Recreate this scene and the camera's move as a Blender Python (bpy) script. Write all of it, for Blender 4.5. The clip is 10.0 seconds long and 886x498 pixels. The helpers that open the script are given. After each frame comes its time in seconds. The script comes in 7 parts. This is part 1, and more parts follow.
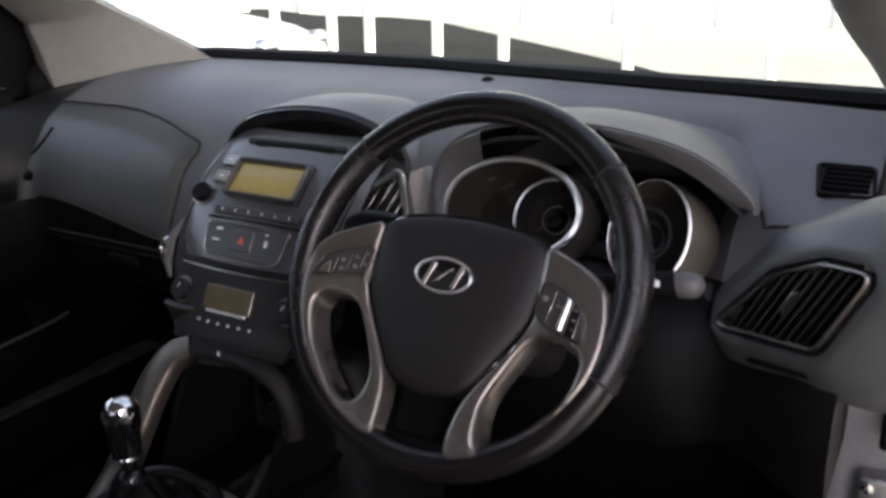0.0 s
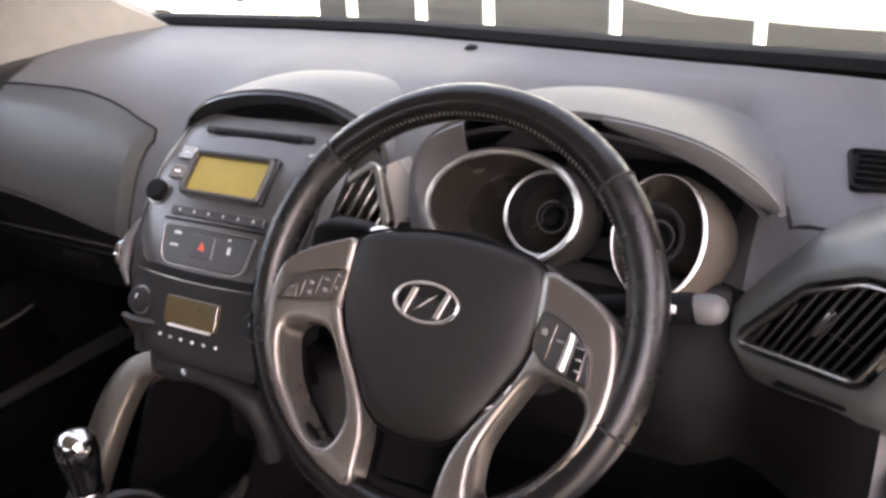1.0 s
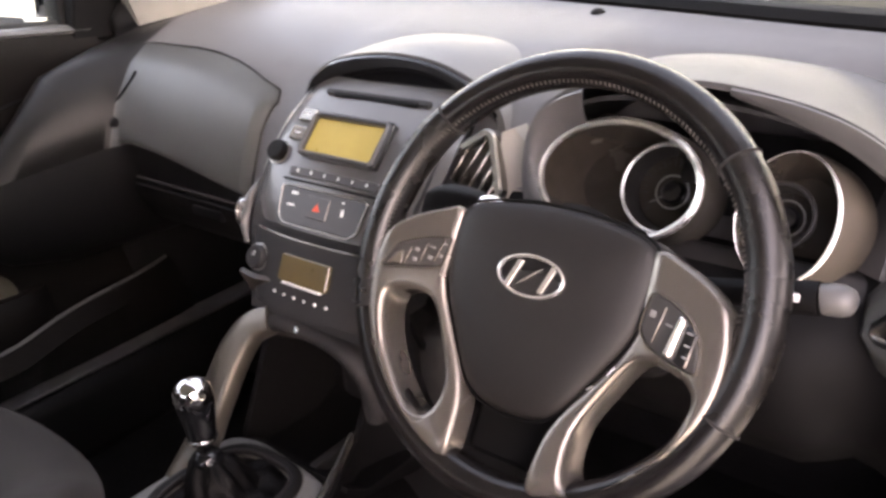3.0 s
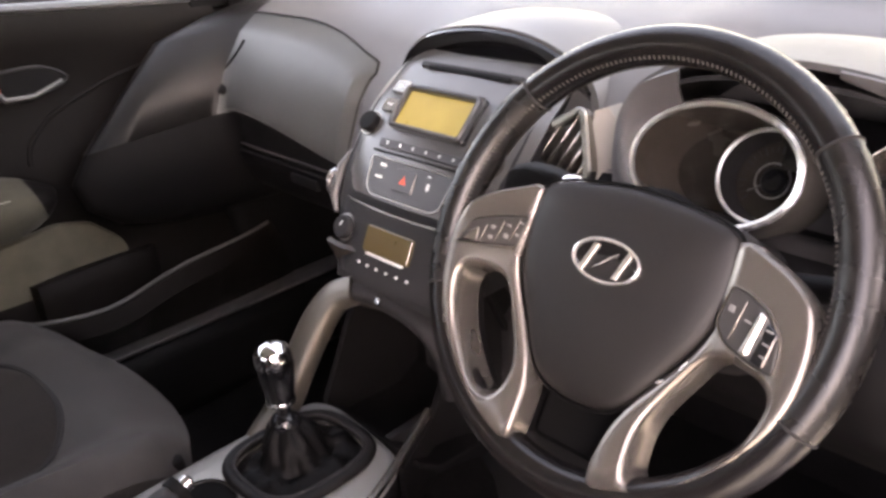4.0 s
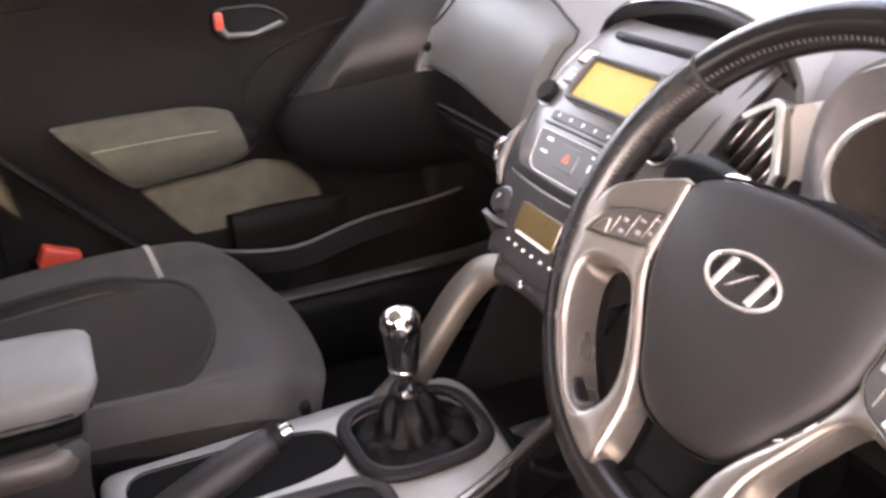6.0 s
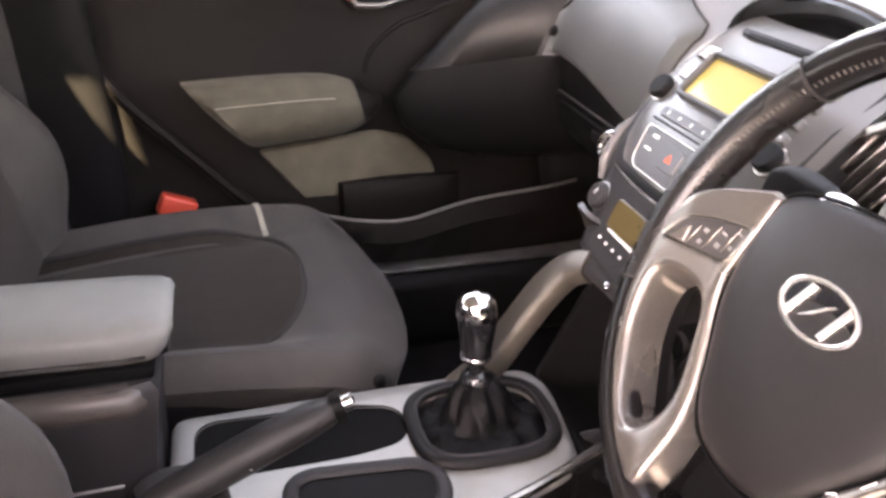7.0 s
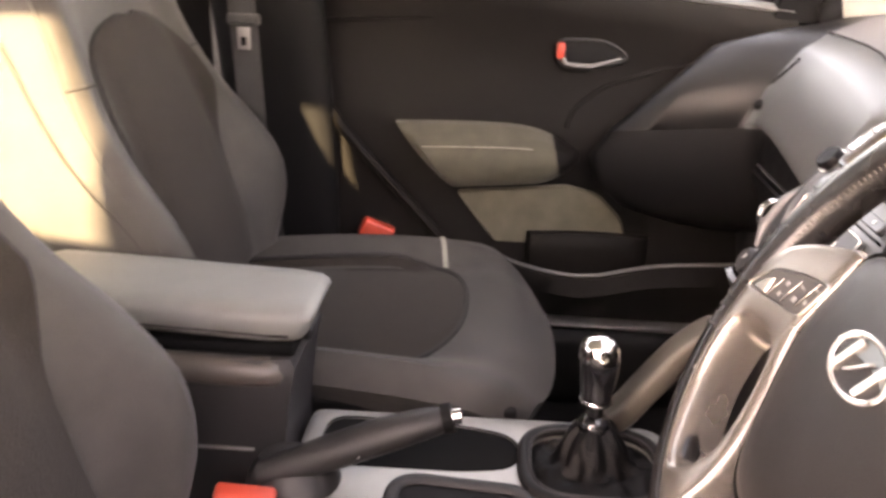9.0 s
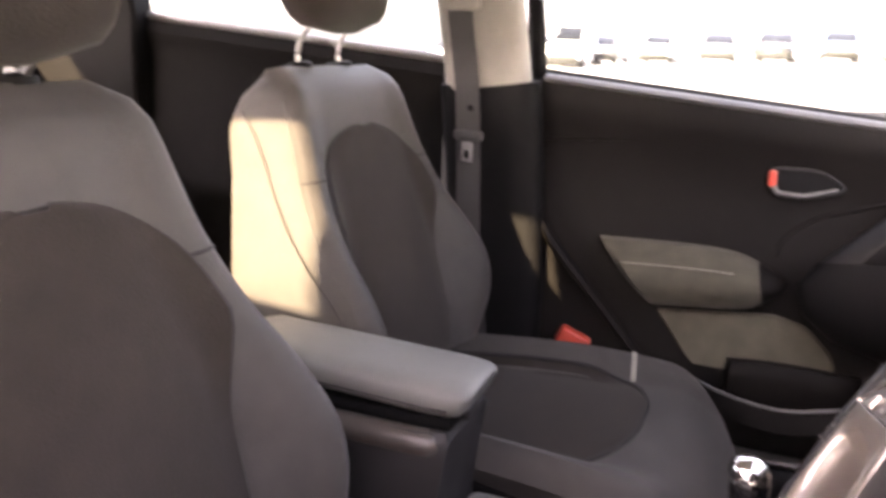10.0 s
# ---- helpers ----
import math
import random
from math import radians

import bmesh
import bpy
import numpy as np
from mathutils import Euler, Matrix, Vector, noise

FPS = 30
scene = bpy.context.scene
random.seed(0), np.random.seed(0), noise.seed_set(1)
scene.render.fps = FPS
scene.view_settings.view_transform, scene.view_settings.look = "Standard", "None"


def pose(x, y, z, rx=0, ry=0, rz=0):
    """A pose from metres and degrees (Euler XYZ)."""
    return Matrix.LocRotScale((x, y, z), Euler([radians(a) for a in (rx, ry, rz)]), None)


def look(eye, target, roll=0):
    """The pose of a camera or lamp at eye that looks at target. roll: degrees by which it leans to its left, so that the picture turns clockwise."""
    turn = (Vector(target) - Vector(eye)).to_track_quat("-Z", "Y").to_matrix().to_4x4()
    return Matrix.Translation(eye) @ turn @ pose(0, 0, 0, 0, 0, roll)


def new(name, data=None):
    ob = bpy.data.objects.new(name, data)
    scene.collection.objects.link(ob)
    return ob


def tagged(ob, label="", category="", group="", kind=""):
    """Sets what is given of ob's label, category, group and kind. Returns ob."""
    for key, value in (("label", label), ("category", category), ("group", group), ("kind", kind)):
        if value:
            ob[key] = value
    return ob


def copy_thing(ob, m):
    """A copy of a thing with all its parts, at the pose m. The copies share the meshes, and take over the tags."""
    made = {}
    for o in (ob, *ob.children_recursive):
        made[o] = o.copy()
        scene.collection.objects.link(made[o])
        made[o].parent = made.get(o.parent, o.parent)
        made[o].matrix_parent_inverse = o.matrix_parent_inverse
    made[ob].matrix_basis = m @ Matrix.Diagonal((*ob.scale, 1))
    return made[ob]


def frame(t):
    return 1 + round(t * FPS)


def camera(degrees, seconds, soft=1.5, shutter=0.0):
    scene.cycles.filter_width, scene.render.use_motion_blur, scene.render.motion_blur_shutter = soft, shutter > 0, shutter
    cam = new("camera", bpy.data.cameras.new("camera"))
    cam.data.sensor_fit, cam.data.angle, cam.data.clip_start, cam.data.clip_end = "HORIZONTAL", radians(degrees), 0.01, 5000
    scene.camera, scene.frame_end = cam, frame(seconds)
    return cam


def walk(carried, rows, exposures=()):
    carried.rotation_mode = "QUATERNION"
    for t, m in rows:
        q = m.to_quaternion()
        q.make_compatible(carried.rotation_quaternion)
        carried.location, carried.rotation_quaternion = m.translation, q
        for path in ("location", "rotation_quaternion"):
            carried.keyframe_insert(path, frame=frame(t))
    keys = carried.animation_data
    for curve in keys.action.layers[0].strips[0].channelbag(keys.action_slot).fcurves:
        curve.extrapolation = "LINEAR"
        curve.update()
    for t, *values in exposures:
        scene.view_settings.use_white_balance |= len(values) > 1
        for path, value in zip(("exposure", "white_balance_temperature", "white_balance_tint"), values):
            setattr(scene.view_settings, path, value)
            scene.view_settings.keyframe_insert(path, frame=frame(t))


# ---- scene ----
cam = camera(55.7, 10.0, soft=3.0, shutter=0.4)
PATH = [
    (0, (0.7264, -0.6090, 0.9644), (-0.2396, 1.0325, 0.3542), -0.66),
    (0.5, (0.6776, -0.5100, 1.0023), (-0.2639, 1.1112, 0.3057), -2.32),
    (1, (0.6749, -0.5010, 0.9951), (-0.2524, 1.1054, 0.2471), -2.49),
    (1.5, (0.6740, -0.4990, 0.9941), (-0.2663, 1.0885, 0.2224), -2.90),
    (2, (0.6700, -0.5000, 0.9929), (-0.3202, 1.0489, 0.2052), -2.94),
    (3.5, (0.6851, -0.4650, 0.9906), (-0.5718, 0.8559, 0.1688), -3.76),
    (4, (0.6915, -0.4510, 0.9829), (-0.6516, 0.7708, 0.1442), -3.80),
    (4.5, (0.6987, -0.4250, 0.9782), (-0.7043, 0.7210, 0.1307), -3.91),
    (5, (0.7021, -0.4110, 0.9693), (-0.7601, 0.6507, 0.1123), -3.24),
    (5.5, (0.6979, -0.3850, 0.9531), (-0.8440, 0.5678, 0.1075), -2.42),
    (6, (0.6921, -0.3400, 0.9469), (-0.9513, 0.4142, 0.0922), -1.82),
    (7.5, (0.6896, -0.2760, 0.9367), (-1.0747, 0.0389, 0.0489), 0.70),
    (8, (0.6987, -0.2680, 0.9342), (-1.0986, -0.0901, 0.0750), -0.12),
    (8.5, (0.7033, -0.2540, 0.9213), (-1.1379, -0.0880, 0.1581), 0.75),
    (9, (0.7574, -0.1890, 0.9208), (-1.0969, -0.2940, 0.1789), 2.04),
    (9.5, (0.7943, -0.1260, 0.9245), (-1.0571, -0.5120, 0.2738), 2.55),
    (10, (0.8155, -0.0840, 0.9184), (-0.9917, -0.7898, 0.4331), 2.43),
]
EXPO = [(0, 1.9, 6250, 26), (0.5, 2.55, 6500, 30), (2, 3.45, 7100, 32), (3.5, 3.52, 7100, 32), (5, 4.12, 7150, 34), (6, 4.34, 7150, 34), (7.5, 4.48, 7250, 33), (8.5, 4.63, 7700, 33), (9, 4.5, 8000, 35), (9.5, 4.3, 7550, 37), (10, 4.08, 7150, 40)]
walk(cam, [(t, look(eye, target, roll)) for t, eye, target, roll in PATH], EXPO)

# ---- light ----
SUN_TO = Vector((1.0, -0.36, 0.415)).normalized()
world = bpy.data.worlds.new("sky")
scene.world = world
world.use_nodes = True
wn = world.node_tree
sky = wn.nodes.new("ShaderNodeTexSky")
sky.sky_type = "NISHITA"
sky.sun_disc = False
sky.sun_elevation = math.asin(SUN_TO.z)
sky.sun_rotation = math.atan2(SUN_TO.x, SUN_TO.y)
sky.dust_density = 3.0
pale = wn.nodes.new("ShaderNodeHueSaturation")
pale.inputs["Saturation"].default_value = 0.45
wn.links.new(sky.outputs[0], pale.inputs["Color"])
wn.links.new(pale.outputs[0], wn.nodes["Background"].inputs[0])
wn.nodes["Background"].inputs[1].default_value = 0.15
sun = new("sun", bpy.data.lights.new("sun", "SUN"))
sun.data.energy = 2.8
sun.data.angle = radians(0.9)
sun.data.color = (1.0, 0.94, 0.54)
sun.matrix_world = look(SUN_TO * 30, (0, 0, 0))


# ---- materials ----
def mat(name, color, rough=0.5, metal=0.0, vary=0.15, scale=40.0, bump=0.0, bscale=900.0, spec=0.5, coat=0.0, sheen=0.0, glow=0.0):
    """A surface with broad stains and fine grain; scales are per metre."""
    m = bpy.data.materials.new(name)
    m.use_nodes = True
    nt = m.node_tree
    b = nt.nodes["Principled BSDF"]
    tc = nt.nodes.new("ShaderNodeTexCoord")
    n1 = nt.nodes.new("ShaderNodeTexNoise")
    n1.inputs["Scale"].default_value = scale
    n1.inputs["Detail"].default_value = 5
    n2 = nt.nodes.new("ShaderNodeTexNoise")
    n2.inputs["Scale"].default_value = scale * 0.13
    n2.inputs["Detail"].default_value = 3
    nt.links.new(tc.outputs["Object"], n1.inputs["Vector"])
    nt.links.new(tc.outputs["Object"], n2.inputs["Vector"])
    mx = nt.nodes.new("ShaderNodeMath")
    mx.operation = "ADD"
    nt.links.new(n1.outputs["Fac"], mx.inputs[0])
    nt.links.new(n2.outputs["Fac"], mx.inputs[1])
    ramp = nt.nodes.new("ShaderNodeMapRange")
    ramp.inputs["From Min"].default_value = 0.7
    ramp.inputs["From Max"].default_value = 1.3
    ramp.inputs["To Min"].default_value = 1 - vary
    ramp.inputs["To Max"].default_value = 1 + vary
    nt.links.new(mx.outputs[0], ramp.inputs["Value"])
    mul = nt.nodes.new("ShaderNodeVectorMath")
    mul.operation = "SCALE"
    mul.inputs[0].default_value = color[:3]
    nt.links.new(ramp.outputs[0], mul.inputs["Scale"])
    nt.links.new(mul.outputs[0], b.inputs["Base Color"])
    rr = nt.nodes.new("ShaderNodeMapRange")
    rr.inputs["To Min"].default_value = max(rough - (0.02 if metal > 0.4 else 0.08), 0.02)
    rr.inputs["To Max"].default_value = min(rough + (0.02 if metal > 0.4 else 0.08), 1.0)
    nt.links.new(n1.outputs["Fac"], rr.inputs["Value"])
    nt.links.new(rr.outputs[0], b.inputs["Roughness"])
    b.inputs["Metallic"].default_value = metal
    b.inputs["Specular IOR Level"].default_value = spec
    b.inputs["Coat Weight"].default_value = coat
    b.inputs["Sheen Weight"].default_value = sheen
    if glow:
        b.inputs["Emission Color"].default_value = (*color[:3], 1)
        b.inputs["Emission Strength"].default_value = glow
    if bump:
        v = nt.nodes.new("ShaderNodeTexVoronoi" if bscale < 1500 else "ShaderNodeTexNoise")
        v.inputs["Scale"].default_value = bscale
        nt.links.new(tc.outputs["Object"], v.inputs["Vector"])
        bp = nt.nodes.new("ShaderNodeBump")
        bp.inputs["Strength"].default_value = bump
        bp.inputs["Distance"].default_value = 0.0006
        nt.links.new(v.outputs[0], bp.inputs["Height"])
        nt.links.new(bp.outputs[0], b.inputs["Normal"])
    return m


def weave(name, color, rough=0.9, pitch=0.0022, spec=0.15):
    """Knitted seat cloth: small nubs as relief over a cloudy colour."""
    m = mat(name, color, rough, vary=0.22, scale=30, sheen=0.08, spec=spec)
    nt = m.node_tree
    b = nt.nodes["Principled BSDF"]
    tc = nt.nodes["Texture Coordinate"]
    v = nt.nodes.new("ShaderNodeTexVoronoi")
    v.inputs["Scale"].default_value = 1.0 / pitch
    nt.links.new(tc.outputs["Object"], v.inputs["Vector"])
    bp = nt.nodes.new("ShaderNodeBump")
    bp.inputs["Strength"].default_value = 0.55
    bp.inputs["Distance"].default_value = 0.0008
    nt.links.new(v.outputs[0], bp.inputs["Height"])
    nt.links.new(bp.outputs[0], b.inputs["Normal"])
    return m


def glass(name, tint=(0.9, 0.95, 0.93)):
    m = bpy.data.materials.new(name)
    m.use_nodes = True
    nt = m.node_tree
    nt.nodes.remove(nt.nodes["Principled BSDF"])
    t = nt.nodes.new("ShaderNodeBsdfTransparent")
    t.inputs[0].default_value = (*tint, 1)
    g = nt.nodes.new("ShaderNodeBsdfGlossy")
    g.inputs["Roughness"].default_value = 0.02
    f = nt.nodes.new("ShaderNodeLayerWeight")
    f.inputs[0].default_value = 0.5
    pw = nt.nodes.new("ShaderNodeMath")
    pw.operation = "POWER"
    pw.inputs[1].default_value = 5.0
    nt.links.new(f.outputs["Facing"], pw.inputs[0])
    am = nt.nodes.new("ShaderNodeMath")
    am.operation = "MULTIPLY_ADD"
    am.inputs[1].default_value = 0.5
    am.inputs[2].default_value = 0.03
    nt.links.new(pw.outputs[0], am.inputs[0])
    mx = nt.nodes.new("ShaderNodeMixShader")
    nt.links.new(am.outputs[0], mx.inputs[0])
    nt.links.new(t.outputs[0], mx.inputs[1])
    nt.links.new(g.outputs[0], mx.inputs[2])
    nt.links.new(mx.outputs[0], nt.nodes["Material Output"].inputs[0])
    return m


DASH = mat("dash_grey", (0.105, 0.1015, 0.1015), 0.46, spec=0.6, bump=0.3, bscale=1100, vary=0.1)
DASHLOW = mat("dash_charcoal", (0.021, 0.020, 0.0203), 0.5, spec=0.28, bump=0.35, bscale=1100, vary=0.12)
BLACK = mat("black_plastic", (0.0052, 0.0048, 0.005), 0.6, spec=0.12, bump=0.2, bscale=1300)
GLOSS = mat("gloss_black", (0.008, 0.008, 0.009), 0.15, coat=0.3)
SILVER = mat("satin_silver", (0.36, 0.336, 0.302), 0.25, metal=0.93, vary=0.05, scale=25)
BRIGHT = mat("bright_silver_ring", (0.82, 0.80, 0.76), 0.24, metal=0.85, vary=0.03, scale=300)
DASHSHEEN = mat("dash_grey_sheen", (0.11, 0.108, 0.105), 0.38, spec=0.55, bump=0.1, bscale=1100, vary=0.08)
DASHPANEL = mat("dash_panel_grey", (0.070, 0.0725, 0.069), 0.38, spec=0.65, bump=0.22, bscale=1100, vary=0.1)
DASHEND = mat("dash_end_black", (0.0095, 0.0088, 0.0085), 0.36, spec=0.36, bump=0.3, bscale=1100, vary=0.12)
BRONZE = mat("warm_satin_plastic", (0.070, 0.060, 0.052), 0.36, spec=0.5, vary=0.08)
# pale warm tone of the vent cheek paints light reflected onto it
CHEEK = mat("warm_lit_plastic", (0.25, 0.225, 0.19), 0.40, spec=0.5, vary=0.08)
RAIL = mat("champagne_satin_metal", (0.160, 0.141, 0.117), 0.30, metal=0.7, vary=0.02, scale=12)
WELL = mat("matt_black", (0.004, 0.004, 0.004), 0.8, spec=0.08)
ARMTOP = mat("pale_grey_leatherette", (0.150, 0.150, 0.138), 0.45, bump=0.4, bscale=900, vary=0.1)
FASCIA = mat("metallic_grey_fascia", (0.15, 0.1465, 0.143), 0.31, metal=0.55, vary=0.06)
CONSOLE = mat("satin_grey_console", (0.255, 0.254, 0.240), 0.36, metal=0.35, vary=0.07)
CHROME = mat("chrome", (0.85, 0.84, 0.82), 0.09, metal=1.0, vary=0.03)
LEATHER = mat("black_leather", (0.011, 0.0098, 0.0092), 0.27, spec=0.5, bump=0.22, bscale=900, vary=0.2)
AIRBAG = mat("soft_black_plastic", (0.0140, 0.0126, 0.0120), 0.42, spec=0.36, bump=0.3, bscale=1300, vary=0.1)
THREAD = mat("pale_thread", (0.085, 0.078, 0.07), 0.8)
TRIM = weave("light_seat_cloth", (0.0415, 0.0370, 0.0336), 0.55, 0.0014, 0.32)
CLOTH = weave("dark_seat_cloth", (0.0235, 0.0188, 0.0160), 0.92, 0.0026)
SEAM = mat("seam", (0.02, 0.018, 0.017), 0.9)
BEIGE = mat("beige_trim", (0.24, 0.222, 0.196), 0.85, vary=0.08, bump=0.3, bscale=2000)
LINING = mat("pale_roof_cloth", (0.50, 0.47, 0.425), 0.9, vary=0.06, bump=0.3, bscale=2000)
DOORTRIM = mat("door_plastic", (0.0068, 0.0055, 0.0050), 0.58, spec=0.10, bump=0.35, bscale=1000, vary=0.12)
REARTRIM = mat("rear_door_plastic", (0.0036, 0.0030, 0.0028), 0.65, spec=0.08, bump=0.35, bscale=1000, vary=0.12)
DOORCLOTH = weave("door_cloth", (0.092, 0.084, 0.062), 0.85, 0.0016)
ARMCLOTH = weave("armrest_cloth", (0.066, 0.060, 0.044), 0.8, 0.0016)
CARPET = mat("carpet", (0.008, 0.0075, 0.0075), 0.98, spec=0.05, bump=1.0, bscale=2400, vary=0.35, scale=120)
RED = mat("red_plastic", (0.50, 0.055, 0.03), 0.45)
LCD = mat("amber_display", (0.29, 0.225, 0.052), 0.3, vary=0.10, coat=0.8, glow=0.045)
LCD2 = mat("dim_amber_display", (0.075, 0.054, 0.018), 0.3, vary=0.10, coat=0.5, glow=0.012)
MARK = mat("white_print", (0.75, 0.75, 0.73), 0.6)
GREYMARK = mat("grey_print", (0.22, 0.215, 0.205), 0.6)
REDMARK = mat("red_print", (0.60, 0.08, 0.04), 0.5, glow=0.05)
BELT = mat("belt_webbing", (0.045, 0.042, 0.042), 0.8, bump=0.6, bscale=1400)
STEEL = mat("dull_metal", (0.35, 0.34, 0.33), 0.4, metal=0.9)
TAGCLOTH = mat("seat_tag", (0.26, 0.25, 0.21), 0.8)
PAINT_W = mat("white_car_paint", (0.78, 0.79, 0.80), 0.25, coat=0.6, vary=0.03)
PAINT_G = mat("grey_car_paint", (0.045, 0.046, 0.05), 0.25, coat=0.6, vary=0.03)
RUBBER = mat("rubber", (0.014, 0.014, 0.014), 0.75)
GLASS = glass("clear_glass")


# ---- mesh helpers ----
def thing(name, label, category, loc=(0, 0, 0), group="", kind=""):
    ob = new(name)
    ob.location = loc
    ob.empty_display_size = 0.05
    return tagged(ob, label, category, group, kind)


def finish(name, bm, material, sharp=40):
    bmesh.ops.recalc_face_normals(bm, faces=bm.faces)
    me = bpy.data.meshes.new(name)
    bm.to_mesh(me)
    bm.free()
    me.materials.append(material)
    me.polygons.foreach_set("use_smooth", [True] * len(me.polygons))
    me.set_sharp_from_angle(angle=radians(sharp))
    return new(name, me)


def part(name, bm, material, parent=None, label="", sharp=40):
    """One mesh object under a thing or a part; the mesh is given in world coordinates."""
    ob = finish(name, bm, material, sharp)
    if parent is not None:
        ob.parent = parent
        if parent.type == "EMPTY":
            ob.matrix_parent_inverse = Matrix.Translation(-parent.location)
    return tagged(ob, label)


def axes(o, x, y=None, z=None):
    """A frame from an origin, an x axis and either a y or a z axis."""
    x = Vector(x).normalized()
    if z is None:
        z = x.cross(Vector(y)).normalized()
    else:
        z = Vector(z).normalized()
    y = z.cross(x).normalized()
    x = y.cross(z)
    m = Matrix((x, y, z)).transposed().to_4x4()
    m.translation = Vector(o)
    return m


ID = Matrix.Identity(4)


def join(*bms):
    out = bms[0]
    for b in bms[1:]:
        me = bpy.data.meshes.new("tmp")
        b.to_mesh(me)
        out.from_mesh(me)
        bpy.data.meshes.remove(me)
        b.free()
    return out


def box(c, s, r=0.004, seg=2, m=ID):
    bm = bmesh.new()
    bmesh.ops.create_cube(bm, size=1)
    bmesh.ops.scale(bm, vec=Vector(s), verts=bm.verts)
    if r:
        bmesh.ops.bevel(bm, geom=bm.edges[:], offset=min(r, min(s) * 0.49), segments=seg, profile=0.5, affect="EDGES")
    bmesh.ops.translate(bm, vec=Vector(c), verts=bm.verts)
    bm.transform(m)
    return bm


def loft(rings, cap=True, loop=True):
    """Skin rings of equal length; loop: each ring is closed."""
    bm = bmesh.new()
    vs = [[bm.verts.new(p) for p in r] for r in rings]
    n = len(rings[0])
    for a, b in zip(vs, vs[1:]):
        for i in range(n if loop else n - 1):
            j = (i + 1) % n
            bm.faces.new((a[i], a[j], b[j], b[i]))
    if cap and loop:
        bm.faces.new(vs[0])
        bm.faces.new(vs[-1])
    return bm


def lathe(profile, m=ID, n=32):
    """Turn (radius, height) pairs round the z axis of m."""
    rings = [[m @ Vector((r * math.cos(2 * math.pi * i / n), r * math.sin(2 * math.pi * i / n), h)) for i in range(n)] for r, h in profile]
    return loft(rings)


def tube(pts, rad, n=12, closed=False, flat=1.0, up=(0, 0, 1)):
    """A swept pipe; rad: one radius or one a point; flat: squash along the second axis."""
    pts = [Vector(p) for p in pts]
    k = len(pts)
    rad = rad if isinstance(rad, (list, tuple)) else [rad] * k
    rings = []
    for i, p in enumerate(pts):
        a = pts[(i - 1) % k] if closed or i else pts[0]
        b = pts[(i + 1) % k] if closed or i < k - 1 else pts[-1]
        t = (b - a).normalized()
        s = t.cross(Vector(up))
        if s.length < 1e-4:
            s = t.cross(Vector((1, 0, 0)))
        s.normalize()
        w = s.cross(t)
        rings.append([p + s * math.cos(2 * math.pi * j / n) * rad[i] + w * math.sin(2 * math.pi * j / n) * rad[i] * flat for j in range(n)])
    if closed:
        rings.append(rings[0])
        bm = loft(rings, cap=False)
        bmesh.ops.remove_doubles(bm, verts=bm.verts, dist=1e-6)
        return bm
    return loft(rings)


def smooth(pts, n=6, closed=False):
    """A smooth line through points; flat points get z = 0."""
    pts = [Vector((*p, 0)) if len(p) == 2 else Vector(p) for p in pts]
    k = len(pts)
    out = []
    for i in range(k if closed else k - 1):
        if closed:
            p0, p1, p2, p3 = pts[i - 1], pts[i], pts[(i + 1) % k], pts[(i + 2) % k]
        else:
            p0, p1, p2, p3 = pts[max(i - 1, 0)], pts[i], pts[i + 1], pts[min(i + 2, k - 1)]
        for j in range(n):
            t = j / n
            out.append(0.5 * (2 * p1 + (p2 - p0) * t + (2 * p0 - 5 * p1 + 4 * p2 - p3) * t * t + (3 * p1 - p0 - 3 * p2 + p3) * t ** 3))
    if not closed:
        out.append(pts[-1])
    return out


def rounded(poly, r=0.01, n=4):
    """Round the corners of a flat polygon."""
    poly = [Vector((*p[:2], 0)) for p in poly]
    out = []
    k = len(poly)
    for i, p in enumerate(poly):
        a, b = poly[i - 1] - p, poly[(i + 1) % k] - p
        d = min(r, a.length * 0.45, b.length * 0.45)
        s, e = p + a.normalized() * d, p + b.normalized() * d
        for j in range(n + 1):
            t = j / n
            out.append((1 - t) ** 2 * s + 2 * t * (1 - t) * p + t * t * e)
    return out


def grow(poly, d):
    """Move a closed flat outline outwards by d (inwards if negative)."""
    k = len(poly)
    area = sum(poly[i].x * poly[(i + 1) % k].y - poly[(i + 1) % k].x * poly[i].y for i in range(k))
    out = []
    for i, p in enumerate(poly):
        t = (poly[(i + 1) % k] - poly[i - 1]).normalized()
        out.append(p + Vector((t.y, -t.x, 0)) * d * (1 if area > 0 else -1))
    return out


def slab(poly, m=ID, z0=0.0, z1=0.004, bev=0.001):
    """A plate with an eased front edge; poly is in the xy plane of m."""
    poly = [Vector((*p[:2], 0)) for p in poly]
    inner = grow(poly, -bev)
    rings = [[m @ (p + Vector((0, 0, z0))) for p in poly], [m @ (p + Vector((0, 0, z1 - bev))) for p in poly], [m @ (p + Vector((0, 0, z1))) for p in inner]]
    return loft(rings)


def collar(poly, m, width, z0, z1, bev=0.001):
    """A frame round an opening: poly is the opening, width the frame's."""
    poly = [Vector((*p[:2], 0)) for p in poly]
    out = grow(poly, width)
    o2, i2 = grow(poly, width - bev), grow(poly, bev)
    seq = [(poly, z0), (poly, z1 - bev), (i2, z1), (o2, z1), (out, z1 - bev), (out, z0), (poly, z0)]
    bm = loft([[m @ (p + Vector((0, 0, z))) for p in ring] for ring, z in seq], cap=False)
    bmesh.ops.remove_doubles(bm, verts=bm.verts, dist=1e-6)
    return bm


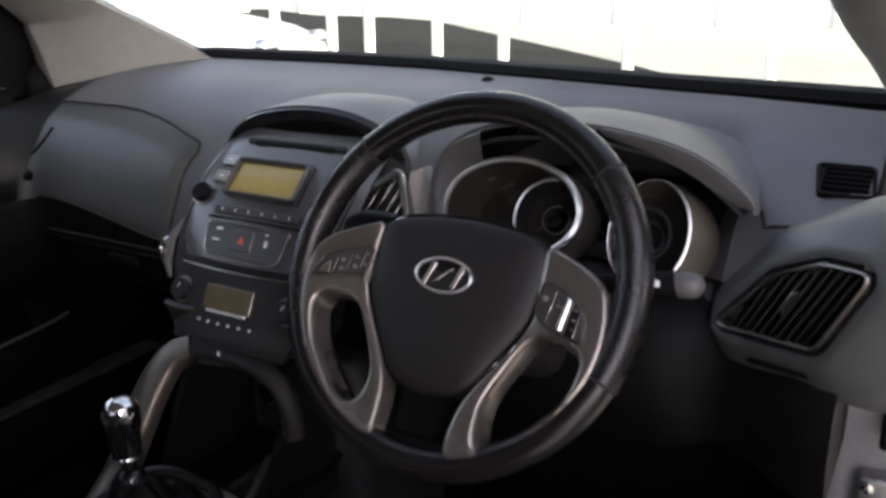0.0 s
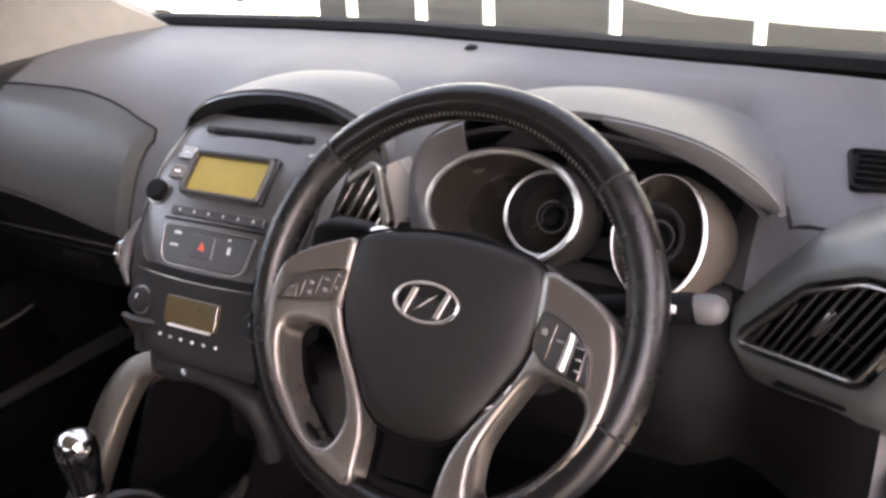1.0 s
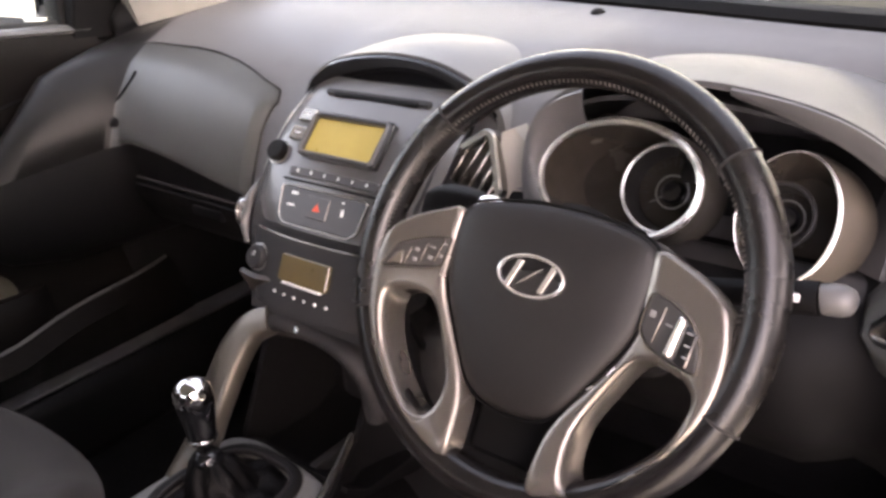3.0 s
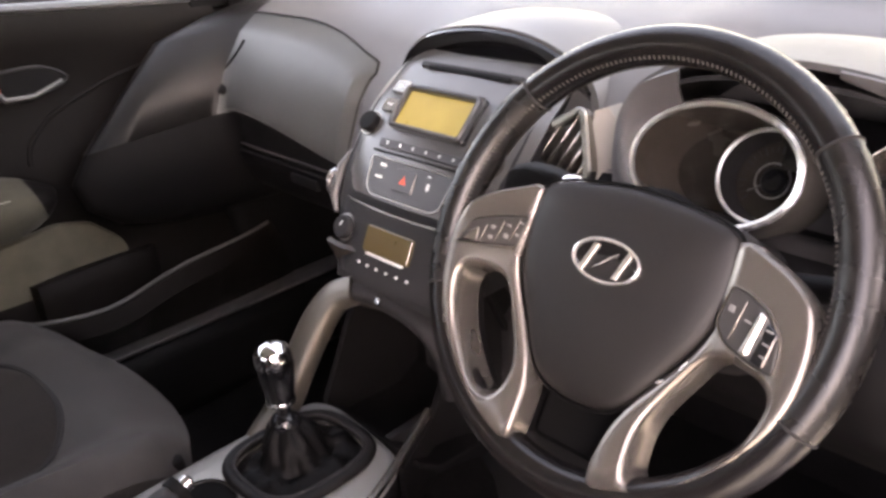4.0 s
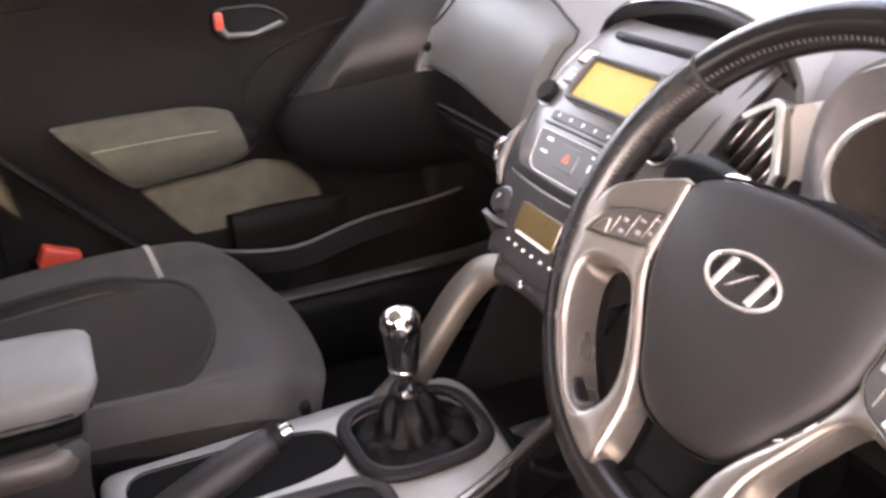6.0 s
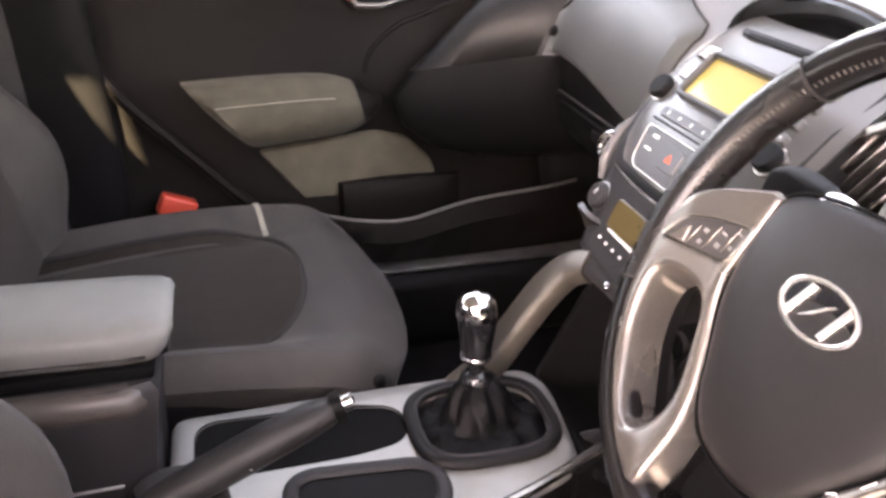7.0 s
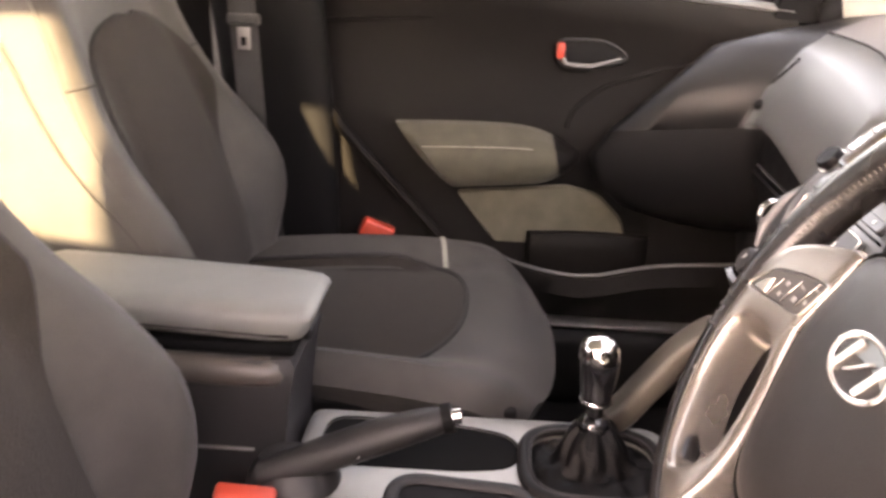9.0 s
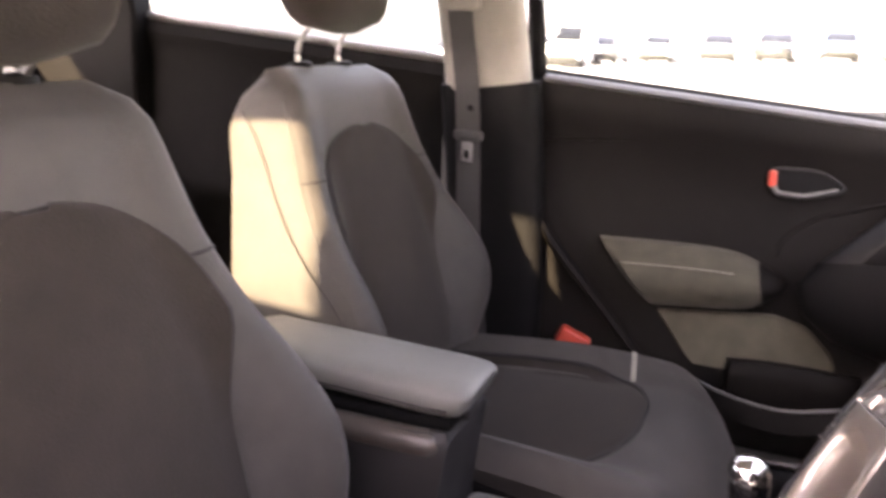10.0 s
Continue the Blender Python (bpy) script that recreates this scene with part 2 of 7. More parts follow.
def sheet(grid, thick):
    """A solid skin: grid[i][j] points, thickened against their normals."""
    bm = bmesh.new()
    vs = [[bm.verts.new(p) for p in row] for row in grid]
    for a, b in zip(vs, vs[1:]):
        for j in range(len(a) - 1):
            bm.faces.new((a[j], a[j + 1], b[j + 1], b[j]))
    bm.normal_update()
    bmesh.ops.solidify(bm, geom=bm.faces[:], thickness=thick)
    return bm


def mixp(a, b, t):
    return [(p[0] * (1 - t) + q[0] * t, p[1] * (1 - t) + q[1] * t) for p, q in zip(a, b)]


def along(keys, x):
    """Blend profiles keyed by position."""
    ks = sorted(keys)
    if x <= ks[0]:
        return keys[ks[0]]
    for a, b in zip(ks, ks[1:]):
        if x <= b:
            t = (x - a) / (b - a)
            return mixp(keys[a], keys[b], t * t * (3 - 2 * t))
    return keys[ks[-1]]


def carve(ob, cutters):
    """Cut openings through a mesh and keep the result."""
    tools = []
    for bm in cutters:
        t = finish("cutter", bm, BLACK)
        tools.append(t)
        md = ob.modifiers.new("cut", "BOOLEAN")
        md.operation, md.object, md.solver = "DIFFERENCE", t, "EXACT"
    bpy.context.view_layer.update()
    me = bpy.data.meshes.new_from_object(ob.evaluated_get(bpy.context.evaluated_depsgraph_get()))
    ob.modifiers.clear()
    ob.data = me
    me.set_sharp_from_angle(angle=radians(40))
    for t in tools:
        bpy.data.objects.remove(t)
    return ob


# ---- ground and distance ----
GZ, RISE = -0.78, 0.055


def ground_z(x, y):
    """The yard falls gently towards the back of the parked car."""
    return GZ + RISE * y + min(max(-14 - x, 0) * 0.04, 1.3)


def build_ground():
    asphalt = mat("pale_tarmac", (0.36, 0.35, 0.335), 0.9, bump=0.8, bscale=300, vary=0.12, scale=2.0)
    rings = [[(x, y, ground_z(x, y)) for x in (-900, -200, -60, -46.5, -30, -14, -8, 0, 8, 20, 60, 200, 900)] for y in (-900, -200, -60, -20, -8, 0, 6.4, 20, 60, 200, 900)]
    g = finish("ground", loft(rings, loop=False), asphalt)
    tagged(g, "pale sunlit tarmac of the car yard", "ground", kind="structure")


def build_apron():
    dark = mat("dark_apron_tarmac", (0.022, 0.022, 0.024), 0.95, spec=0.1, bump=0.8, bscale=300, vary=0.25, scale=3.0)
    edge = [(-22.0, 1.3), (-22.0, 24.0), (-16.9, 20.7), (-9.0, 15.85), (-3.13, 11.0), (-1.68, 9.66), (-0.36, 9.13), (0.6, 8.9), (1.0, 8.0), (1.0, 1.3)]
    a = finish("road", loft([[(x, y, ground_z(x, y) + z) for x, y in edge] for z in (0.002, 0.012)]), dark)
    tagged(a, "apron of darker tarmac in front of the car", "road", kind="structure")


def build_posts():
    white = mat("white_post_paint", (0.75, 0.75, 0.74), 0.5, vary=0.08)
    for x in (-7.7, -6.6, -5.71, -5.16, -4.23, -3.40, -2.01, -0.64):
        b = ground_z(x, 7.74)
        p = thing("post", "white painted square steel post", "post", (x, 7.74, b), "posts of the yard fence")
        part("shaft", box((x, 7.74, b + 1.51), (0.10, 0.10, 3.04), 0.012), white, p)
        part("base_plate", box((x, 7.74, b + 0.012), (0.19, 0.19, 0.03), 0.006), white, p)
    rail = thing("fence_rail", "white horizontal steel rail between two posts", "rail", (-1.3, 7.74, 0.95))
    part("bar", box((-1.32, 7.74, 0.985), (1.26, 0.06, 0.09), 0.01), white, rail)
    for x in (-1.9, -0.74):
        part("bracket", box((x, 7.70, 0.985), (0.10, 0.03, 0.13), 0.006), white, rail)


def build_hall():
    """White clad hall across the yard."""
    clad = mat("white_cladding", (0.80, 0.80, 0.78), 0.6, vary=0.05, scale=4)
    hall = thing("building", "long white metal-clad hall across the yard", "building", (-6, 16, 0.5))
    part("wall", box((-6, 18, 3.6), (60, 4, 7.6), 0.02), clad, hall)
    for i in range(30):
        x = -35 + i * 2.0
        part("cladding_rib", box((x, 15.97, 3.6), (0.06, 0.06, 7.4), 0.01), clad, hall)
    part("roof", box((-6, 18, 7.5), (61, 5, 0.25), 0.05), STEEL, hall)


def car_outline(parent, paint, L=4.3, W=1.78, H=1.5, glassm=None):
    """A parked car by its stations along the length; nose towards +y, standing at the origin."""
    st = [(-0.5, 0.42, 0.80, 0.80, 0.80), (-0.47, 0.30, 0.95, 0.98, 0.90), (-0.40, 0.24, 1.0, 1.02, 0.97), (-0.2, 0.22, 1.0, 0.98, 1.0),
          (0.1, 0.22, 1.0, 0.95, 1.0), (0.25, 0.22, 1.0, 0.93, 1.0), (0.40, 0.24, 0.97, 0.82, 0.97), (0.47, 0.30, 0.90, 0.72, 0.88), (0.5, 0.40, 0.72, 0.62, 0.72)]
    rings = []
    for f, zb, ws, zt, wt in st:
        y, w = f * L, W / 2 * ws
        rings.append([Vector(p) for p in ((-w * 0.92, y, zb), (-w, y, zb + 0.12), (-w, y, (zb + zt) / 2), (-w * 0.97, y, zt - 0.08), (-w * 0.85, y, zt), (0, y, zt + 0.03),
                                          (w * 0.85, y, zt), (w * 0.97, y, zt - 0.08), (w, y, (zb + zt) / 2), (w, y, zb + 0.12), (w * 0.92, y, zb))])
    body = part("body", loft(rings), paint, parent)
    gl = glassm
    cab = []
    for f, zt, wt in ((-0.46, 0.97, 0.84), (-0.36, 1.36, 0.72), (-0.22, H - 0.05, 0.68), (0.0, H - 0.03, 0.68), (0.10, H - 0.08, 0.70), (0.29, 0.95, 0.84)):
        y, w = f * L, W / 2 * wt
        cab.append([Vector(p) for p in ((-W / 2 * 0.86, y, 0.93), (-w, y, zt), (w, y, zt), (W / 2 * 0.86, y, 0.93))])
    part("window_band", loft(cab), gl, parent)
    roof = []
    for f, zt, wt in ((-0.37, 1.36, 0.70), (-0.22, H - 0.02, 0.68), (0.0, H, 0.68), (0.09, H - 0.06, 0.69)):
        y, w = f * L, W / 2 * wt
        roof.append([Vector(p) for p in ((-w, y, zt - 0.03), (-w * 0.8, y, zt + 0.015), (0, y, zt + 0.03), (w * 0.8, y, zt + 0.015), (w, y, zt - 0.03))])
    part("roof", loft(roof), paint, parent)
    for s in (-1, 1):
        for a, b in (((W / 2 * 0.85, 0.29 * L, 0.95), (W / 2 * 0.69, 0.09 * L, H - 0.08)), ((W / 2 * 0.86, -0.06 * L, 0.94), (W / 2 * 0.685, -0.06 * L, H - 0.04)), ((W / 2 * 0.85, -0.44 * L, 0.98), (W / 2 * 0.70, -0.36 * L, 1.37))):
            part("pillar", tube([(a[0] * s, a[1], a[2]), (b[0] * s, b[1], b[2])], 0.035, 8), paint, parent)
        part("door_mirror", box((s * (W / 2 + 0.06), 0.2 * L, 1.02), (0.16, 0.10, 0.13), 0.04, 3), paint, parent)
        part("headlight", box((s * W * 0.36, 0.468 * L, 0.70), (0.30, 0.14, 0.14), 0.05, 3), CHROME, parent)
        part("tail_light", box((s * W * 0.40, -0.475 * L, 0.86), (0.22, 0.12, 0.16), 0.04, 3), RED, parent)
        for f in (-0.31, 0.31):
            m = axes((s * (W / 2 - 0.10), f * L, 0.32), (0, 1, 0), (0, 0, 1))
            wheel = part("wheel", lathe([(0.20, -0.09), (0.31, -0.09), (0.325, -0.05), (0.325, 0.05), (0.31, 0.09), (0.20, 0.09)], m, 24), RUBBER, parent)
            part("rim", lathe([(0.02, -0.085), (0.20, -0.085), (0.205, 0.0), (0.20, 0.085), (0.02, 0.085)], m, 20), STEEL, wheel)
    # dark grille and valance boxes stand in for the shadow under the car
    part("lower_grille", box((0, 0.485 * L, 0.30), (W * 0.80, 0.14, 0.22), 0.04, 2), RUBBER, parent)
    part("valance", box((0, 0.30 * L, 0.17), (W * 0.90, L * 0.36, 0.12), 0.03, 2), RUBBER, parent)
    part("number_plate", box((0, 0.5 * L, 0.5), (0.52, 0.03, 0.11), 0.005), MARK, parent)
    return body


def build_parked():
    tint = mat("dark_car_glass", (0.010, 0.011, 0.012), 0.12, spec=0.3)
    paints = [mat("paint_" + n, c, 0.25, coat=0.6, vary=0.03) for n, c in (("white", (0.78, 0.79, 0.8)), ("silver", (0.25, 0.255, 0.26)), ("grey", (0.10, 0.105, 0.11)), ("blue", (0.10, 0.16, 0.30)), ("black", (0.03, 0.03, 0.032)))]
    names = ("white", "silver", "dark grey", "blue", "black")
    base = {}
    row = [(-46, -18.2, 1), (-47, -15.2, 4), (-46, -12.3, 1), (-46.5, -9.4, 2), (-46, -6.5, 0), (-47, -3.6, 2), (-46, -0.7, 4), (-46.5, 2.2, 3), (-46, 5.2, 0), (-46, 8.1, 1), (-40, -23, 0), (-41, -26, 2)]
    for i, (x, y, k) in enumerate(row):
        here = pose(x, y, ground_z(x, y), math.degrees(math.atan(RISE)), 0, -90 + (i % 3 - 1) * 4)
        if k not in base:
            c = thing("car", names[k] + " car parked in a row across the yard", "car", group="cars parked across the yard")
            car_outline(c, paints[k], glassm=tint)
            c.matrix_basis = here
            base[k] = c
        else:
            copy_thing(base[k], here)
    van = thing("van", "tall white van parked end-on in the row", "van")
    car_outline(van, paints[0], L=4.6, W=1.85, H=1.5, glassm=tint)
    van.matrix_basis = pose(-43.5, -10.6, ground_z(-43.5, -10.6), 0, 0, -90) @ Matrix.Diagonal((1, 1, 1.4, 1))
    near = thing("car", "white car with bluish windscreen parked beside the posts", "car")
    clear = mat("bluish_car_glass", (0.35, 0.55, 0.62), 0.08, coat=0.5)
    car_outline(near, PAINT_W, L=4.4, H=1.45, glassm=clear)
    near.matrix_basis = pose(-6.73, 5.3, ground_z(-6.73, 5.3), 1, 0, -72.5) @ Matrix.Diagonal((1, 1, 1.22, 1))


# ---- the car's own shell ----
# extent of the added, unseen wall that keeps sun off the dash
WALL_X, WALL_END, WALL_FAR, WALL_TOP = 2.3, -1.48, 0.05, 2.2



def yb(x):
    """Where the foot of the windscreen lies."""
    ks = ((-0.72, 0.30), (-0.62, 0.42), (-0.55, 0.535), (-0.48, 0.583), (-0.2, 0.59), (0.0, 0.575), (0.22, 0.522), (0.45, 0.46), (0.60, 0.43), (0.72, 0.405))
    for (a, p), (b, q) in zip(ks, ks[1:]):
        if x <= b:
            return p + (q - p) * max(x - a, 0) / (b - a)
    return ks[-1][1]


def belt(y):
    """Height of the door's upper edge."""
    return 0.812 - 0.085 * y


def build_shell():
    fl = finish("floor", join(box((0, -0.75, 0.05), (1.46, 2.9, 0.06), 0.01), box((-0.01, -0.7, 0.16), (0.17, 2.6, 0.2), 0.05, 3)), CARPET)
    tagged(fl, "black carpeted car floor with raised tunnel", "floor", kind="structure")
    bw = finish("wall_front", join(box((0, 0.66, 0.42), (1.46, 0.04, 0.76), 0.01), box((-0.36, 0.52, 0.16), (0.62, 0.34, 0.04), 0.01, 2, Matrix.Translation((0, 0, 0)) @ pose(0, 0.0, 0, 0, 0, 0))), CARPET)
    tagged(bw, "black carpeted bulkhead under the dashboard", "wall", kind="structure")
    for s, nm in ((-1, "sill_trim"), (1, "sill_trim")):
        o = finish(nm, box((s * 0.665, -0.2, 0.15), (0.13, 1.6, 0.16), 0.03, 3), BLACK)
        tagged(o, "black plastic door sill trim", "sill", kind="structure")
        k = finish("scuff_strip", box((s * 0.64, 0.02, 0.236), (0.05, 0.95, 0.008), 0.003), STEEL)
        tagged(k, "brushed metal strip on the door sill", "trim", kind="structure")
    for k in (-1, 1):
        o = finish("wall_side", join(box((k * 0.737, 0.585 if k > 0 else 0.48, 0.45), (0.05, 0.17 if k > 0 else 0.46, 0.80), 0.01), box((k * 0.70, 0.58 if k > 0 else 0.44, 0.30), (0.06, 0.15 if k > 0 else 0.36, 0.48), 0.03, 3)), BLACK)
        tagged(o, "black kick panel beside the footwell", "wall", kind="structure")
    jamb = thing("door_frame", "grey painted door jamb with hinges and rubber seal", "door frame", (0.715, 0.43, 0.10), kind="structure")
    part("post", box((0.722, 0.43, 0.36), (0.095, 0.14, 0.54), 0.018, 3), mat("painted_jamb", (0.26, 0.25, 0.243), 0.38, coat=0.2), jamb)
    part("seal", tube(smooth([(0.668, 0.352, 0.64), (0.672, 0.350, 0.52), (0.668, 0.352, 0.38), (0.655, 0.345, 0.22)], 5), 0.011, 8), RUBBER, jamb)
    for z in (0.575, 0.40):
        h = part("hinge", box((0.735, 0.350, z), (0.050, 0.030, 0.055), 0.006, 3), STEEL, jamb)
        part("hinge_pin", lathe([(0.008, -0.035), (0.008, 0.035), (0.005, 0.038)], Matrix.Translation((0.752, 0.338, z)), 12), BLACK, h)
        for dz in (-0.016, 0.016):
            part("bolt", lathe([(0.007, 0), (0.007, 0.005), (0.004, 0.006)], axes((0.722, 0.334, z + dz), (1, 0, 0), (0, 0, 1)), 8), CHROME, h)
    part("check_strap", box((0.735, 0.335, 0.49), (0.018, 0.06, 0.022), 0.005, 3), BLACK, jamb)
    # roof lining and roof skin
    rows = []
    for y in (0.02, -0.1, -0.4, -0.8, -1.2, -1.6, -1.9):
        h = 1.235 - 0.02 * (y + 0.7) ** 2
        rows.append([(x, y, h - 0.10 * (abs(x) / 0.62) ** 4) for x in (-0.62, -0.55, -0.4, -0.2, 0, 0.2, 0.4, 0.55, 0.62)])
    c = finish("ceiling", sheet(rows, 0.03), LINING)
    tagged(c, "beige cloth roof lining", "ceiling", kind="structure")
    rows = [[(x, y, z + 0.05) for x, y, z in r] for r in rows]
    sk = finish("roof_panel", sheet(rows, 0.01), PAINT_G)
    tagged(sk, "dark grey painted steel roof", "roof", kind="structure")
    # pillars
    def pillar(name, pts, w, d, m, label, up):
        rows = []
        pts = smooth(pts, 5)
        for i, p in enumerate(pts):
            t = (pts[min(i + 1, len(pts) - 1)] - pts[max(i - 1, 0)]).normalized()
            a = Vector(up).normalized()
            b = t.cross(a).normalized()
            a = b.cross(t)
            rows.append([p + a * w * 0.5 * math.copysign(abs(math.cos(q)) ** 0.6, math.cos(q)) + b * d * 0.5 * math.copysign(abs(math.sin(q)) ** 0.6, math.sin(q)) for q in [k * math.pi / 10 for k in range(20)]])
        o = finish(name, loft(rows), m)
        return tagged(o, label, "pillar", kind="structure")
    for s in (-1, 1):
        front = smooth([(0.715, 0.42, 0.785), (0.70, 0.345, 0.825), (0.668, 0.30, 0.885), (0.630, 0.285, 0.938), (0.585, 0.12, 1.06), (0.555, -0.03, 1.14)], 5) if s > 0 else smooth([(0.470, 0.598, 0.818), (0.484, 0.56, 0.838), (0.523, 0.46, 0.896), (0.545, 0.38, 0.94), (0.56, 0.20, 1.05), (0.555, 0.0, 1.15)], 5)
        rear = [p + Vector((0.05, -0.10, -0.01)) for p in front] if s > 0 else smooth([(0.628, 0.352, 0.755), (0.632, 0.347, 0.785), (0.645, 0.325, 0.885), (0.646, 0.30, 0.92), (0.625, 0.12, 1.05), (0.59, -0.06, 1.13)], 5)
        rows = []
        for f, r in zip(front, rear):
            inner = [f.lerp(r, k) + Vector((-0.012, -0.012, 0)) * math.sin(math.pi * k) for k in (0, 0.1, 0.3, 0.5, 0.7, 0.9, 1)]
            outer = [r + Vector((0.05, 0.015, 0)), f.lerp(r, 0.5) + Vector((0.075, 0.075, 0)), f + Vector((0.05, 0.06, 0))]
            rows.append([Vector((s * p.x, p.y, p.z)) for p in inner + outer])
        tagged(finish("a_pillar", loft(rows), BEIGE), "beige trimmed windscreen pillar", "pillar", kind="structure")
    pillar("b_pillar_upper", [(-0.665, -0.585, 0.84), (-0.655, -0.60, 0.95), (-0.62, -0.62, 1.10), (-0.57, -0.64, 1.19)], 0.16, 0.06, BEIGE, "beige upper centre pillar trim", (0, 1, 0))
    pillar("b_pillar_lower", [(-0.70, -0.57, 0.16), (-0.695, -0.56, 0.4), (-0.685, -0.57, 0.65), (-0.672, -0.585, 0.845)], 0.19, 0.07, BLACK, "black lower centre pillar trim", (0, 1, 0))
    pillar("b_pillar_upper", [(0.735, -0.875, 0.84), (0.70, -0.880, 0.95), (0.63, -0.885, 1.10), (0.58, -0.89, 1.19)], 0.10, 0.06, BEIGE, "beige upper centre pillar trim", (0, 1, 0))
    pillar("b_pillar_lower", [(0.76, -0.875, 0.16), (0.755, -0.875, 0.4), (0.75, -0.875, 0.65), (0.737, -0.875, 0.845)], 0.11, 0.06, BLACK, "black lower centre pillar trim", (0, 1, 0))
    for s in (-1, 1):
        pillar("roof_rail", [(s * 0.575, 0.02, 1.165), (s * 0.595, -0.4, 1.185), (s * 0.595, -1.0, 1.18), (s * 0.58, -1.9, 1.14)], 0.07, 0.06, BEIGE, "beige roof rail trim", (0, 0, 1))
    # windscreen, foot strip, cowl and bonnet
    base = [Vector((x, yb(x) + 0.012, 0.820)) for x in [i * 0.062 - 0.55 for i in range(21)]]
    strip = finish("windscreen_strip", tube([b + Vector((0, 0.008, 0.012)) for b in base], 0.022, 8, flat=0.7), BLACK)
    tagged(strip, "black band along the foot of the windscreen", "trim", kind="structure")
    grid = []
    for j in range(6):
        t = j / 5
        grid.append([Vector((b.x * (1 - 0.06 * t), b.y + 0.02 + (0.03 - b.y) * t, 0.828 + 0.377 * t - 0.07 * t * (abs(b.x) / 0.57) ** 3)) for b in base])
    ws = finish("window_1", sheet(grid, 0.005), GLASS)
    ws.visible_shadow = False
    tagged(ws, "clear curved windscreen", "windscreen", kind="structure")
    cowl = finish("cowl", sheet([[Vector((b.x * 1.05, b.y + 0.035 + 0.14 * t, 0.812 - 0.04 * t)) for b in base] for t in (0, 0.5, 1)], 0.01), BLACK)
    tagged(cowl, "black plastic scuttle panel under the windscreen", "cowl", kind="structure")
    bn = []
    for t in (0, 0.06, 0.3, 0.6, 0.85, 0.96, 1.0):
        bn.append([Vector((b.x * (1.1 + 0.1 * t), b.y + 0.17 + 0.95 * t, (0.755 - 0.07 * t - 0.20 * t ** 4) - 0.05 * (abs(b.x) / 0.65) ** 4)) for b in base])
    bo = finish("bonnet", sheet(bn, 0.012), PAINT_G)
    tagged(bo, "dark grey painted bonnet of the car", "bonnet", kind="structure")
    for (x0, x1, dz) in ((-0.60, 0.02, 0.0), (-0.02, 0.56, 0.004)):
        w = thing("wiper", "black windscreen wiper resting at the foot of the glass", "wiper", (x1, yb(x1) + 0.07, 0.80), "windscreen wipers")
        a = Vector((x1, yb(x1) + 0.12, 0.790 + dz))
        b = Vector((x0, yb(x0) + 0.08, 0.806 + dz))
        part("arm", tube([a, a.lerp(b, 0.3) + Vector((0, 0.02, 0.016)), a.lerp(b, 0.6) + Vector((0, 0.01, 0.014))], [0.012, 0.008, 0.006], 8), BLACK, w)
        part("blade", tube([a.lerp(b, f) + Vector((0, -0.012, 0.012 + 0.006 * math.sin(f * math.pi))) for f in (0.08, 0.3, 0.5, 0.7, 0.9, 1.0)], 0.006, 8), RUBBER, w)
        part("pivot", lathe([(0.016, -0.02), (0.016, 0.01), (0.010, 0.016)], Matrix.Translation(a), 16), BLACK, w)
    # rear quarter pillars, bench wall and rear window
    for s in (-1, 1):
        q = rounded([(-1.41, 0.56), (-1.40, 0.96), (-1.47, 1.15), (-1.94, 1.13), (-1.94, 0.56)], 0.03)
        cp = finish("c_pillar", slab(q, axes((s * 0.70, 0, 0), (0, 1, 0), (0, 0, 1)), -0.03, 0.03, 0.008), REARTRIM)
        tagged(cp, "black rear quarter pillar trim", "pillar", kind="structure")
    bk = finish("wall_back", join(box((0, -1.98, 0.45), (1.4, 0.06, 0.85), 0.02), box((-0.60, -1.95, 1.0), (0.14, 0.08, 0.36), 0.03), box((0.60, -1.95, 1.0), (0.14, 0.08, 0.36), 0.03)), BLACK)
    tagged(bk, "black rear wall of the cabin", "wall", kind="structure")
    rw = finish("window_2", box((0, -1.97, 1.0), (1.06, 0.006, 0.34), 0), GLASS)
    rw.visible_shadow = False
    tagged(rw, "rear window glass", "window", kind="structure")


def sun_blocker():
    """Unseen wall added on the driver's side to block sun, with a coping."""
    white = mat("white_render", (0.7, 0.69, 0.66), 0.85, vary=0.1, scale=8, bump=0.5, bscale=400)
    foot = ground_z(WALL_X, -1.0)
    w = finish("wall_sun_block", join(box((WALL_X, (WALL_END + WALL_FAR) / 2, (foot + WALL_TOP) / 2), (0.22, WALL_FAR - WALL_END, WALL_TOP - foot), 0.012), box((WALL_X, (WALL_END + WALL_FAR) / 2, WALL_TOP + 0.03), (0.30, WALL_FAR + 0.06 - WALL_END, 0.06), 0.012)), white)
    tagged(w, "unseen white wall section with a flat coping, added to block the sun", "wall", kind="structure")


def bench():
    b = thing("rear_bench", "dark cloth rear bench seat", "seat", (0, -1.45, 0.08))
    part("cushion", box((0, -1.35, 0.28), (1.26, 0.5, 0.2), 0.06, 4), CLOTH, b)
    part("backrest", box((0, -1.67, 0.58), (1.26, 0.16, 0.62), 0.06, 4, Matrix.Translation((0, -1.67, 0.35)) @ pose(0, 0, 0, 14) @ Matrix.Translation((0, 1.67, -0.35))), CLOTH, b)
    part("base", box((0, -1.35, 0.14), (1.2, 0.46, 0.12), 0.02), BLACK, b)


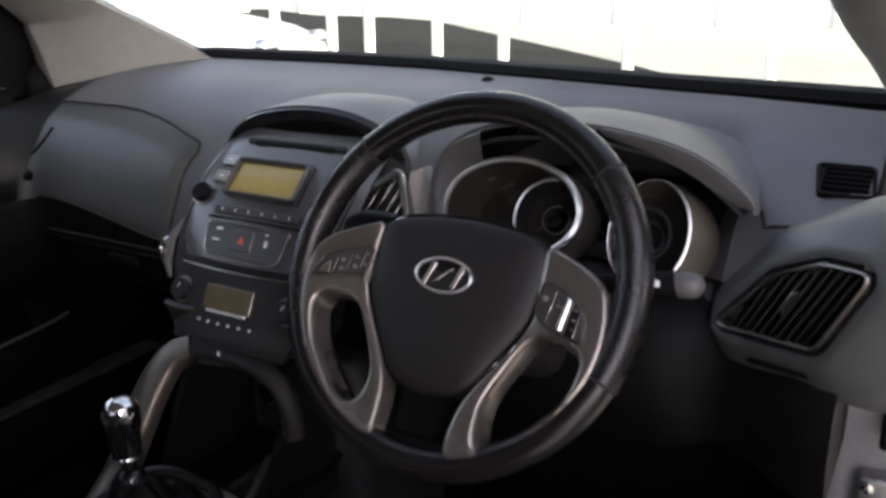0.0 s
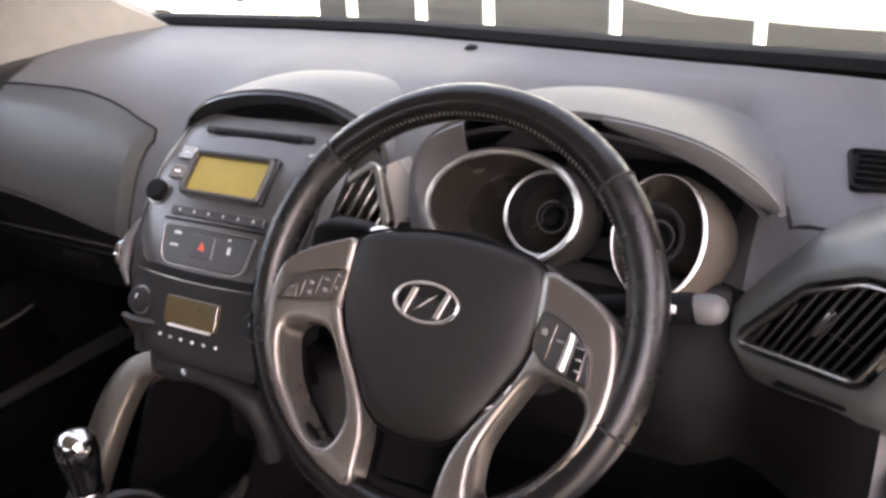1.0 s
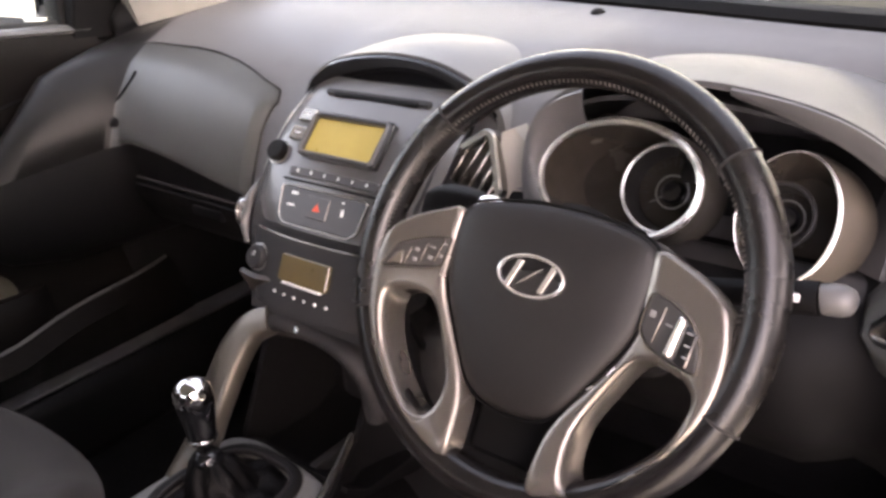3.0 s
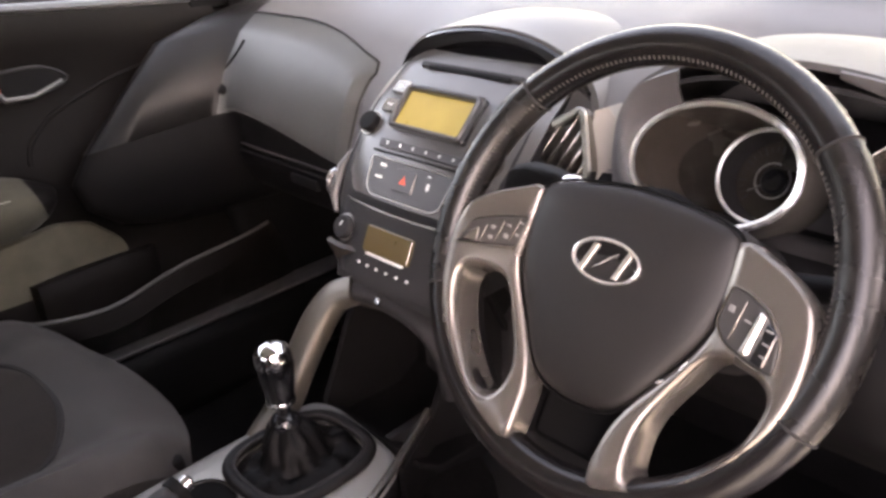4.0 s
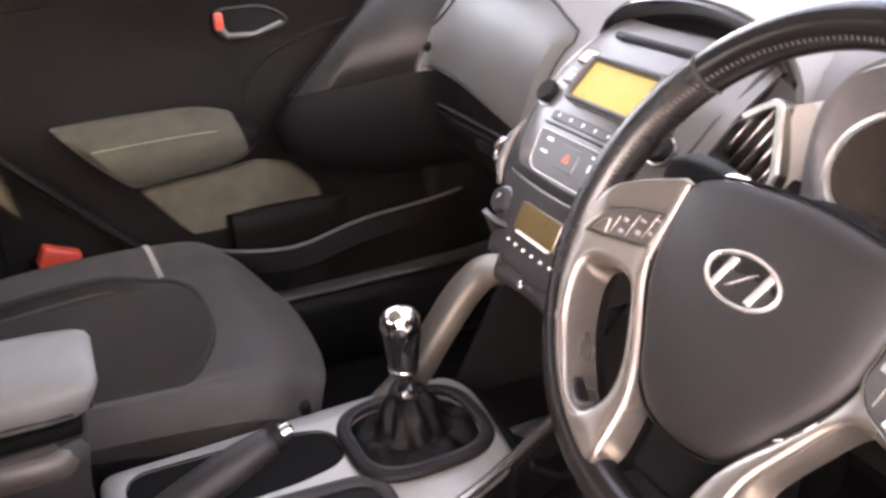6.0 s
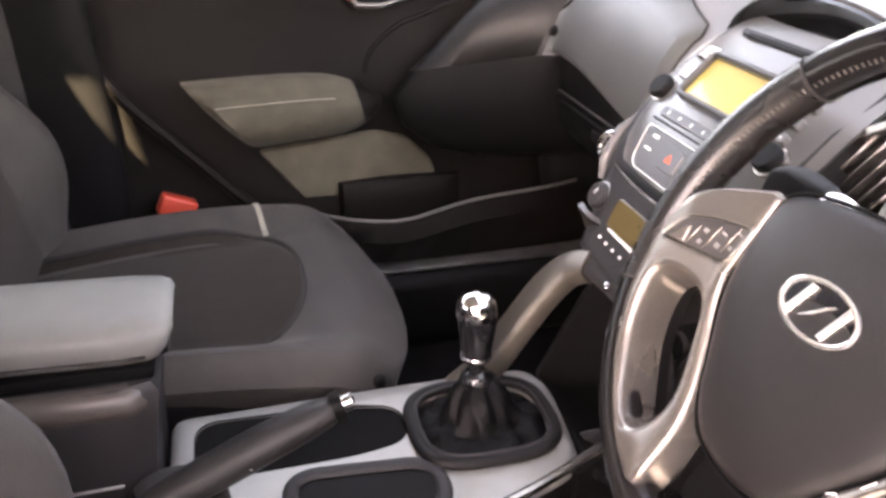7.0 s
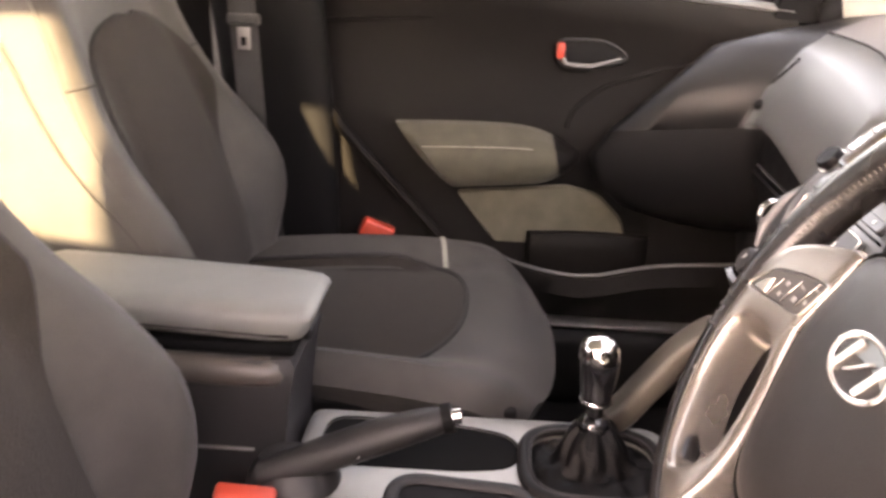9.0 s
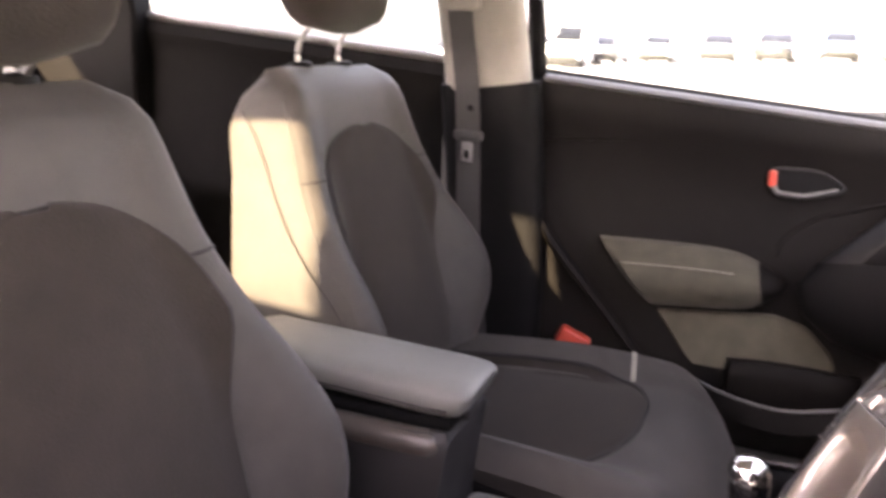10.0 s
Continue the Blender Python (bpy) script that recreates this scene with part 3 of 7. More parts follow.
def build_body():
    """Outer lower body and wheels that carry the cabin."""
    c = thing("car", "dark grey sport utility car whose cabin is seen", "car", (0, -0.3, ground_z(0, -0.3)))
    def side(s, y0, y1, top):
        ys = [y0 + (y1 - y0) * i / 8 for i in range(9)]
        return loft([[(s * x, y, z) for x, z in ((0.70, -0.44), (0.79, -0.40), (0.815, -0.15), (0.81, 0.13), (0.795, top(y)), (0.765, top(y)), (0.765, -0.40))] for y in ys])
    for s in (-1, 1):
        part("sill_panel", side(s, -1.95, 0.46, lambda y: 0.145), PAINT_G, c)
        part("front_wing", side(s, 0.47, 1.62, lambda y: 0.735 - 0.12 * max(y - 0.5, 0) ** 2), PAINT_G, c)
    part("rear_wing", side(1, -1.98, -0.93, lambda y: 0.78), PAINT_G, c)
    part("rear_wing", side(-1, -1.98, -0.70, lambda y: 0.78), PAINT_G, c)
    part("underbody", box((0, -0.15, -0.20), (1.40, 3.5, 0.44), 0.04, 2), BLACK, c)
    part("front_bumper", loft([[(x, 1.60 + (0.16 if 0 < k < 4 else 0.02) - 0.10 * abs(x / 0.8) ** 3, z) for k, z in enumerate((-0.42, -0.36, -0.05, 0.25, 0.42))] + [(x, 1.55, 0.42), (x, 1.55, -0.42)] for x in [i * 0.1 - 0.8 for i in range(17)]]), PAINT_G, c)
    part("grille", box((0, 1.70, 0.40), (0.9, 0.06, 0.16), 0.02), GLOSS, c)
    part("rear_bumper", box((0, -2.02, -0.10), (1.60, 0.14, 0.56), 0.05, 3), PAINT_G, c)
    for s in (-1, 1):
        part("headlight", box((s * 0.60, 1.62, 0.44), (0.30, 0.16, 0.14), 0.05, 3), CHROME, c)
        for y in (1.12, -1.45):
            r = 0.36
            m = axes((s * 0.735, y, ground_z(0, y) + r), (0, 1, 0), (0, 0, 1))
            w = part("wheel", lathe([(0.23, -0.10), (0.345, -0.10), (r, -0.06), (r, 0.06), (0.345, 0.10), (0.23, 0.10)], m, 32), RUBBER, c)
            part("rim", lathe([(0.03, -0.095), (0.22, -0.095), (0.235, -0.03), (0.235, 0.03), (0.22, 0.095), (0.03, 0.095)], m, 24), STEEL, w)
            part("wheel_arch", tube([(s * 0.80, y + 0.44 * math.cos(q), ground_z(0, y) + r + 0.44 * math.sin(q)) for q in [k * math.pi / 14 for k in range(15)]], 0.035, 8), BLACK, c)


# ---- left doors ----
def door_left():
    d = thing("door_1", "charcoal front passenger door panel with cloth armrest", "door", (-0.74, -0.1, 0.2), kind="structure")
    prof = {}
    for y in (-0.50, -0.40, -0.2, 0.0, 0.15, 0.30):
        z = belt(y)
        prof[y] = [(-0.745, z - 0.03), (-0.735, z + 0.002), (-0.72, z + 0.008), (-0.70, z), (-0.693, z - 0.02), (-0.70, z - 0.055), (-0.715, z - 0.10), (-0.718, 0.66), (-0.705, 0.60), (-0.70, 0.55), (-0.705, 0.48), (-0.70, 0.40), (-0.685, 0.34), (-0.69, 0.25), (-0.745, 0.24)]
    ys = [-0.50 + i * 0.04 for i in range(21)]
    part("panel", loft([[(x, y, z) for x, z in along(prof, y)] for y in ys]), DOORTRIM, d)
    part("outer_skin", loft([[(-0.76 - 0.05 * math.sin(math.pi * (z - 0.15) / 0.8), y, z) for z in (0.15, 0.3, 0.45, 0.6, 0.75, belt(y))] + [(-0.75, y, belt(y)), (-0.75, y, 0.15)] for y in ys]), PAINT_G, d)
    # padded armrest: raked rear end, fluted top, rounded nose
    rows = []
    for t in [0, 0.02, 0.06, 0.12, 0.2, 0.3, 0.4, 0.5, 0.6, 0.7, 0.78, 0.85, 0.91, 0.96, 1.0]:
        e = max(1 - max((t - 0.62) / 0.38, 0) ** 2.6, 0.01) ** 0.5 * min(1, 0.72 + t * 6)
        top, low = 0.579 + 0.004 * math.sin(math.pi * t) - 0.040 * max((t - 0.6) / 0.4, 0) ** 2.2, 0.474 + 0.020 * t + 0.030 * max((t - 0.6) / 0.4, 0) ** 2.2
        ring = []
        for k in range(25):
            v = k / 24
            z = top + (low - top) * v
            bow = math.sin(math.pi * min(v * 0.80 + 0.04, 1)) ** 0.60
            flute = 0.0026 * math.cos(2 * math.pi * v * 7) * max(0, 1 - v * 2.0)
            y = -0.362 + 0.100 * v + (0.325 - 0.100 * v) * t
            ring.append((-0.702 + (0.074 * bow + flute) * e, y, z))
        ring += [(-0.712, ring[-1][1], low), (-0.712, ring[0][1], top)]
        rows.append(ring)
    arm = part("armrest", loft(rows[:12]), ARMCLOTH, d, "olive-brown cloth padded armrest")
    part("armrest_nose", loft([[(x + 0.001, y, z) for x, y, z in r] for r in rows[11:]]), DOORTRIM, arm, "dark moulded armrest end")
    for dz in (0.0, 0.008):
        part("armrest_stitch", tube([Vector(rows[k][7]).lerp(Vector(rows[k][8]), dz / 0.0048 * 0.4) + Vector((0.0010, 0.004, -dz)) for k in range(2, 10)], 0.0008, 6), TAGCLOTH, arm, "pale stitching")
    # cloth lower field behind the pocket, and the dark bottle pocket in front of it
    field = rounded([(-0.112, 0.038), (0.09, 0.058), (0.145, 0.044), (0.19, 0.0), (0.20, -0.03), (0.02, -0.10), (-0.012, -0.092)], 0.012)
    part("lower_field", slab(field, axes((-0.703, -0.14, 0.418), (0, 1, 0), (0, 0, 1)), 0, 0.012, 0.004), DOORCLOTH, d, "pale cloth lower door insert")
    rows = []
    for y, e in ((-0.118, 0.55), (-0.112, 0.9), (-0.10, 1.0), (-0.04, 1.0), (0.02, 1.0), (0.06, 0.95), (0.085, 0.8), (0.10, 0.5)):
        zt = 0.389 + 0.006 * math.sin((y + 0.12) * 14)
        rows.append([(-0.71, y, zt - 0.004), (-0.70 + 0.030 * e, y, zt), (-0.70 + 0.037 * e, y, zt - 0.006), (-0.70 + 0.042 * e, y, 0.36), (-0.70 + 0.038 * e, y, 0.31), (-0.71, y, 0.30)])
    part("bottle_pocket", loft(rows), DOORTRIM, d)
    # raised contour that sweeps from the pocket up round the dashboard's end
    part("contour_edge", tube(smooth([(-0.703, -0.062, 0.578), (-0.708, -0.052, 0.610), (-0.716, -0.007, 0.648), (-0.717, 0.045, 0.668), (-0.717, 0.093, 0.684), (-0.715, 0.170, 0.700)], 5), 0.0042, 8), DOORTRIM, d, "soft moulded contour line")
    part("upper_crease", tube(smooth([(-0.713, -0.50, 0.745), (-0.712, -0.30, 0.758), (-0.711, -0.12, 0.760), (-0.711, 0.06, 0.744), (-0.711, 0.20, 0.722)], 6), 0.0042, 8, flat=0.6), DOORTRIM, d, "soft moulded crease below the window")
    rows = []
    for y in [-0.20 + i * 0.035 for i in range(17)]:
        t = (y + 0.20) / 0.56
        h = 0.322 + 0.9 * (y + 0.03) ** 2 if y < -0.03 else 0.322 + 0.034 * (1 - math.exp(-((y + 0.03) / 0.10) ** 2))
        bulge = 0.07 * math.sin(max(min(t, 1), 0) * math.pi) ** 0.5 if 0 < t < 1 else 0.0
        rows.append([(-0.70, y, 0.22), (-0.64 - 0.02 + bulge * 0.2, y, 0.24), (-0.69 + bulge + 0.01, y, h - 0.03), (-0.692 + bulge, y, h), (-0.700 + bulge, y, h + 0.004), (-0.706 + bulge, y, h - 0.002), (-0.70, y, 0.28)])
    pk = part("map_pocket", loft(rows), DOORTRIM, d)
    # lip is paler than the pocket to paint the highlight along it
    part("pocket_lip", tube([Vector(r[4]) + Vector((0.002, 0, 0.001)) for r in rows[1:-1]], 0.0032, 8), DASHSHEEN, pk, "glossy rounded pocket lip, paler to paint its highlight")
    part("button_dot", lathe([(0.006, 0), (0.005, 0.004), (0.001, 0.005)], axes((-0.682, 0.03, 0.322), (0, 1, 0), (0, 0, 1)), 12), STEEL, d)
    # inner handle: dark cup, chrome loop, red lock mark
    hm = axes((-0.712, -0.03, 0.705), (0, 1, 0), (0, 0, 1))
    loop = smooth([(-0.057, 0.020), (-0.048, -0.019), (0.0, -0.021), (0.059, -0.003), (0.027, 0.022), (-0.018, 0.026)], 6, True)
    part("handle_cup", slab(loop, hm, 0, 0.004, 0.002), BLACK, d)
    part("handle_bezel", tube([hm @ (Vector(p) + Vector((0, 0, 0.006))) for p in loop], 0.0024, 8, True, up=(1, 0, 0)), DASHLOW, d, "dull grey loop")
    part("handle_lever", tube([hm @ Vector(p) for p in ((-0.052, 0.0, 0.008), (-0.042, -0.016, 0.014), (0.0, -0.017, 0.018), (0.050, -0.003, 0.008))], [0.0046, 0.0046, 0.0040, 0.0030], 10), mat("grey_handle", (0.14, 0.135, 0.13), 0.45, metal=0.5), d, "grey pull lever")
    part("lock_mark", box((-0.704, -0.083, 0.712), (0.014, 0.014, 0.028), 0.004), RED, d, "red lock indicator")
    # paler strip paints the sky highlight on the door's top edge
    part("lit_edge_strip", tube([(-0.714, y, belt(y) + 0.004) for y in [-0.49 + i * 0.06 for i in range(14)]], 0.021, 10, flat=0.4), DASHSHEEN, d, "satin grey strip along the window edge, paler to paint its sky highlight")
    # waist seal, sail panel and glass
    part("waist_seal", tube([(-0.728, y, belt(y) + 0.012) for y in (-0.50, -0.2, 0.1, 0.30)], 0.008, 8), RUBBER, d)
    sail = slab(rounded([(-0.145, -0.005), (0.10, -0.005), (0.10, 0.06), (-0.03, 0.17), (-0.115, 0.21)], 0.012), axes((-0.713, 0.40, belt(0.40)), (0, 1, 0), (0.20, 0, 0.98)), -0.01, 0.016, 0.004)
    part("sail_panel", sail, BLACK, d)
    gl = part("window_pane", sheet([[(-0.728 + 0.14 * t ** 1.5, y, belt(y) + (1.15 - belt(y)) * t) for y in (-0.52, -0.3, 0.0, 0.32)] for t in (0, 0.35, 0.7, 1)], 0.004), GLASS, d)
    gl.visible_shadow = False
    fr = [(-0.726, 0.42, belt(0.4) + 0.03), (-0.69, 0.32, 1.0), (-0.62, 0.06, 1.13), (-0.605, -0.2, 1.16), (-0.605, -0.52, 1.165)]
    part("window_frame", tube(smooth(fr, 5), 0.014, 8), BLACK, d)
    part("window_frame", tube([(-0.722, -0.505, 0.6), (-0.726, -0.51, 0.86), (-0.69, -0.515, 1.0), (-0.61, -0.52, 1.16)], 0.017, 8), BLACK, d)
    part("weather_strip", tube(smooth([(-0.69, -0.51, 0.82), (-0.69, -0.49, 0.62), (-0.685, -0.36, 0.46), (-0.675, -0.22, 0.32), (-0.665, -0.10, 0.25)], 6), 0.011, 8), DOORTRIM, d)


def rear_door_left():
    d = thing("door_2", "black rear passenger door panel below its window", "door", (-0.74, -1.2, 0.2), kind="structure")
    prof = lambda y: [(-0.76, 0.2), (-0.71, 0.22), (-0.705, 0.45), (-0.70, 0.52), (-0.675, 0.56), (-0.68, 0.60), (-0.71, 0.64), (-0.715, belt(y) - 0.06), (-0.70, belt(y) - 0.02), (-0.71, belt(y) + 0.004), (-0.76, belt(y))]
    ys = [-1.95 + 0.07 * i for i in range(19)]
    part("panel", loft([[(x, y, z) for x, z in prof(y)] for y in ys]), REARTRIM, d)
    part("waist_trim", tube([(-0.722, y, belt(y) + 0.01) for y in ys], 0.010, 8), STEEL, d)
    g = part("window_pane", sheet([[(-0.728 + 0.14 * t ** 1.5, y, belt(y) + (1.15 - belt(y)) * t) for y in (-1.93, -1.3, -0.69)] for t in (0, 0.35, 0.7, 1)], 0.004), GLASS, d)
    g.visible_shadow = False


def door_mirror_left():
    m = thing("door_mirror", "black exterior door mirror with pale glass", "mirror", (-0.80, 0.26, 0.84))
    rows = []
    for t, sx in ((0, 0.55), (0.25, 0.95), (0.6, 1.0), (0.85, 0.8), (1.0, 0.4)):
        rows.append([(-0.90 + 0.148 * sx * math.copysign(abs(math.cos(q)) ** 0.7, math.cos(q)), 0.25 + 0.13 * t, 0.877 + 0.080 * sx * math.copysign(abs(math.sin(q)) ** 0.7, math.sin(q))) for q in [k * math.pi / 12 for k in range(24)]])
    h = part("housing", loft(rows), GLOSS, m)
    part("mirror_glass", slab(rounded([(-0.130, -0.070), (0.128, -0.066), (0.120, 0.066), (-0.118, 0.062)], 0.03), axes((-0.90, 0.252, 0.877), (1, 0, 0), (0, 0, 1)), 0.0, 0.007, 0.001), mat("mirror", (0.9, 0.9, 0.9), 0.03, 1.0, 0.0), h)
    part("arm", tube([(-0.75, 0.32, 0.80), (-0.79, 0.32, 0.82), (-0.82, 0.32, 0.83)], [0.03, 0.025, 0.025], 12), BLACK, m)


def driver_door():
    """The driver's door, standing open, with its window lowered."""
    d = thing("door_3", "open driver's door with lowered window", "door", (0.74, -0.1, 0.2), kind="structure")
    ys = [-0.64 + i * 0.04 for i in range(25)]
    prof = lambda z: [(0.770, z - 0.03), (0.760, z + 0.002), (0.748, z + 0.006), (0.726, z), (0.718, z - 0.02), (0.720, z - 0.055), (0.725, z - 0.10), (0.724, 0.66), (0.712, 0.60), (0.70, 0.55), (0.705, 0.48), (0.70, 0.40), (0.685, 0.34), (0.69, 0.25), (0.770, 0.24)]
    part("panel", loft([[(x, y, z) for x, z in prof(belt(y))] for y in ys]), DOORTRIM, d)
    part("outer_skin", loft([[(0.785 + 0.035 * math.sin(math.pi * (z - 0.15) / 0.8), y, z) for z in (0.15, 0.3, 0.45, 0.6, 0.75, belt(y))] + [(0.772, y, belt(y)), (0.772, y, 0.15)] for y in ys]), PAINT_G, d)
    arm = part("armrest", box((0.675, -0.16, 0.545), (0.075, 0.42, 0.07), 0.022, 4), DOORTRIM, d)
    sw = part("switch_panel", box((0.672, -0.03, 0.584), (0.055, 0.20, 0.012), 0.005, 3), SILVER, arm, "silver window switch panel")
    for i in range(4):
        part("window_switch", box((0.672, -0.10 + i * 0.045, 0.593), (0.030, 0.026, 0.010), 0.004, 3), BLACK, sw)
    part("waist_seal", tube([(0.757, y, belt(y) + 0.010) for y in ys], 0.007, 8), RUBBER, d)
    sail = slab(rounded([(-0.10, 0.0), (0.10, 0.0), (0.10, 0.05), (-0.07, 0.16)], 0.012), axes((0.735, 0.27, belt(0.27)), (0, 1, 0), (0, 0, 1)), -0.01, 0.014, 0.004)
    part("sail_panel", sail, BLACK, d)
    fr = smooth([(0.735, 0.34, belt(0.3) + 0.02), (0.705, 0.12, 0.935), (0.665, -0.15, 1.005), (0.640, -0.40, 1.045), (0.625, -0.60, 1.075), (0.618, -0.76, 1.115)], 6)
    part("window_frame", tube(fr, 0.020, 10), BLACK, d)
    part("frame_panel", sheet([[p + (Vector((0.575, p.y, 1.185)) - p) * k for k in (0.05, 0.5, 1.0)] for p in fr], 0.012), BLACK, d)
    hinge = Matrix.Translation((0.78, 0.40, 0))
    d.matrix_basis = hinge @ Matrix.Rotation(radians(66), 4, "Z") @ hinge.inverted() @ Matrix.Translation(d.location)
    # rear side of the same flank: rear door and its glass
    r = thing("door_4", "black driver's side rear door panel", "door", (0.74, -1.3, 0.2), kind="structure")
    ys2 = [-1.95 + 0.068 * i for i in range(16)]
    part("panel", loft([[(x, y, z) for x, z in ((0.76, 0.2), (0.71, 0.22), (0.705, 0.45), (0.70, 0.52), (0.675, 0.56), (0.68, 0.60), (0.71, 0.64), (0.715, belt(y) - 0.06), (0.70, belt(y) - 0.02), (0.71, belt(y) + 0.004), (0.76, belt(y)))] for y in ys2]), DOORTRIM, r)
    g = part("window_pane", sheet([[(0.728 - 0.12 * t ** 1.5, y, belt(y) + (1.15 - belt(y)) * t) for y in (-1.93, -1.4, -0.93)] for t in (0, 0.35, 0.7, 1)], 0.004), GLASS, r)
    g.visible_shadow = False


# ---- dashboard ----
P_PASS = lambda x: [(yb(x), 0.806), (yb(x) - 0.010, 0.829), (0.45, 0.818), (0.36, 0.806), (0.305, 0.778), (0.275, 0.752), (0.24, 0.70), (0.218, 0.632), (0.216, 0.60), (0.224, 0.56), (0.25, 0.51), (0.30, 0.47), (0.42, 0.45), (yb(x), 0.45)]
P_MID = lambda x: [(yb(x), 0.806), (yb(x) - 0.010, 0.829), (0.45, 0.820), (0.36, 0.812), (0.30, 0.79), (0.262, 0.765), (0.235, 0.73), (0.212, 0.69), (0.185, 0.65), (0.17, 0.60), (0.175, 0.54), (0.22, 0.48), (0.40, 0.45), (yb(x), 0.45)]
P_CLUS = lambda x: [(yb(x), 0.806), (yb(x) - 0.010, 0.829), (0.47, 0.818), (0.41, 0.81), (0.37, 0.78), (0.335, 0.74), (0.30, 0.70), (0.24, 0.668), (0.17, 0.655), (0.135, 0.61), (0.15, 0.54), (0.20, 0.48), (0.40, 0.45), (yb(x), 0.45)]


P_PIN = lambda x: P_PASS(x)[:6] + [(0.245, 0.69), (0.222, 0.585), (0.220, 0.575), (0.228, 0.55)] + P_PASS(x)[10:]
P_END = lambda x: [(yb(x), 0.804), (yb(x) - 0.010, 0.826), (0.42, 0.800), (0.33, 0.785), (0.25, 0.770), (0.15, 0.742), (0.07, 0.665), (-0.005, 0.592), (-0.035, 0.55), (-0.02, 0.50), (0.03, 0.46), (0.12, 0.435), (0.40, 0.42), (yb(x), 0.42)]
P_RIGHT = lambda x: [(yb(x), 0.806), (yb(x) - 0.010, 0.828), (0.40, 0.812), (0.36, 0.797), (0.31, 0.775), (0.265, 0.75), (0.225, 0.715), (0.195, 0.68), (0.175, 0.64), (0.165, 0.60), (0.175, 0.55), (0.22, 0.49), (0.40, 0.45), (yb(x), 0.45)]
P_RIM = lambda x: [(yb(x), 0.804), (yb(x) - 0.010, 0.826), (0.40, 0.808), (0.34, 0.79), (0.28, 0.772), (0.21, 0.748), (0.15, 0.72), (0.115, 0.68), (0.095, 0.64), (0.09, 0.60), (0.10, 0.55), (0.14, 0.49), (0.40, 0.45), (yb(x), 0.45)]


def dash_profile(x):
    keys = {-0.70: P_END(x), -0.655: P_END(x), -0.525: P_PASS(x), -0.17: P_PIN(x), -0.06: P_MID(x), 0.215: P_MID(x), 0.265: P_CLUS(x), 0.535: P_CLUS(x), 0.568: P_RIGHT(x), 0.69: P_RIM(x)}
    p = [tuple(q) for q in along(keys, x)]
    for i, back in ((2, 0.030), (3, 0.055)):
        p[i] = (min(p[i][0], yb(x) - back), p[i][1])
    return p


def arch_sheet(front, back, y0, y1, thick, n=28):
    """A cowl: its front arch (x, z) at y0 runs forward to the back line at y1."""
    a = smooth([(x, z) + (0,) for x, z in front], 6)
    k = len(a)
    rows = []
    for j in range(8):
        t = j / 7
        row = []
        for i, p in enumerate(a):
            f = i / (k - 1)
            bx = back[0][0] * (1 - f) + back[1][0] * f
            bz = back[0][1] * (1 - f) + back[1][1] * f
            e = t * t * (3 - 2 * t)
            x, z = p.x * (1 - t * 0.9) + bx * t * 0.9, p.y * (1 - e) + bz * e + 0.012 * math.sin(math.pi * f) * math.sin(math.pi * t)
            row.append(Vector((x, y0 + (y1 - y0) * t, z)))
        rows.append(row)
    return rows, sheet(rows, thick)


STACK = smooth([(0.262, 0.785, 0), (0.225, 0.757, 0), (0.184, 0.731, 0), (0.152, 0.700, 0), (0.127, 0.670, 0), (0.104, 0.630, 0), (0.086, 0.592, 0), (0.066, 0.552, 0), (0.055, 0.53, 0)], 8)


def sf(x, z):
    """The frame on the centre stack's face at height z: x right, y up along the face, z out towards the seats."""
    for a, b in zip(STACK, STACK[1:]):
        if b.y <= z <= a.y:
            f = (a.y - z) / (a.y - b.y)
            p = a.lerp(b, f)
            up = Vector((0, a.x - b.x, a.y - b.y)).normalized()
            return axes((x, p.x - 0.05 * ((x - 0.02) / 0.14) ** 2 * -0.35, p.y), (1, 0, 0), up)
    p = STACK[-1]
    return axes((x, p.x, p.y), (1, 0, 0), (0, 0.4, 0.9))


def stack_plate(zs, half, cx, lift, n=18):
    """A bowed plate on the stack's face: heights zs with half widths."""
    rows = []
    for z, h in zip(zs, half):
        row = []
        for i in range(n + 1):
            u = 2 * i / n - 1
            m = sf(cx + u * h, z)
            edge = (1 - abs(u) ** 8)
            row.append(m @ Vector((0, 0, lift * edge - 0.006 * (1 - edge))))
        rows.append(row)
    return sheet(rows, 0.006)


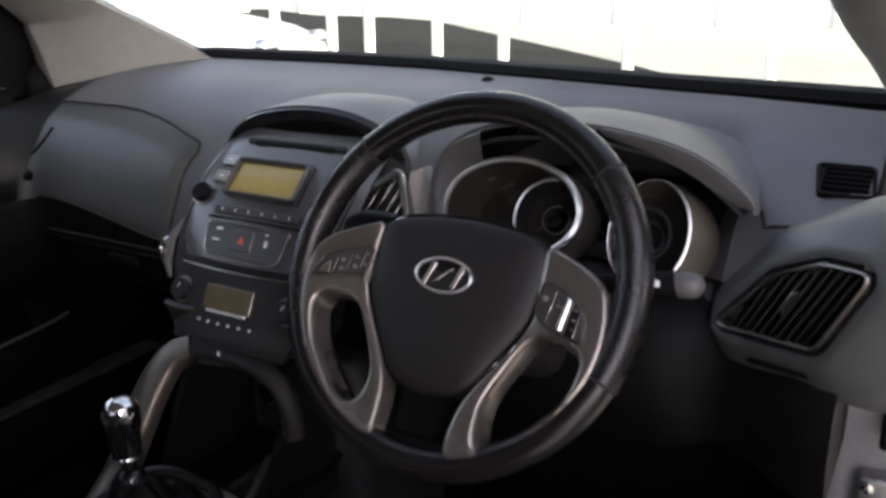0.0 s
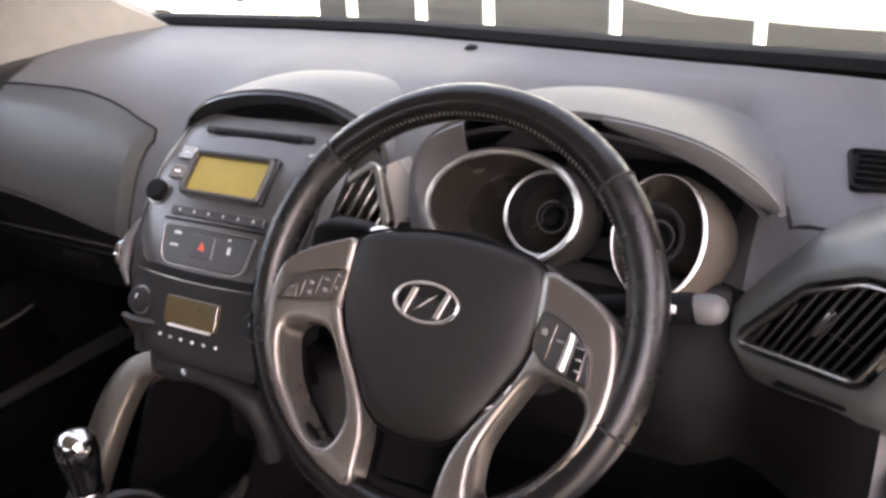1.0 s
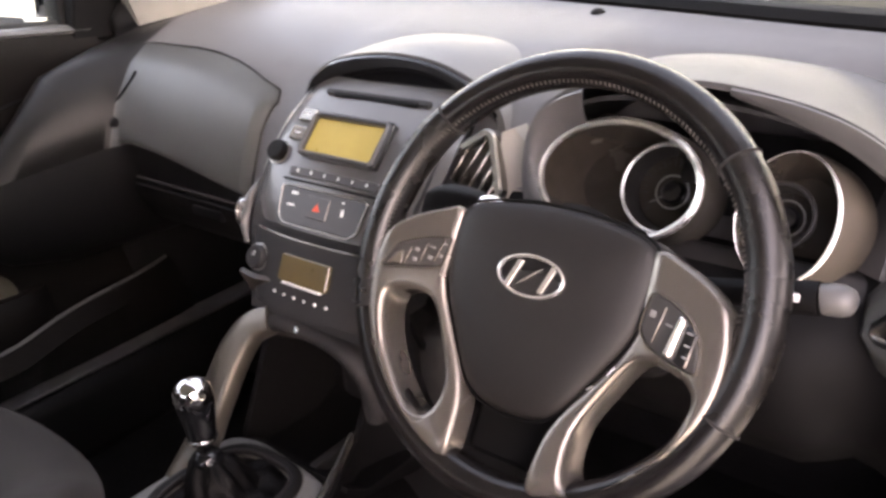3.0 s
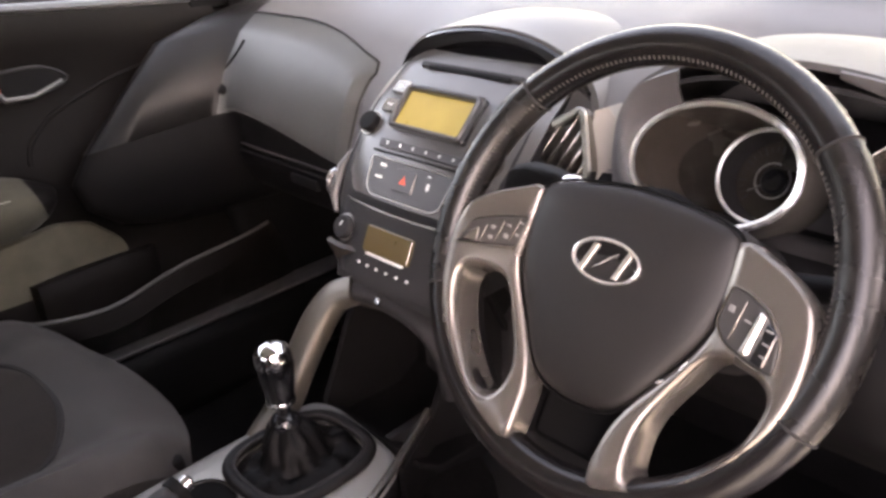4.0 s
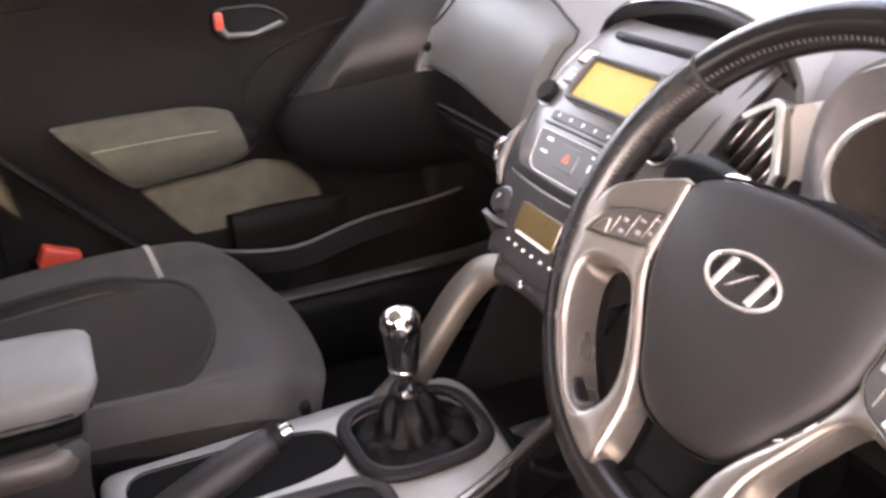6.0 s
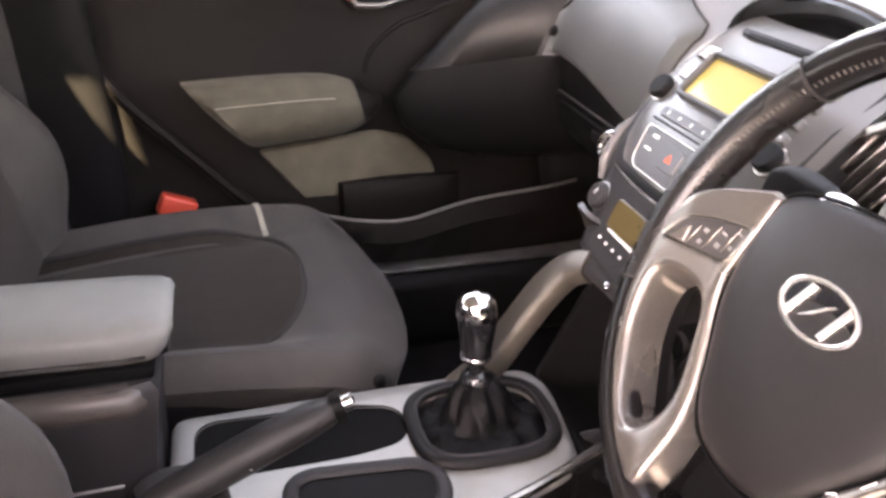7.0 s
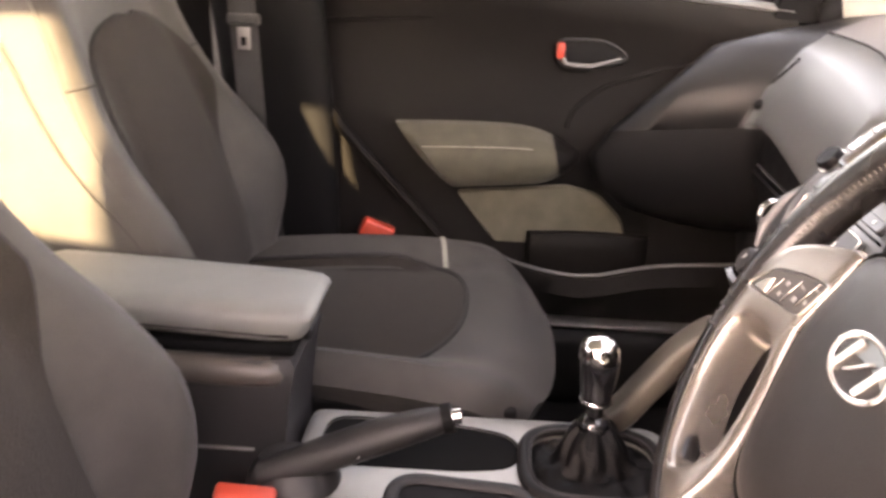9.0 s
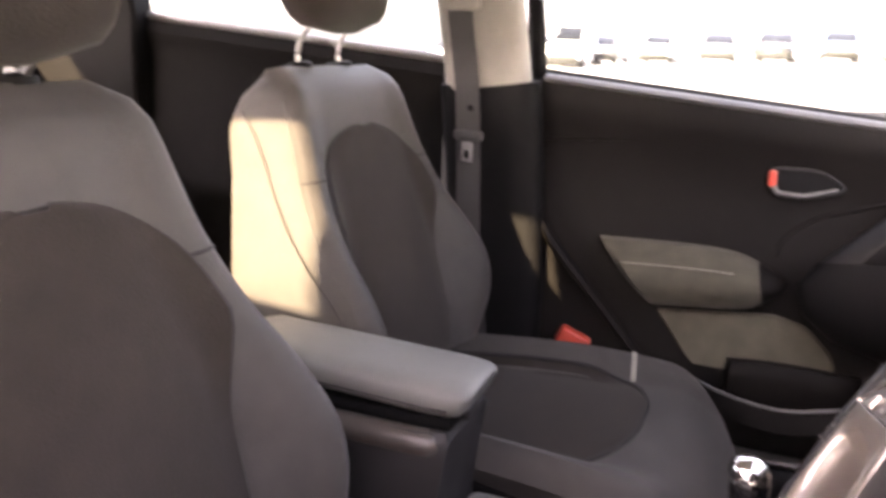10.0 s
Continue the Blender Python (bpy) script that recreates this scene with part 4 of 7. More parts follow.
def vent(parent, poly, m, n_slats, slat_dir, knob=True, width=0.006, slatm=None, lean=22):
    """An air outlet: bright bezel, dark throat, tilted slats and a thumb tab."""
    v = part("air_vent", collar(poly, m, width, -0.01, 0.005, 0.002), SILVER, parent, "silver-edged air vent")
    part("throat", slab(grow([Vector((*p[:2], 0)) for p in poly], -0.001), m, -0.030, -0.022, 0.001), BLACK, v)
    xs, ys = [p[0] for p in poly], [p[1] for p in poly]
    d = Vector((math.cos(slat_dir), math.sin(slat_dir), 0))
    q = Vector((-d.y, d.x, 0))
    c = Vector(((min(xs) + max(xs)) / 2, (min(ys) + max(ys)) / 2, 0))
    pts = [Vector((*p[:2], 0)) for p in poly]
    offs = [(p - c).dot(q) for p in pts]
    for i in range(n_slats):
        o = min(offs) + (max(offs) - min(offs)) * (i + 0.7) / (n_slats + 0.4)
        cut = []
        for a, b in zip(pts, pts[1:] + pts[:1]):
            u, w = (a - c).dot(q) - o, (b - c).dot(q) - o
            if u * w < 0:
                cut.append((a.lerp(b, u / (u - w)) - c).dot(d))
        if len(cut) < 2 or max(cut) - min(cut) < 0.012:
            continue
        a, b = min(cut), max(cut)
        mid = c + d * (a + b) / 2 + q * o
        part("slat", box((0, 0, 0), (b - a - 0.002, 0.0022, 0.013), 0.0007, 1, m @ Matrix.Translation(mid + Vector((0, 0, -0.007))) @ axes((0, 0, 0), d, q) @ pose(0, 0, 0, lean)), slatm or DASHLOW, v)
    if knob:
        part("thumb_tab", box((0, 0, 0), (0.026, 0.005, 0.010), 0.0015, 2, m @ Matrix.Translation(c + Vector((0, 0, -0.002))) @ axes((0, 0, 0), d, q)), SILVER, v)
    return v


XA, YA = (0.783, -0.622, 0.0), (0.075, 0.094, 0.993)
VENT_OUT = [(-0.076, -0.040), (0.040, -0.019), (0.076, 0.055), (0.03, 0.050), (-0.02, 0.025)]


def dashboard():
    d = thing("dashboard", "dark grey moulded dashboard with hooded instruments", "dashboard", (0, 0.45, 0.45))
    xs = [-0.69 + i * 0.02 for i in range(70)]
    full = [(x, dash_profile(x)) for x in xs]
    # upper pad and lower trim meet at the face
    skin = lambda rows: loft([[(x, y, z) for y, z in p[:8]] + [(x, p[7][0] + 0.03, p[7][1] - 0.004), (x, p[0][0], p[7][1])] for x, p in rows])
    part("upper_pad", skin([q for q in full if q[0] > -0.555]), DASH, d)
    part("end_cover", skin([(x, [(y + 0.001, z - 0.001) for y, z in dash_profile(0.69)]) for x in (0.6895, 0.694)]), BLACK, d)
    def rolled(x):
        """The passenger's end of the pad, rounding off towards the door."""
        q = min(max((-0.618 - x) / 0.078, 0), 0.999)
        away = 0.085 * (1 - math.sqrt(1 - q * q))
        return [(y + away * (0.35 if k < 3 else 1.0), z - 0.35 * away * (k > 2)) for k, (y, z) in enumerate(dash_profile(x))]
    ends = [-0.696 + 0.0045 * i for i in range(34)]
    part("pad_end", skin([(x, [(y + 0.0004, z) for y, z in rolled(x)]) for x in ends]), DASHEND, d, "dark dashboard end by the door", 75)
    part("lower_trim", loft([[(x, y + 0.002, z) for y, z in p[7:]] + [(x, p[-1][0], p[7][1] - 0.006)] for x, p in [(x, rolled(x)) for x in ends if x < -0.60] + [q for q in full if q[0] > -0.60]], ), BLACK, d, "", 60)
    # passenger side: crease line, glove box lid and latch
    def face(x, z, out=0.0):
        p = dash_profile(x)
        for a, b in zip(p[4:], p[5:]):
            if b[1] <= z <= a[1]:
                f = (a[1] - z) / (a[1] - b[1])
                y = a[0] + (b[0] - a[0]) * f
                nrm = Vector((0, -(a[1] - b[1]), (a[0] - b[0]))).normalized()
                return Vector((x, y, z)) + nrm * out
        return Vector((x, p[10][0], z))
    # padded panel over the glove box, proud of the pad, with a rolled upper edge
    topz = lambda x: 0.777 if x < -0.42 else 0.777 - 0.75 * (x + 0.42) ** 2
    right = lambda z: -0.203 - 0.037 * min(max((0.742 - z) / 0.09, 0), 1) ** 0.6
    panel_rows = []
    for v in [0, 0.02, 0.06, 0.2, 0.4, 0.6, 0.7, 0.76, 0.80, 0.84, 0.90, 0.96, 1.0]:
        row = []
        for u in [0, 0.01, 0.03, 0.1, 0.25, 0.4, 0.55, 0.7, 0.82, 0.9, 0.95, 0.98, 0.992, 1.0]:
            x = -0.548 + (right(0.634 + 0.12 * v) + 0.548) * u
            zb = dash_profile(x)[7][1] + 0.002
            z = zb + (topz(x) - 0.002 - zb) * v
            lift = 0.011 * min(1, (1 - v) / 0.22 + 0.12) * min(1, v / 0.03 + 0.1) * (1 - max((u - 0.94) / 0.06, 0) ** 2) * min(1, u / 0.07 + 0.05)
            row.append(face(x, z, 0.001 + lift))
        panel_rows.append(row)
    ap = part("airbag_panel", sheet(panel_rows, 0.004), DASHPANEL, d, "grey padded passenger airbag panel", 22)
    part("panel_seam", tube([p + Vector((0, -0.001, 0.001)) for p in panel_rows[-1]] + [r[-1] for r in panel_rows[::-1]], 0.0016, 6), SEAM, ap)
    lid = []
    for i in range(11):
        z = 0.572 - 0.065 * i / 10
        lid.append([face(-0.52 + 0.345 * j / 14, z, 0.007) for j in range(15)])
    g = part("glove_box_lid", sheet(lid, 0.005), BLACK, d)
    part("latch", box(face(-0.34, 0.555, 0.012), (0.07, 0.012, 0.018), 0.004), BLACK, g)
    part("lid_gap", tube([face(-0.525 + 0.355 * j / 20, 0.577, 0.001) for j in range(21)], 0.0025, 6), SEAM, g)
    # hoods over the radio and the instruments
    _, bm = arch_sheet([(0.236, 0.670), (0.237, 0.735), (0.243, 0.765), (0.268, 0.795), (0.32, 0.818), (0.415, 0.825), (0.49, 0.816), (0.535, 0.803), (0.569, 0.784), (0.588, 0.768), (0.595, 0.760), (0.598, 0.752)], ((0.26, 0.802), (0.545, 0.790)), 0.198, 0.44, 0.006)
    hood = part("instrument_hood", bm, DASH, d)
    a = smooth([(x, 0.196, z) for x, z in ((0.246, 0.73), (0.250, 0.764), (0.273, 0.790), (0.323, 0.812), (0.415, 0.818), (0.487, 0.810), (0.531, 0.796), (0.560, 0.777), (0.577, 0.764), (0.584, 0.758))], 6)
    lipo = smooth([(x, 0.1955, z) for x, z in ((0.44, 0.822), (0.49, 0.815), (0.535, 0.802), (0.569, 0.783), (0.588, 0.767), (0.595, 0.757))], 6)
    kl = len(lipo)
    rows = []
    for w in (0.0, 0.35, 0.7, 1.0):
        row = []
        for i, p in enumerate(lipo):
            f = i / (kl - 1)
            t = (lipo[min(i + 1, kl - 1)] - lipo[max(i - 1, 0)]).normalized()
            row.append(p + Vector((t.z, 0, -t.x)) * w * (0.003 + 0.016 * math.sin(math.pi * min(f * 0.9 + 0.05, 1))) + Vector((0, 0.006 * w * w, 0)))
        rows.append(row)
    part("hood_lip", sheet(rows, 0.003), DASHSHEEN, hood, "smooth lip under the hood edge")
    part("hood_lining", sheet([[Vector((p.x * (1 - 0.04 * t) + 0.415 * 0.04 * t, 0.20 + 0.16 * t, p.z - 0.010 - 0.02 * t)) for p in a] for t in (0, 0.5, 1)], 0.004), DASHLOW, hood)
    _, bm = arch_sheet([(-0.128, 0.735), (-0.118, 0.755), (-0.102, 0.775), (-0.058, 0.800), (0.02, 0.813), (0.10, 0.808), (0.160, 0.785), (0.182, 0.760), (0.188, 0.730)], ((-0.12, 0.800), (0.21, 0.802)), 0.238, 0.42, 0.010)
    brow = part("radio_hood", bm, DASHSHEEN, d)
    lip = smooth([(x, 0.236, z) for x, z in ((-0.114, 0.752), (-0.098, 0.772), (-0.056, 0.794), (0.02, 0.806), (0.098, 0.801), (0.154, 0.779), (0.176, 0.756))], 6)
    part("brow_lip", sheet([[p + Vector((0, 0.022 * t, 0.004 - 0.034 * t)) for p in lip] for t in (0, 0.3, 0.6, 1)], 0.004), GLOSS, brow, "black lip under the radio hood")
    # centre stack: radio and climate fascias
    ZS = [0.770 - i * 0.137 / 16 for i in range(17)]
    half = [0.118 + 0.012 * math.sin(math.pi * (i + 3) / 19) - (0.02 if i > 14 else 0) * (i - 14) / 2 for i in range(17)]
    st = part("radio_fascia", stack_plate(ZS, half, 0.02, 0.003), FASCIA, d, "metallic grey radio fascia")
    part("fascia_trim", tube([sf(0.02 - h * 0.985, z) @ Vector((0, 0, 0.0015)) for z, h in zip(ZS, half)], 0.0022, 6), CONSOLE, st, "pale satin edge")
    part("stack_core", loft([[(0.02 + s * min(0.122, 0.086 + 0.36 * max(z - 0.53, 0)), y + o, z) for s, o in ((-1, 0.14), (-1, 0.006), (1, 0.006), (1, 0.14))] for y, z in [(p.x, p.y) for p in STACK[::6]]]), DASHLOW, st)
    def plate(name, poly, x, z, z0, z1, m, label="", bev=0.001, under=None):
        return part(name, slab(poly, sf(x, z), z0, z1, bev), m, under or st, label)
    FASCIA2 = mat("mid_grey_controls", (0.075, 0.074, 0.0745), 0.34, metal=0.4, vary=0.06)
    plate("display_surround", rounded([(-0.059, -0.027), (0.059, -0.027), (0.059, 0.031), (-0.059, 0.031)], 0.004), 0.02, 0.7195, 0.004, 0.013, GLOSS)
    lcd = plate("display", rounded([(-0.053, -0.023), (0.053, -0.023), (0.053, 0.022), (-0.053, 0.022)], 0.003), 0.02, 0.7195, 0.010, 0.0142, LCD, "lit amber radio display")
    part("display_bezel", collar(rounded([(-0.053, -0.023), (0.053, -0.023), (0.053, 0.022), (-0.053, 0.022)], 0.003), sf(0.02, 0.7195), 0.006, 0.010, 0.0205, 0.002), FASCIA2, lcd, "raised grey display bezel")
    sq = lambda w, h, r=0.003: rounded([(-w / 2, -h / 2), (w / 2, -h / 2), (w / 2, h / 2), (-w / 2, h / 2)], r)
    plate("disc_slot", sq(0.13, 0.006, 0.002), 0.02, 0.755, 0.008, 0.0115, BLACK)
    plate("slot_shade", sq(0.16, 0.008, 0.003), 0.02, 0.757, 0.006, 0.0105, DASHLOW)
    for z in (0.733, 0.717):
        b = plate("button", sq(0.023, 0.018), -0.060, z, 0.006, 0.0145, SILVER, "pale silver button")
        plate("mark", sq(0.009, 0.002, 0.0005), -0.060, z, 0.0145, 0.0149, MARK, under=b, bev=0.0001)
    for z in (0.741, 0.729, 0.717, 0.705):
        b = plate("button", sq(0.014, 0.010), 0.111, z, 0.006, 0.0140, FASCIA)
        plate("mark", sq(0.007, 0.002, 0.0005), 0.111, z, 0.0140, 0.0144, MARK, under=b, bev=0.0001)
    for x, z in ((-0.083, 0.697), (0.118, 0.690)):
        k = part("knob", lathe([(0.0135, 0.004), (0.0135, 0.016), (0.0115, 0.0185), (0.001, 0.0187)], sf(x, z), 24), BLACK, st)
        part("knob_ring", lathe([(0.0155, 0.004), (0.0155, 0.010), (0.0137, 0.0105), (0.0137, 0.004)], sf(x, z), 24), SILVER, k)
    strip = plate("preset_strip", sq(0.136, 0.011, 0.003), 0.024, 0.6865, 0.005, 0.0118, FASCIA2)
    part("strip_gap", slab(sq(0.150, 0.0022, 0.0008), sf(0.024, 0.6790), 0.004, 0.0100, 0.0004), BLACK, strip)
    for i in range(6):
        part("mark", slab(sq(0.0024, 0.0036, 0.0005), sf(0.024, 0.6868) @ Matrix.Translation((-0.054 + i * 0.0215, 0, 0)), 0.0118, 0.0124, 0.0001), MARK, strip)
    low = rounded([(-0.060, -0.017), (-0.050, -0.024), (0.050, -0.024), (0.060, -0.017), (0.066, 0.018), (-0.066, 0.018)], 0.006)
    lp = plate("switch_panel", low, 0.022, 0.6585, 0.004, 0.0110, FASCIA2)
    part("panel_edge", tube([sf(0.022, 0.6585) @ (p + Vector((0, 0, 0.0112))) for p in grow([Vector((*p[:2], 0)) for p in low], 0.001)], 0.0011, 6, True, up=(0, -0.8, 0.6)), SILVER, lp)
    tri = sf(0.018, 0.658)
    part("hazard_button", slab(sq(0.034, 0.026, 0.004), tri, 0.008, 0.0125, 0.001), FASCIA2, lp)
    part("hazard_mark", slab([(-0.0055, -0.004), (0.0055, -0.004), (0, 0.0055)], tri, 0.0125, 0.0130, 0.0002), REDMARK, lp, "red warning triangle")
    for x, z, w, h in ((-0.022, 0.667, 0.010, 0.0035), (-0.024, 0.656, 0.012, 0.0025), (0.056, 0.659, 0.004, 0.008), (0.054, 0.668, 0.004, 0.002)):
        part("mark", slab(sq(w, h, 0.0005), sf(0.022, 0.6585) @ Matrix.Translation((x - 0.022, (z - 0.6585) * 1.28, 0)), 0.0110, 0.0116, 0.0001), MARK, lp)
    # climate unit
    ZC = [0.622 - i * 0.072 / 10 for i in range(11)]
    cl = part("climate_fascia", stack_plate(ZC, [0.112 - 0.030 * (i / 10) ** 2 for i in range(11)], 0.02, 0.005), DASHLOW, d, "dark climate control panel")
    part("fascia_edge", tube([sf(0.02 + u * 0.112, 0.6235) @ Vector((0, 0, 0.012 - 0.016 * abs(u) ** 8)) for u in [i / 12 - 1 for i in range(25)]], 0.0016, 6), SILVER, cl)
    part("display", slab(sq(0.076, 0.030, 0.003), sf(0.022, 0.594), 0.008, 0.0150, 0.001), LCD2, cl, "lit amber climate display")
    # white bar paints the glare along the foot of the climate display
    part("glare_bar", slab(sq(0.06, 0.003, 0.001), sf(0.022, 0.5785), 0.010, 0.0152, 0.0004), MARK, cl)
    for i in range(6):
        part("mark", slab(sq(0.0036, 0.0032, 0.001), sf(-0.020 + i * 0.0165, 0.566), 0.008, 0.0125, 0.0004), MARK, cl)
    for x in (-0.062, 0.106):
        k = part("knob", lathe([(0.0145, 0.004), (0.0145, 0.017), (0.0125, 0.0198), (0.001, 0.0200)], sf(x, 0.592), 28), DASHLOW, cl)
        part("knob_ring", lathe([(0.0165, 0.006), (0.0165, 0.012), (0.0147, 0.0125), (0.0147, 0.006)], sf(x, 0.592), 28), STEEL, k)
        part("mark", slab(sq(0.002, 0.007, 0.0008), sf(x, 0.592) @ pose(0, 0.004, 0, 0, 0, -25), 0.020, 0.0205, 0.0002), MARK, k)
    # bright side strakes at the stack's waist
    for s in (-1, 1):
        x = 0.02 + s * 0.132
        part("side_strake", tube([(x - s * 0.002, 0.142, 0.668), (x + s * 0.003, 0.125, 0.650), (x + s * 0.002, 0.108, 0.620), (x - s * 0.008, 0.10, 0.60)], [0.003, 0.0065, 0.007, 0.003], 10), FASCIA, d, "silver strake")
        part("strake_ring", tube([Vector((x + s * 0.004, 0.112 + 0.011 * math.cos(q), 0.632 + 0.015 * math.sin(q))) for q in [k * math.pi / 8 for k in range(16)]], 0.0035, 8, True, up=(1, 0, 0)), CHROME, d)
    # triangular vents beside the stack
    tm = axes((0.150, 0.197, 0.70), (1, 0.06, 0), (0, 0.30, 0.95))
    vent(d, rounded([(-0.112, -0.056), (0.044, -0.056), (0.050, -0.010), (0.034, 0.044)], 0.003), tm, 11, radians(62), False, 0.009, SILVER, -14)
    part("vent_flank", loft([[tm @ Vector(p) for p in ((0.048, -0.055, -0.004), (0.045, 0.050, -0.006), (0.056, 0.056, -0.012), (0.078, 0.03, -0.020), (0.085, 0.0, -0.024), (0.07, -0.055, -0.018))], [tm @ Vector(p) for p in ((0.048, -0.055, -0.03), (0.05, 0.056, -0.03), (0.060, 0.062, -0.03), (0.078, 0.03, -0.03), (0.085, 0, -0.03), (0.07, -0.055, -0.03))]]), CHEEK, d, "cheek beside the vent with warm reflected light painted in")
    # corner vent in its raised pod, turned towards the driver
    vm = axes((0.64, 0.118, 0.69), XA, YA)
    op = rounded(VENT_OUT, 0.008)
    base = [Vector((*p[:2], 0)) for p in op]
    seq = [(grow(base, 0.060), -0.075), (grow(base, 0.050), -0.040), (grow(base, 0.036), -0.014), (grow(base, 0.022), -0.004), (grow(base, 0.019), -0.001), (grow(base, 0.014), 0.0015), (grow(base, 0.008), 0.0005), (grow(base, 0.006), -0.02)]
    pod = part("vent_pod", loft([[vm @ (p + Vector((0, 0, z))) for p in r] for r, z in seq], cap=False), DASHPANEL, d, "grey moulded pod round the corner vent")
    part("lower_grille", slab(rounded([(-0.052, -0.0075), (0.020, -0.0055), (0.026, 0.004), (-0.040, 0.0045)], 0.003), vm @ pose(0.010, -0.050, -0.012, -18, 0, 10), 0, 0.006, 0.0015), BLACK, pod)
    vent(d, op, vm, 11, radians(62), True, 0.0028)
    for s in (1, -1):
        gm = axes((s * 0.661, 0.283, 0.771), (1, 0, 0), (0, 0.95, 0.32))
        gp = rounded([(-0.019, -0.026), (0.026, -0.026), (0.021, 0.027), (-0.027, 0.027)], 0.004)
        if s > 0:
            gr = part("demist_grille", collar(gp, gm, 0.004, -0.006, 0.004, 0.001), BLACK, d)
            part("grille_floor", slab(gp, gm, -0.008, 0.001, 0.0005), BLACK, gr)
            for i in range(5):
                part("slat", box((0.001, -0.019 + i * 0.0095, 0.003), (0.043, 0.0022, 0.007), 0.0006, 1, gm), BLACK, gr)
    hs = [face(0.592 + 0.09 * i / 12, 0.741 - 0.013 * math.exp(-i / 2.0) * (i > 0) - 0.004 * (i > 0), 0.0004) for i in range(13)]
    part("hood_seam", tube(hs, 0.0022, 6), SEAM, d)
    # slot and clip at the passenger's end of the pad
    sl = smooth([(-0.527, 0.264, 0.737), (-0.535, 0.256, 0.722), (-0.549, 0.243, 0.702), (-0.562, 0.229, 0.680), (-0.569, 0.222, 0.668)], 5)
    sl = [p + Vector((0.004, -0.011, 0.004)) for p in sl]
    part("pad_slot", tube(sl, 0.0026, 8), BLACK, d)
    part("clip", lathe([(0.0085, -0.006), (0.0085, 0.003), (0.006, 0.005), (0.001, 0.0055)], axes((-0.5480, 0.2130, 0.6660), (1, 0, 0), (0, 0.6, 0.8)), 16), BLACK, d)
    # sun sensor and a screw on the pad
    part("light_sensor", lathe([(0.010, 0), (0.009, 0.004), (0.005, 0.007), (0.001, 0.008)], Matrix.Translation((0.156, 0.495, 0.823)), 16), BLACK, d)


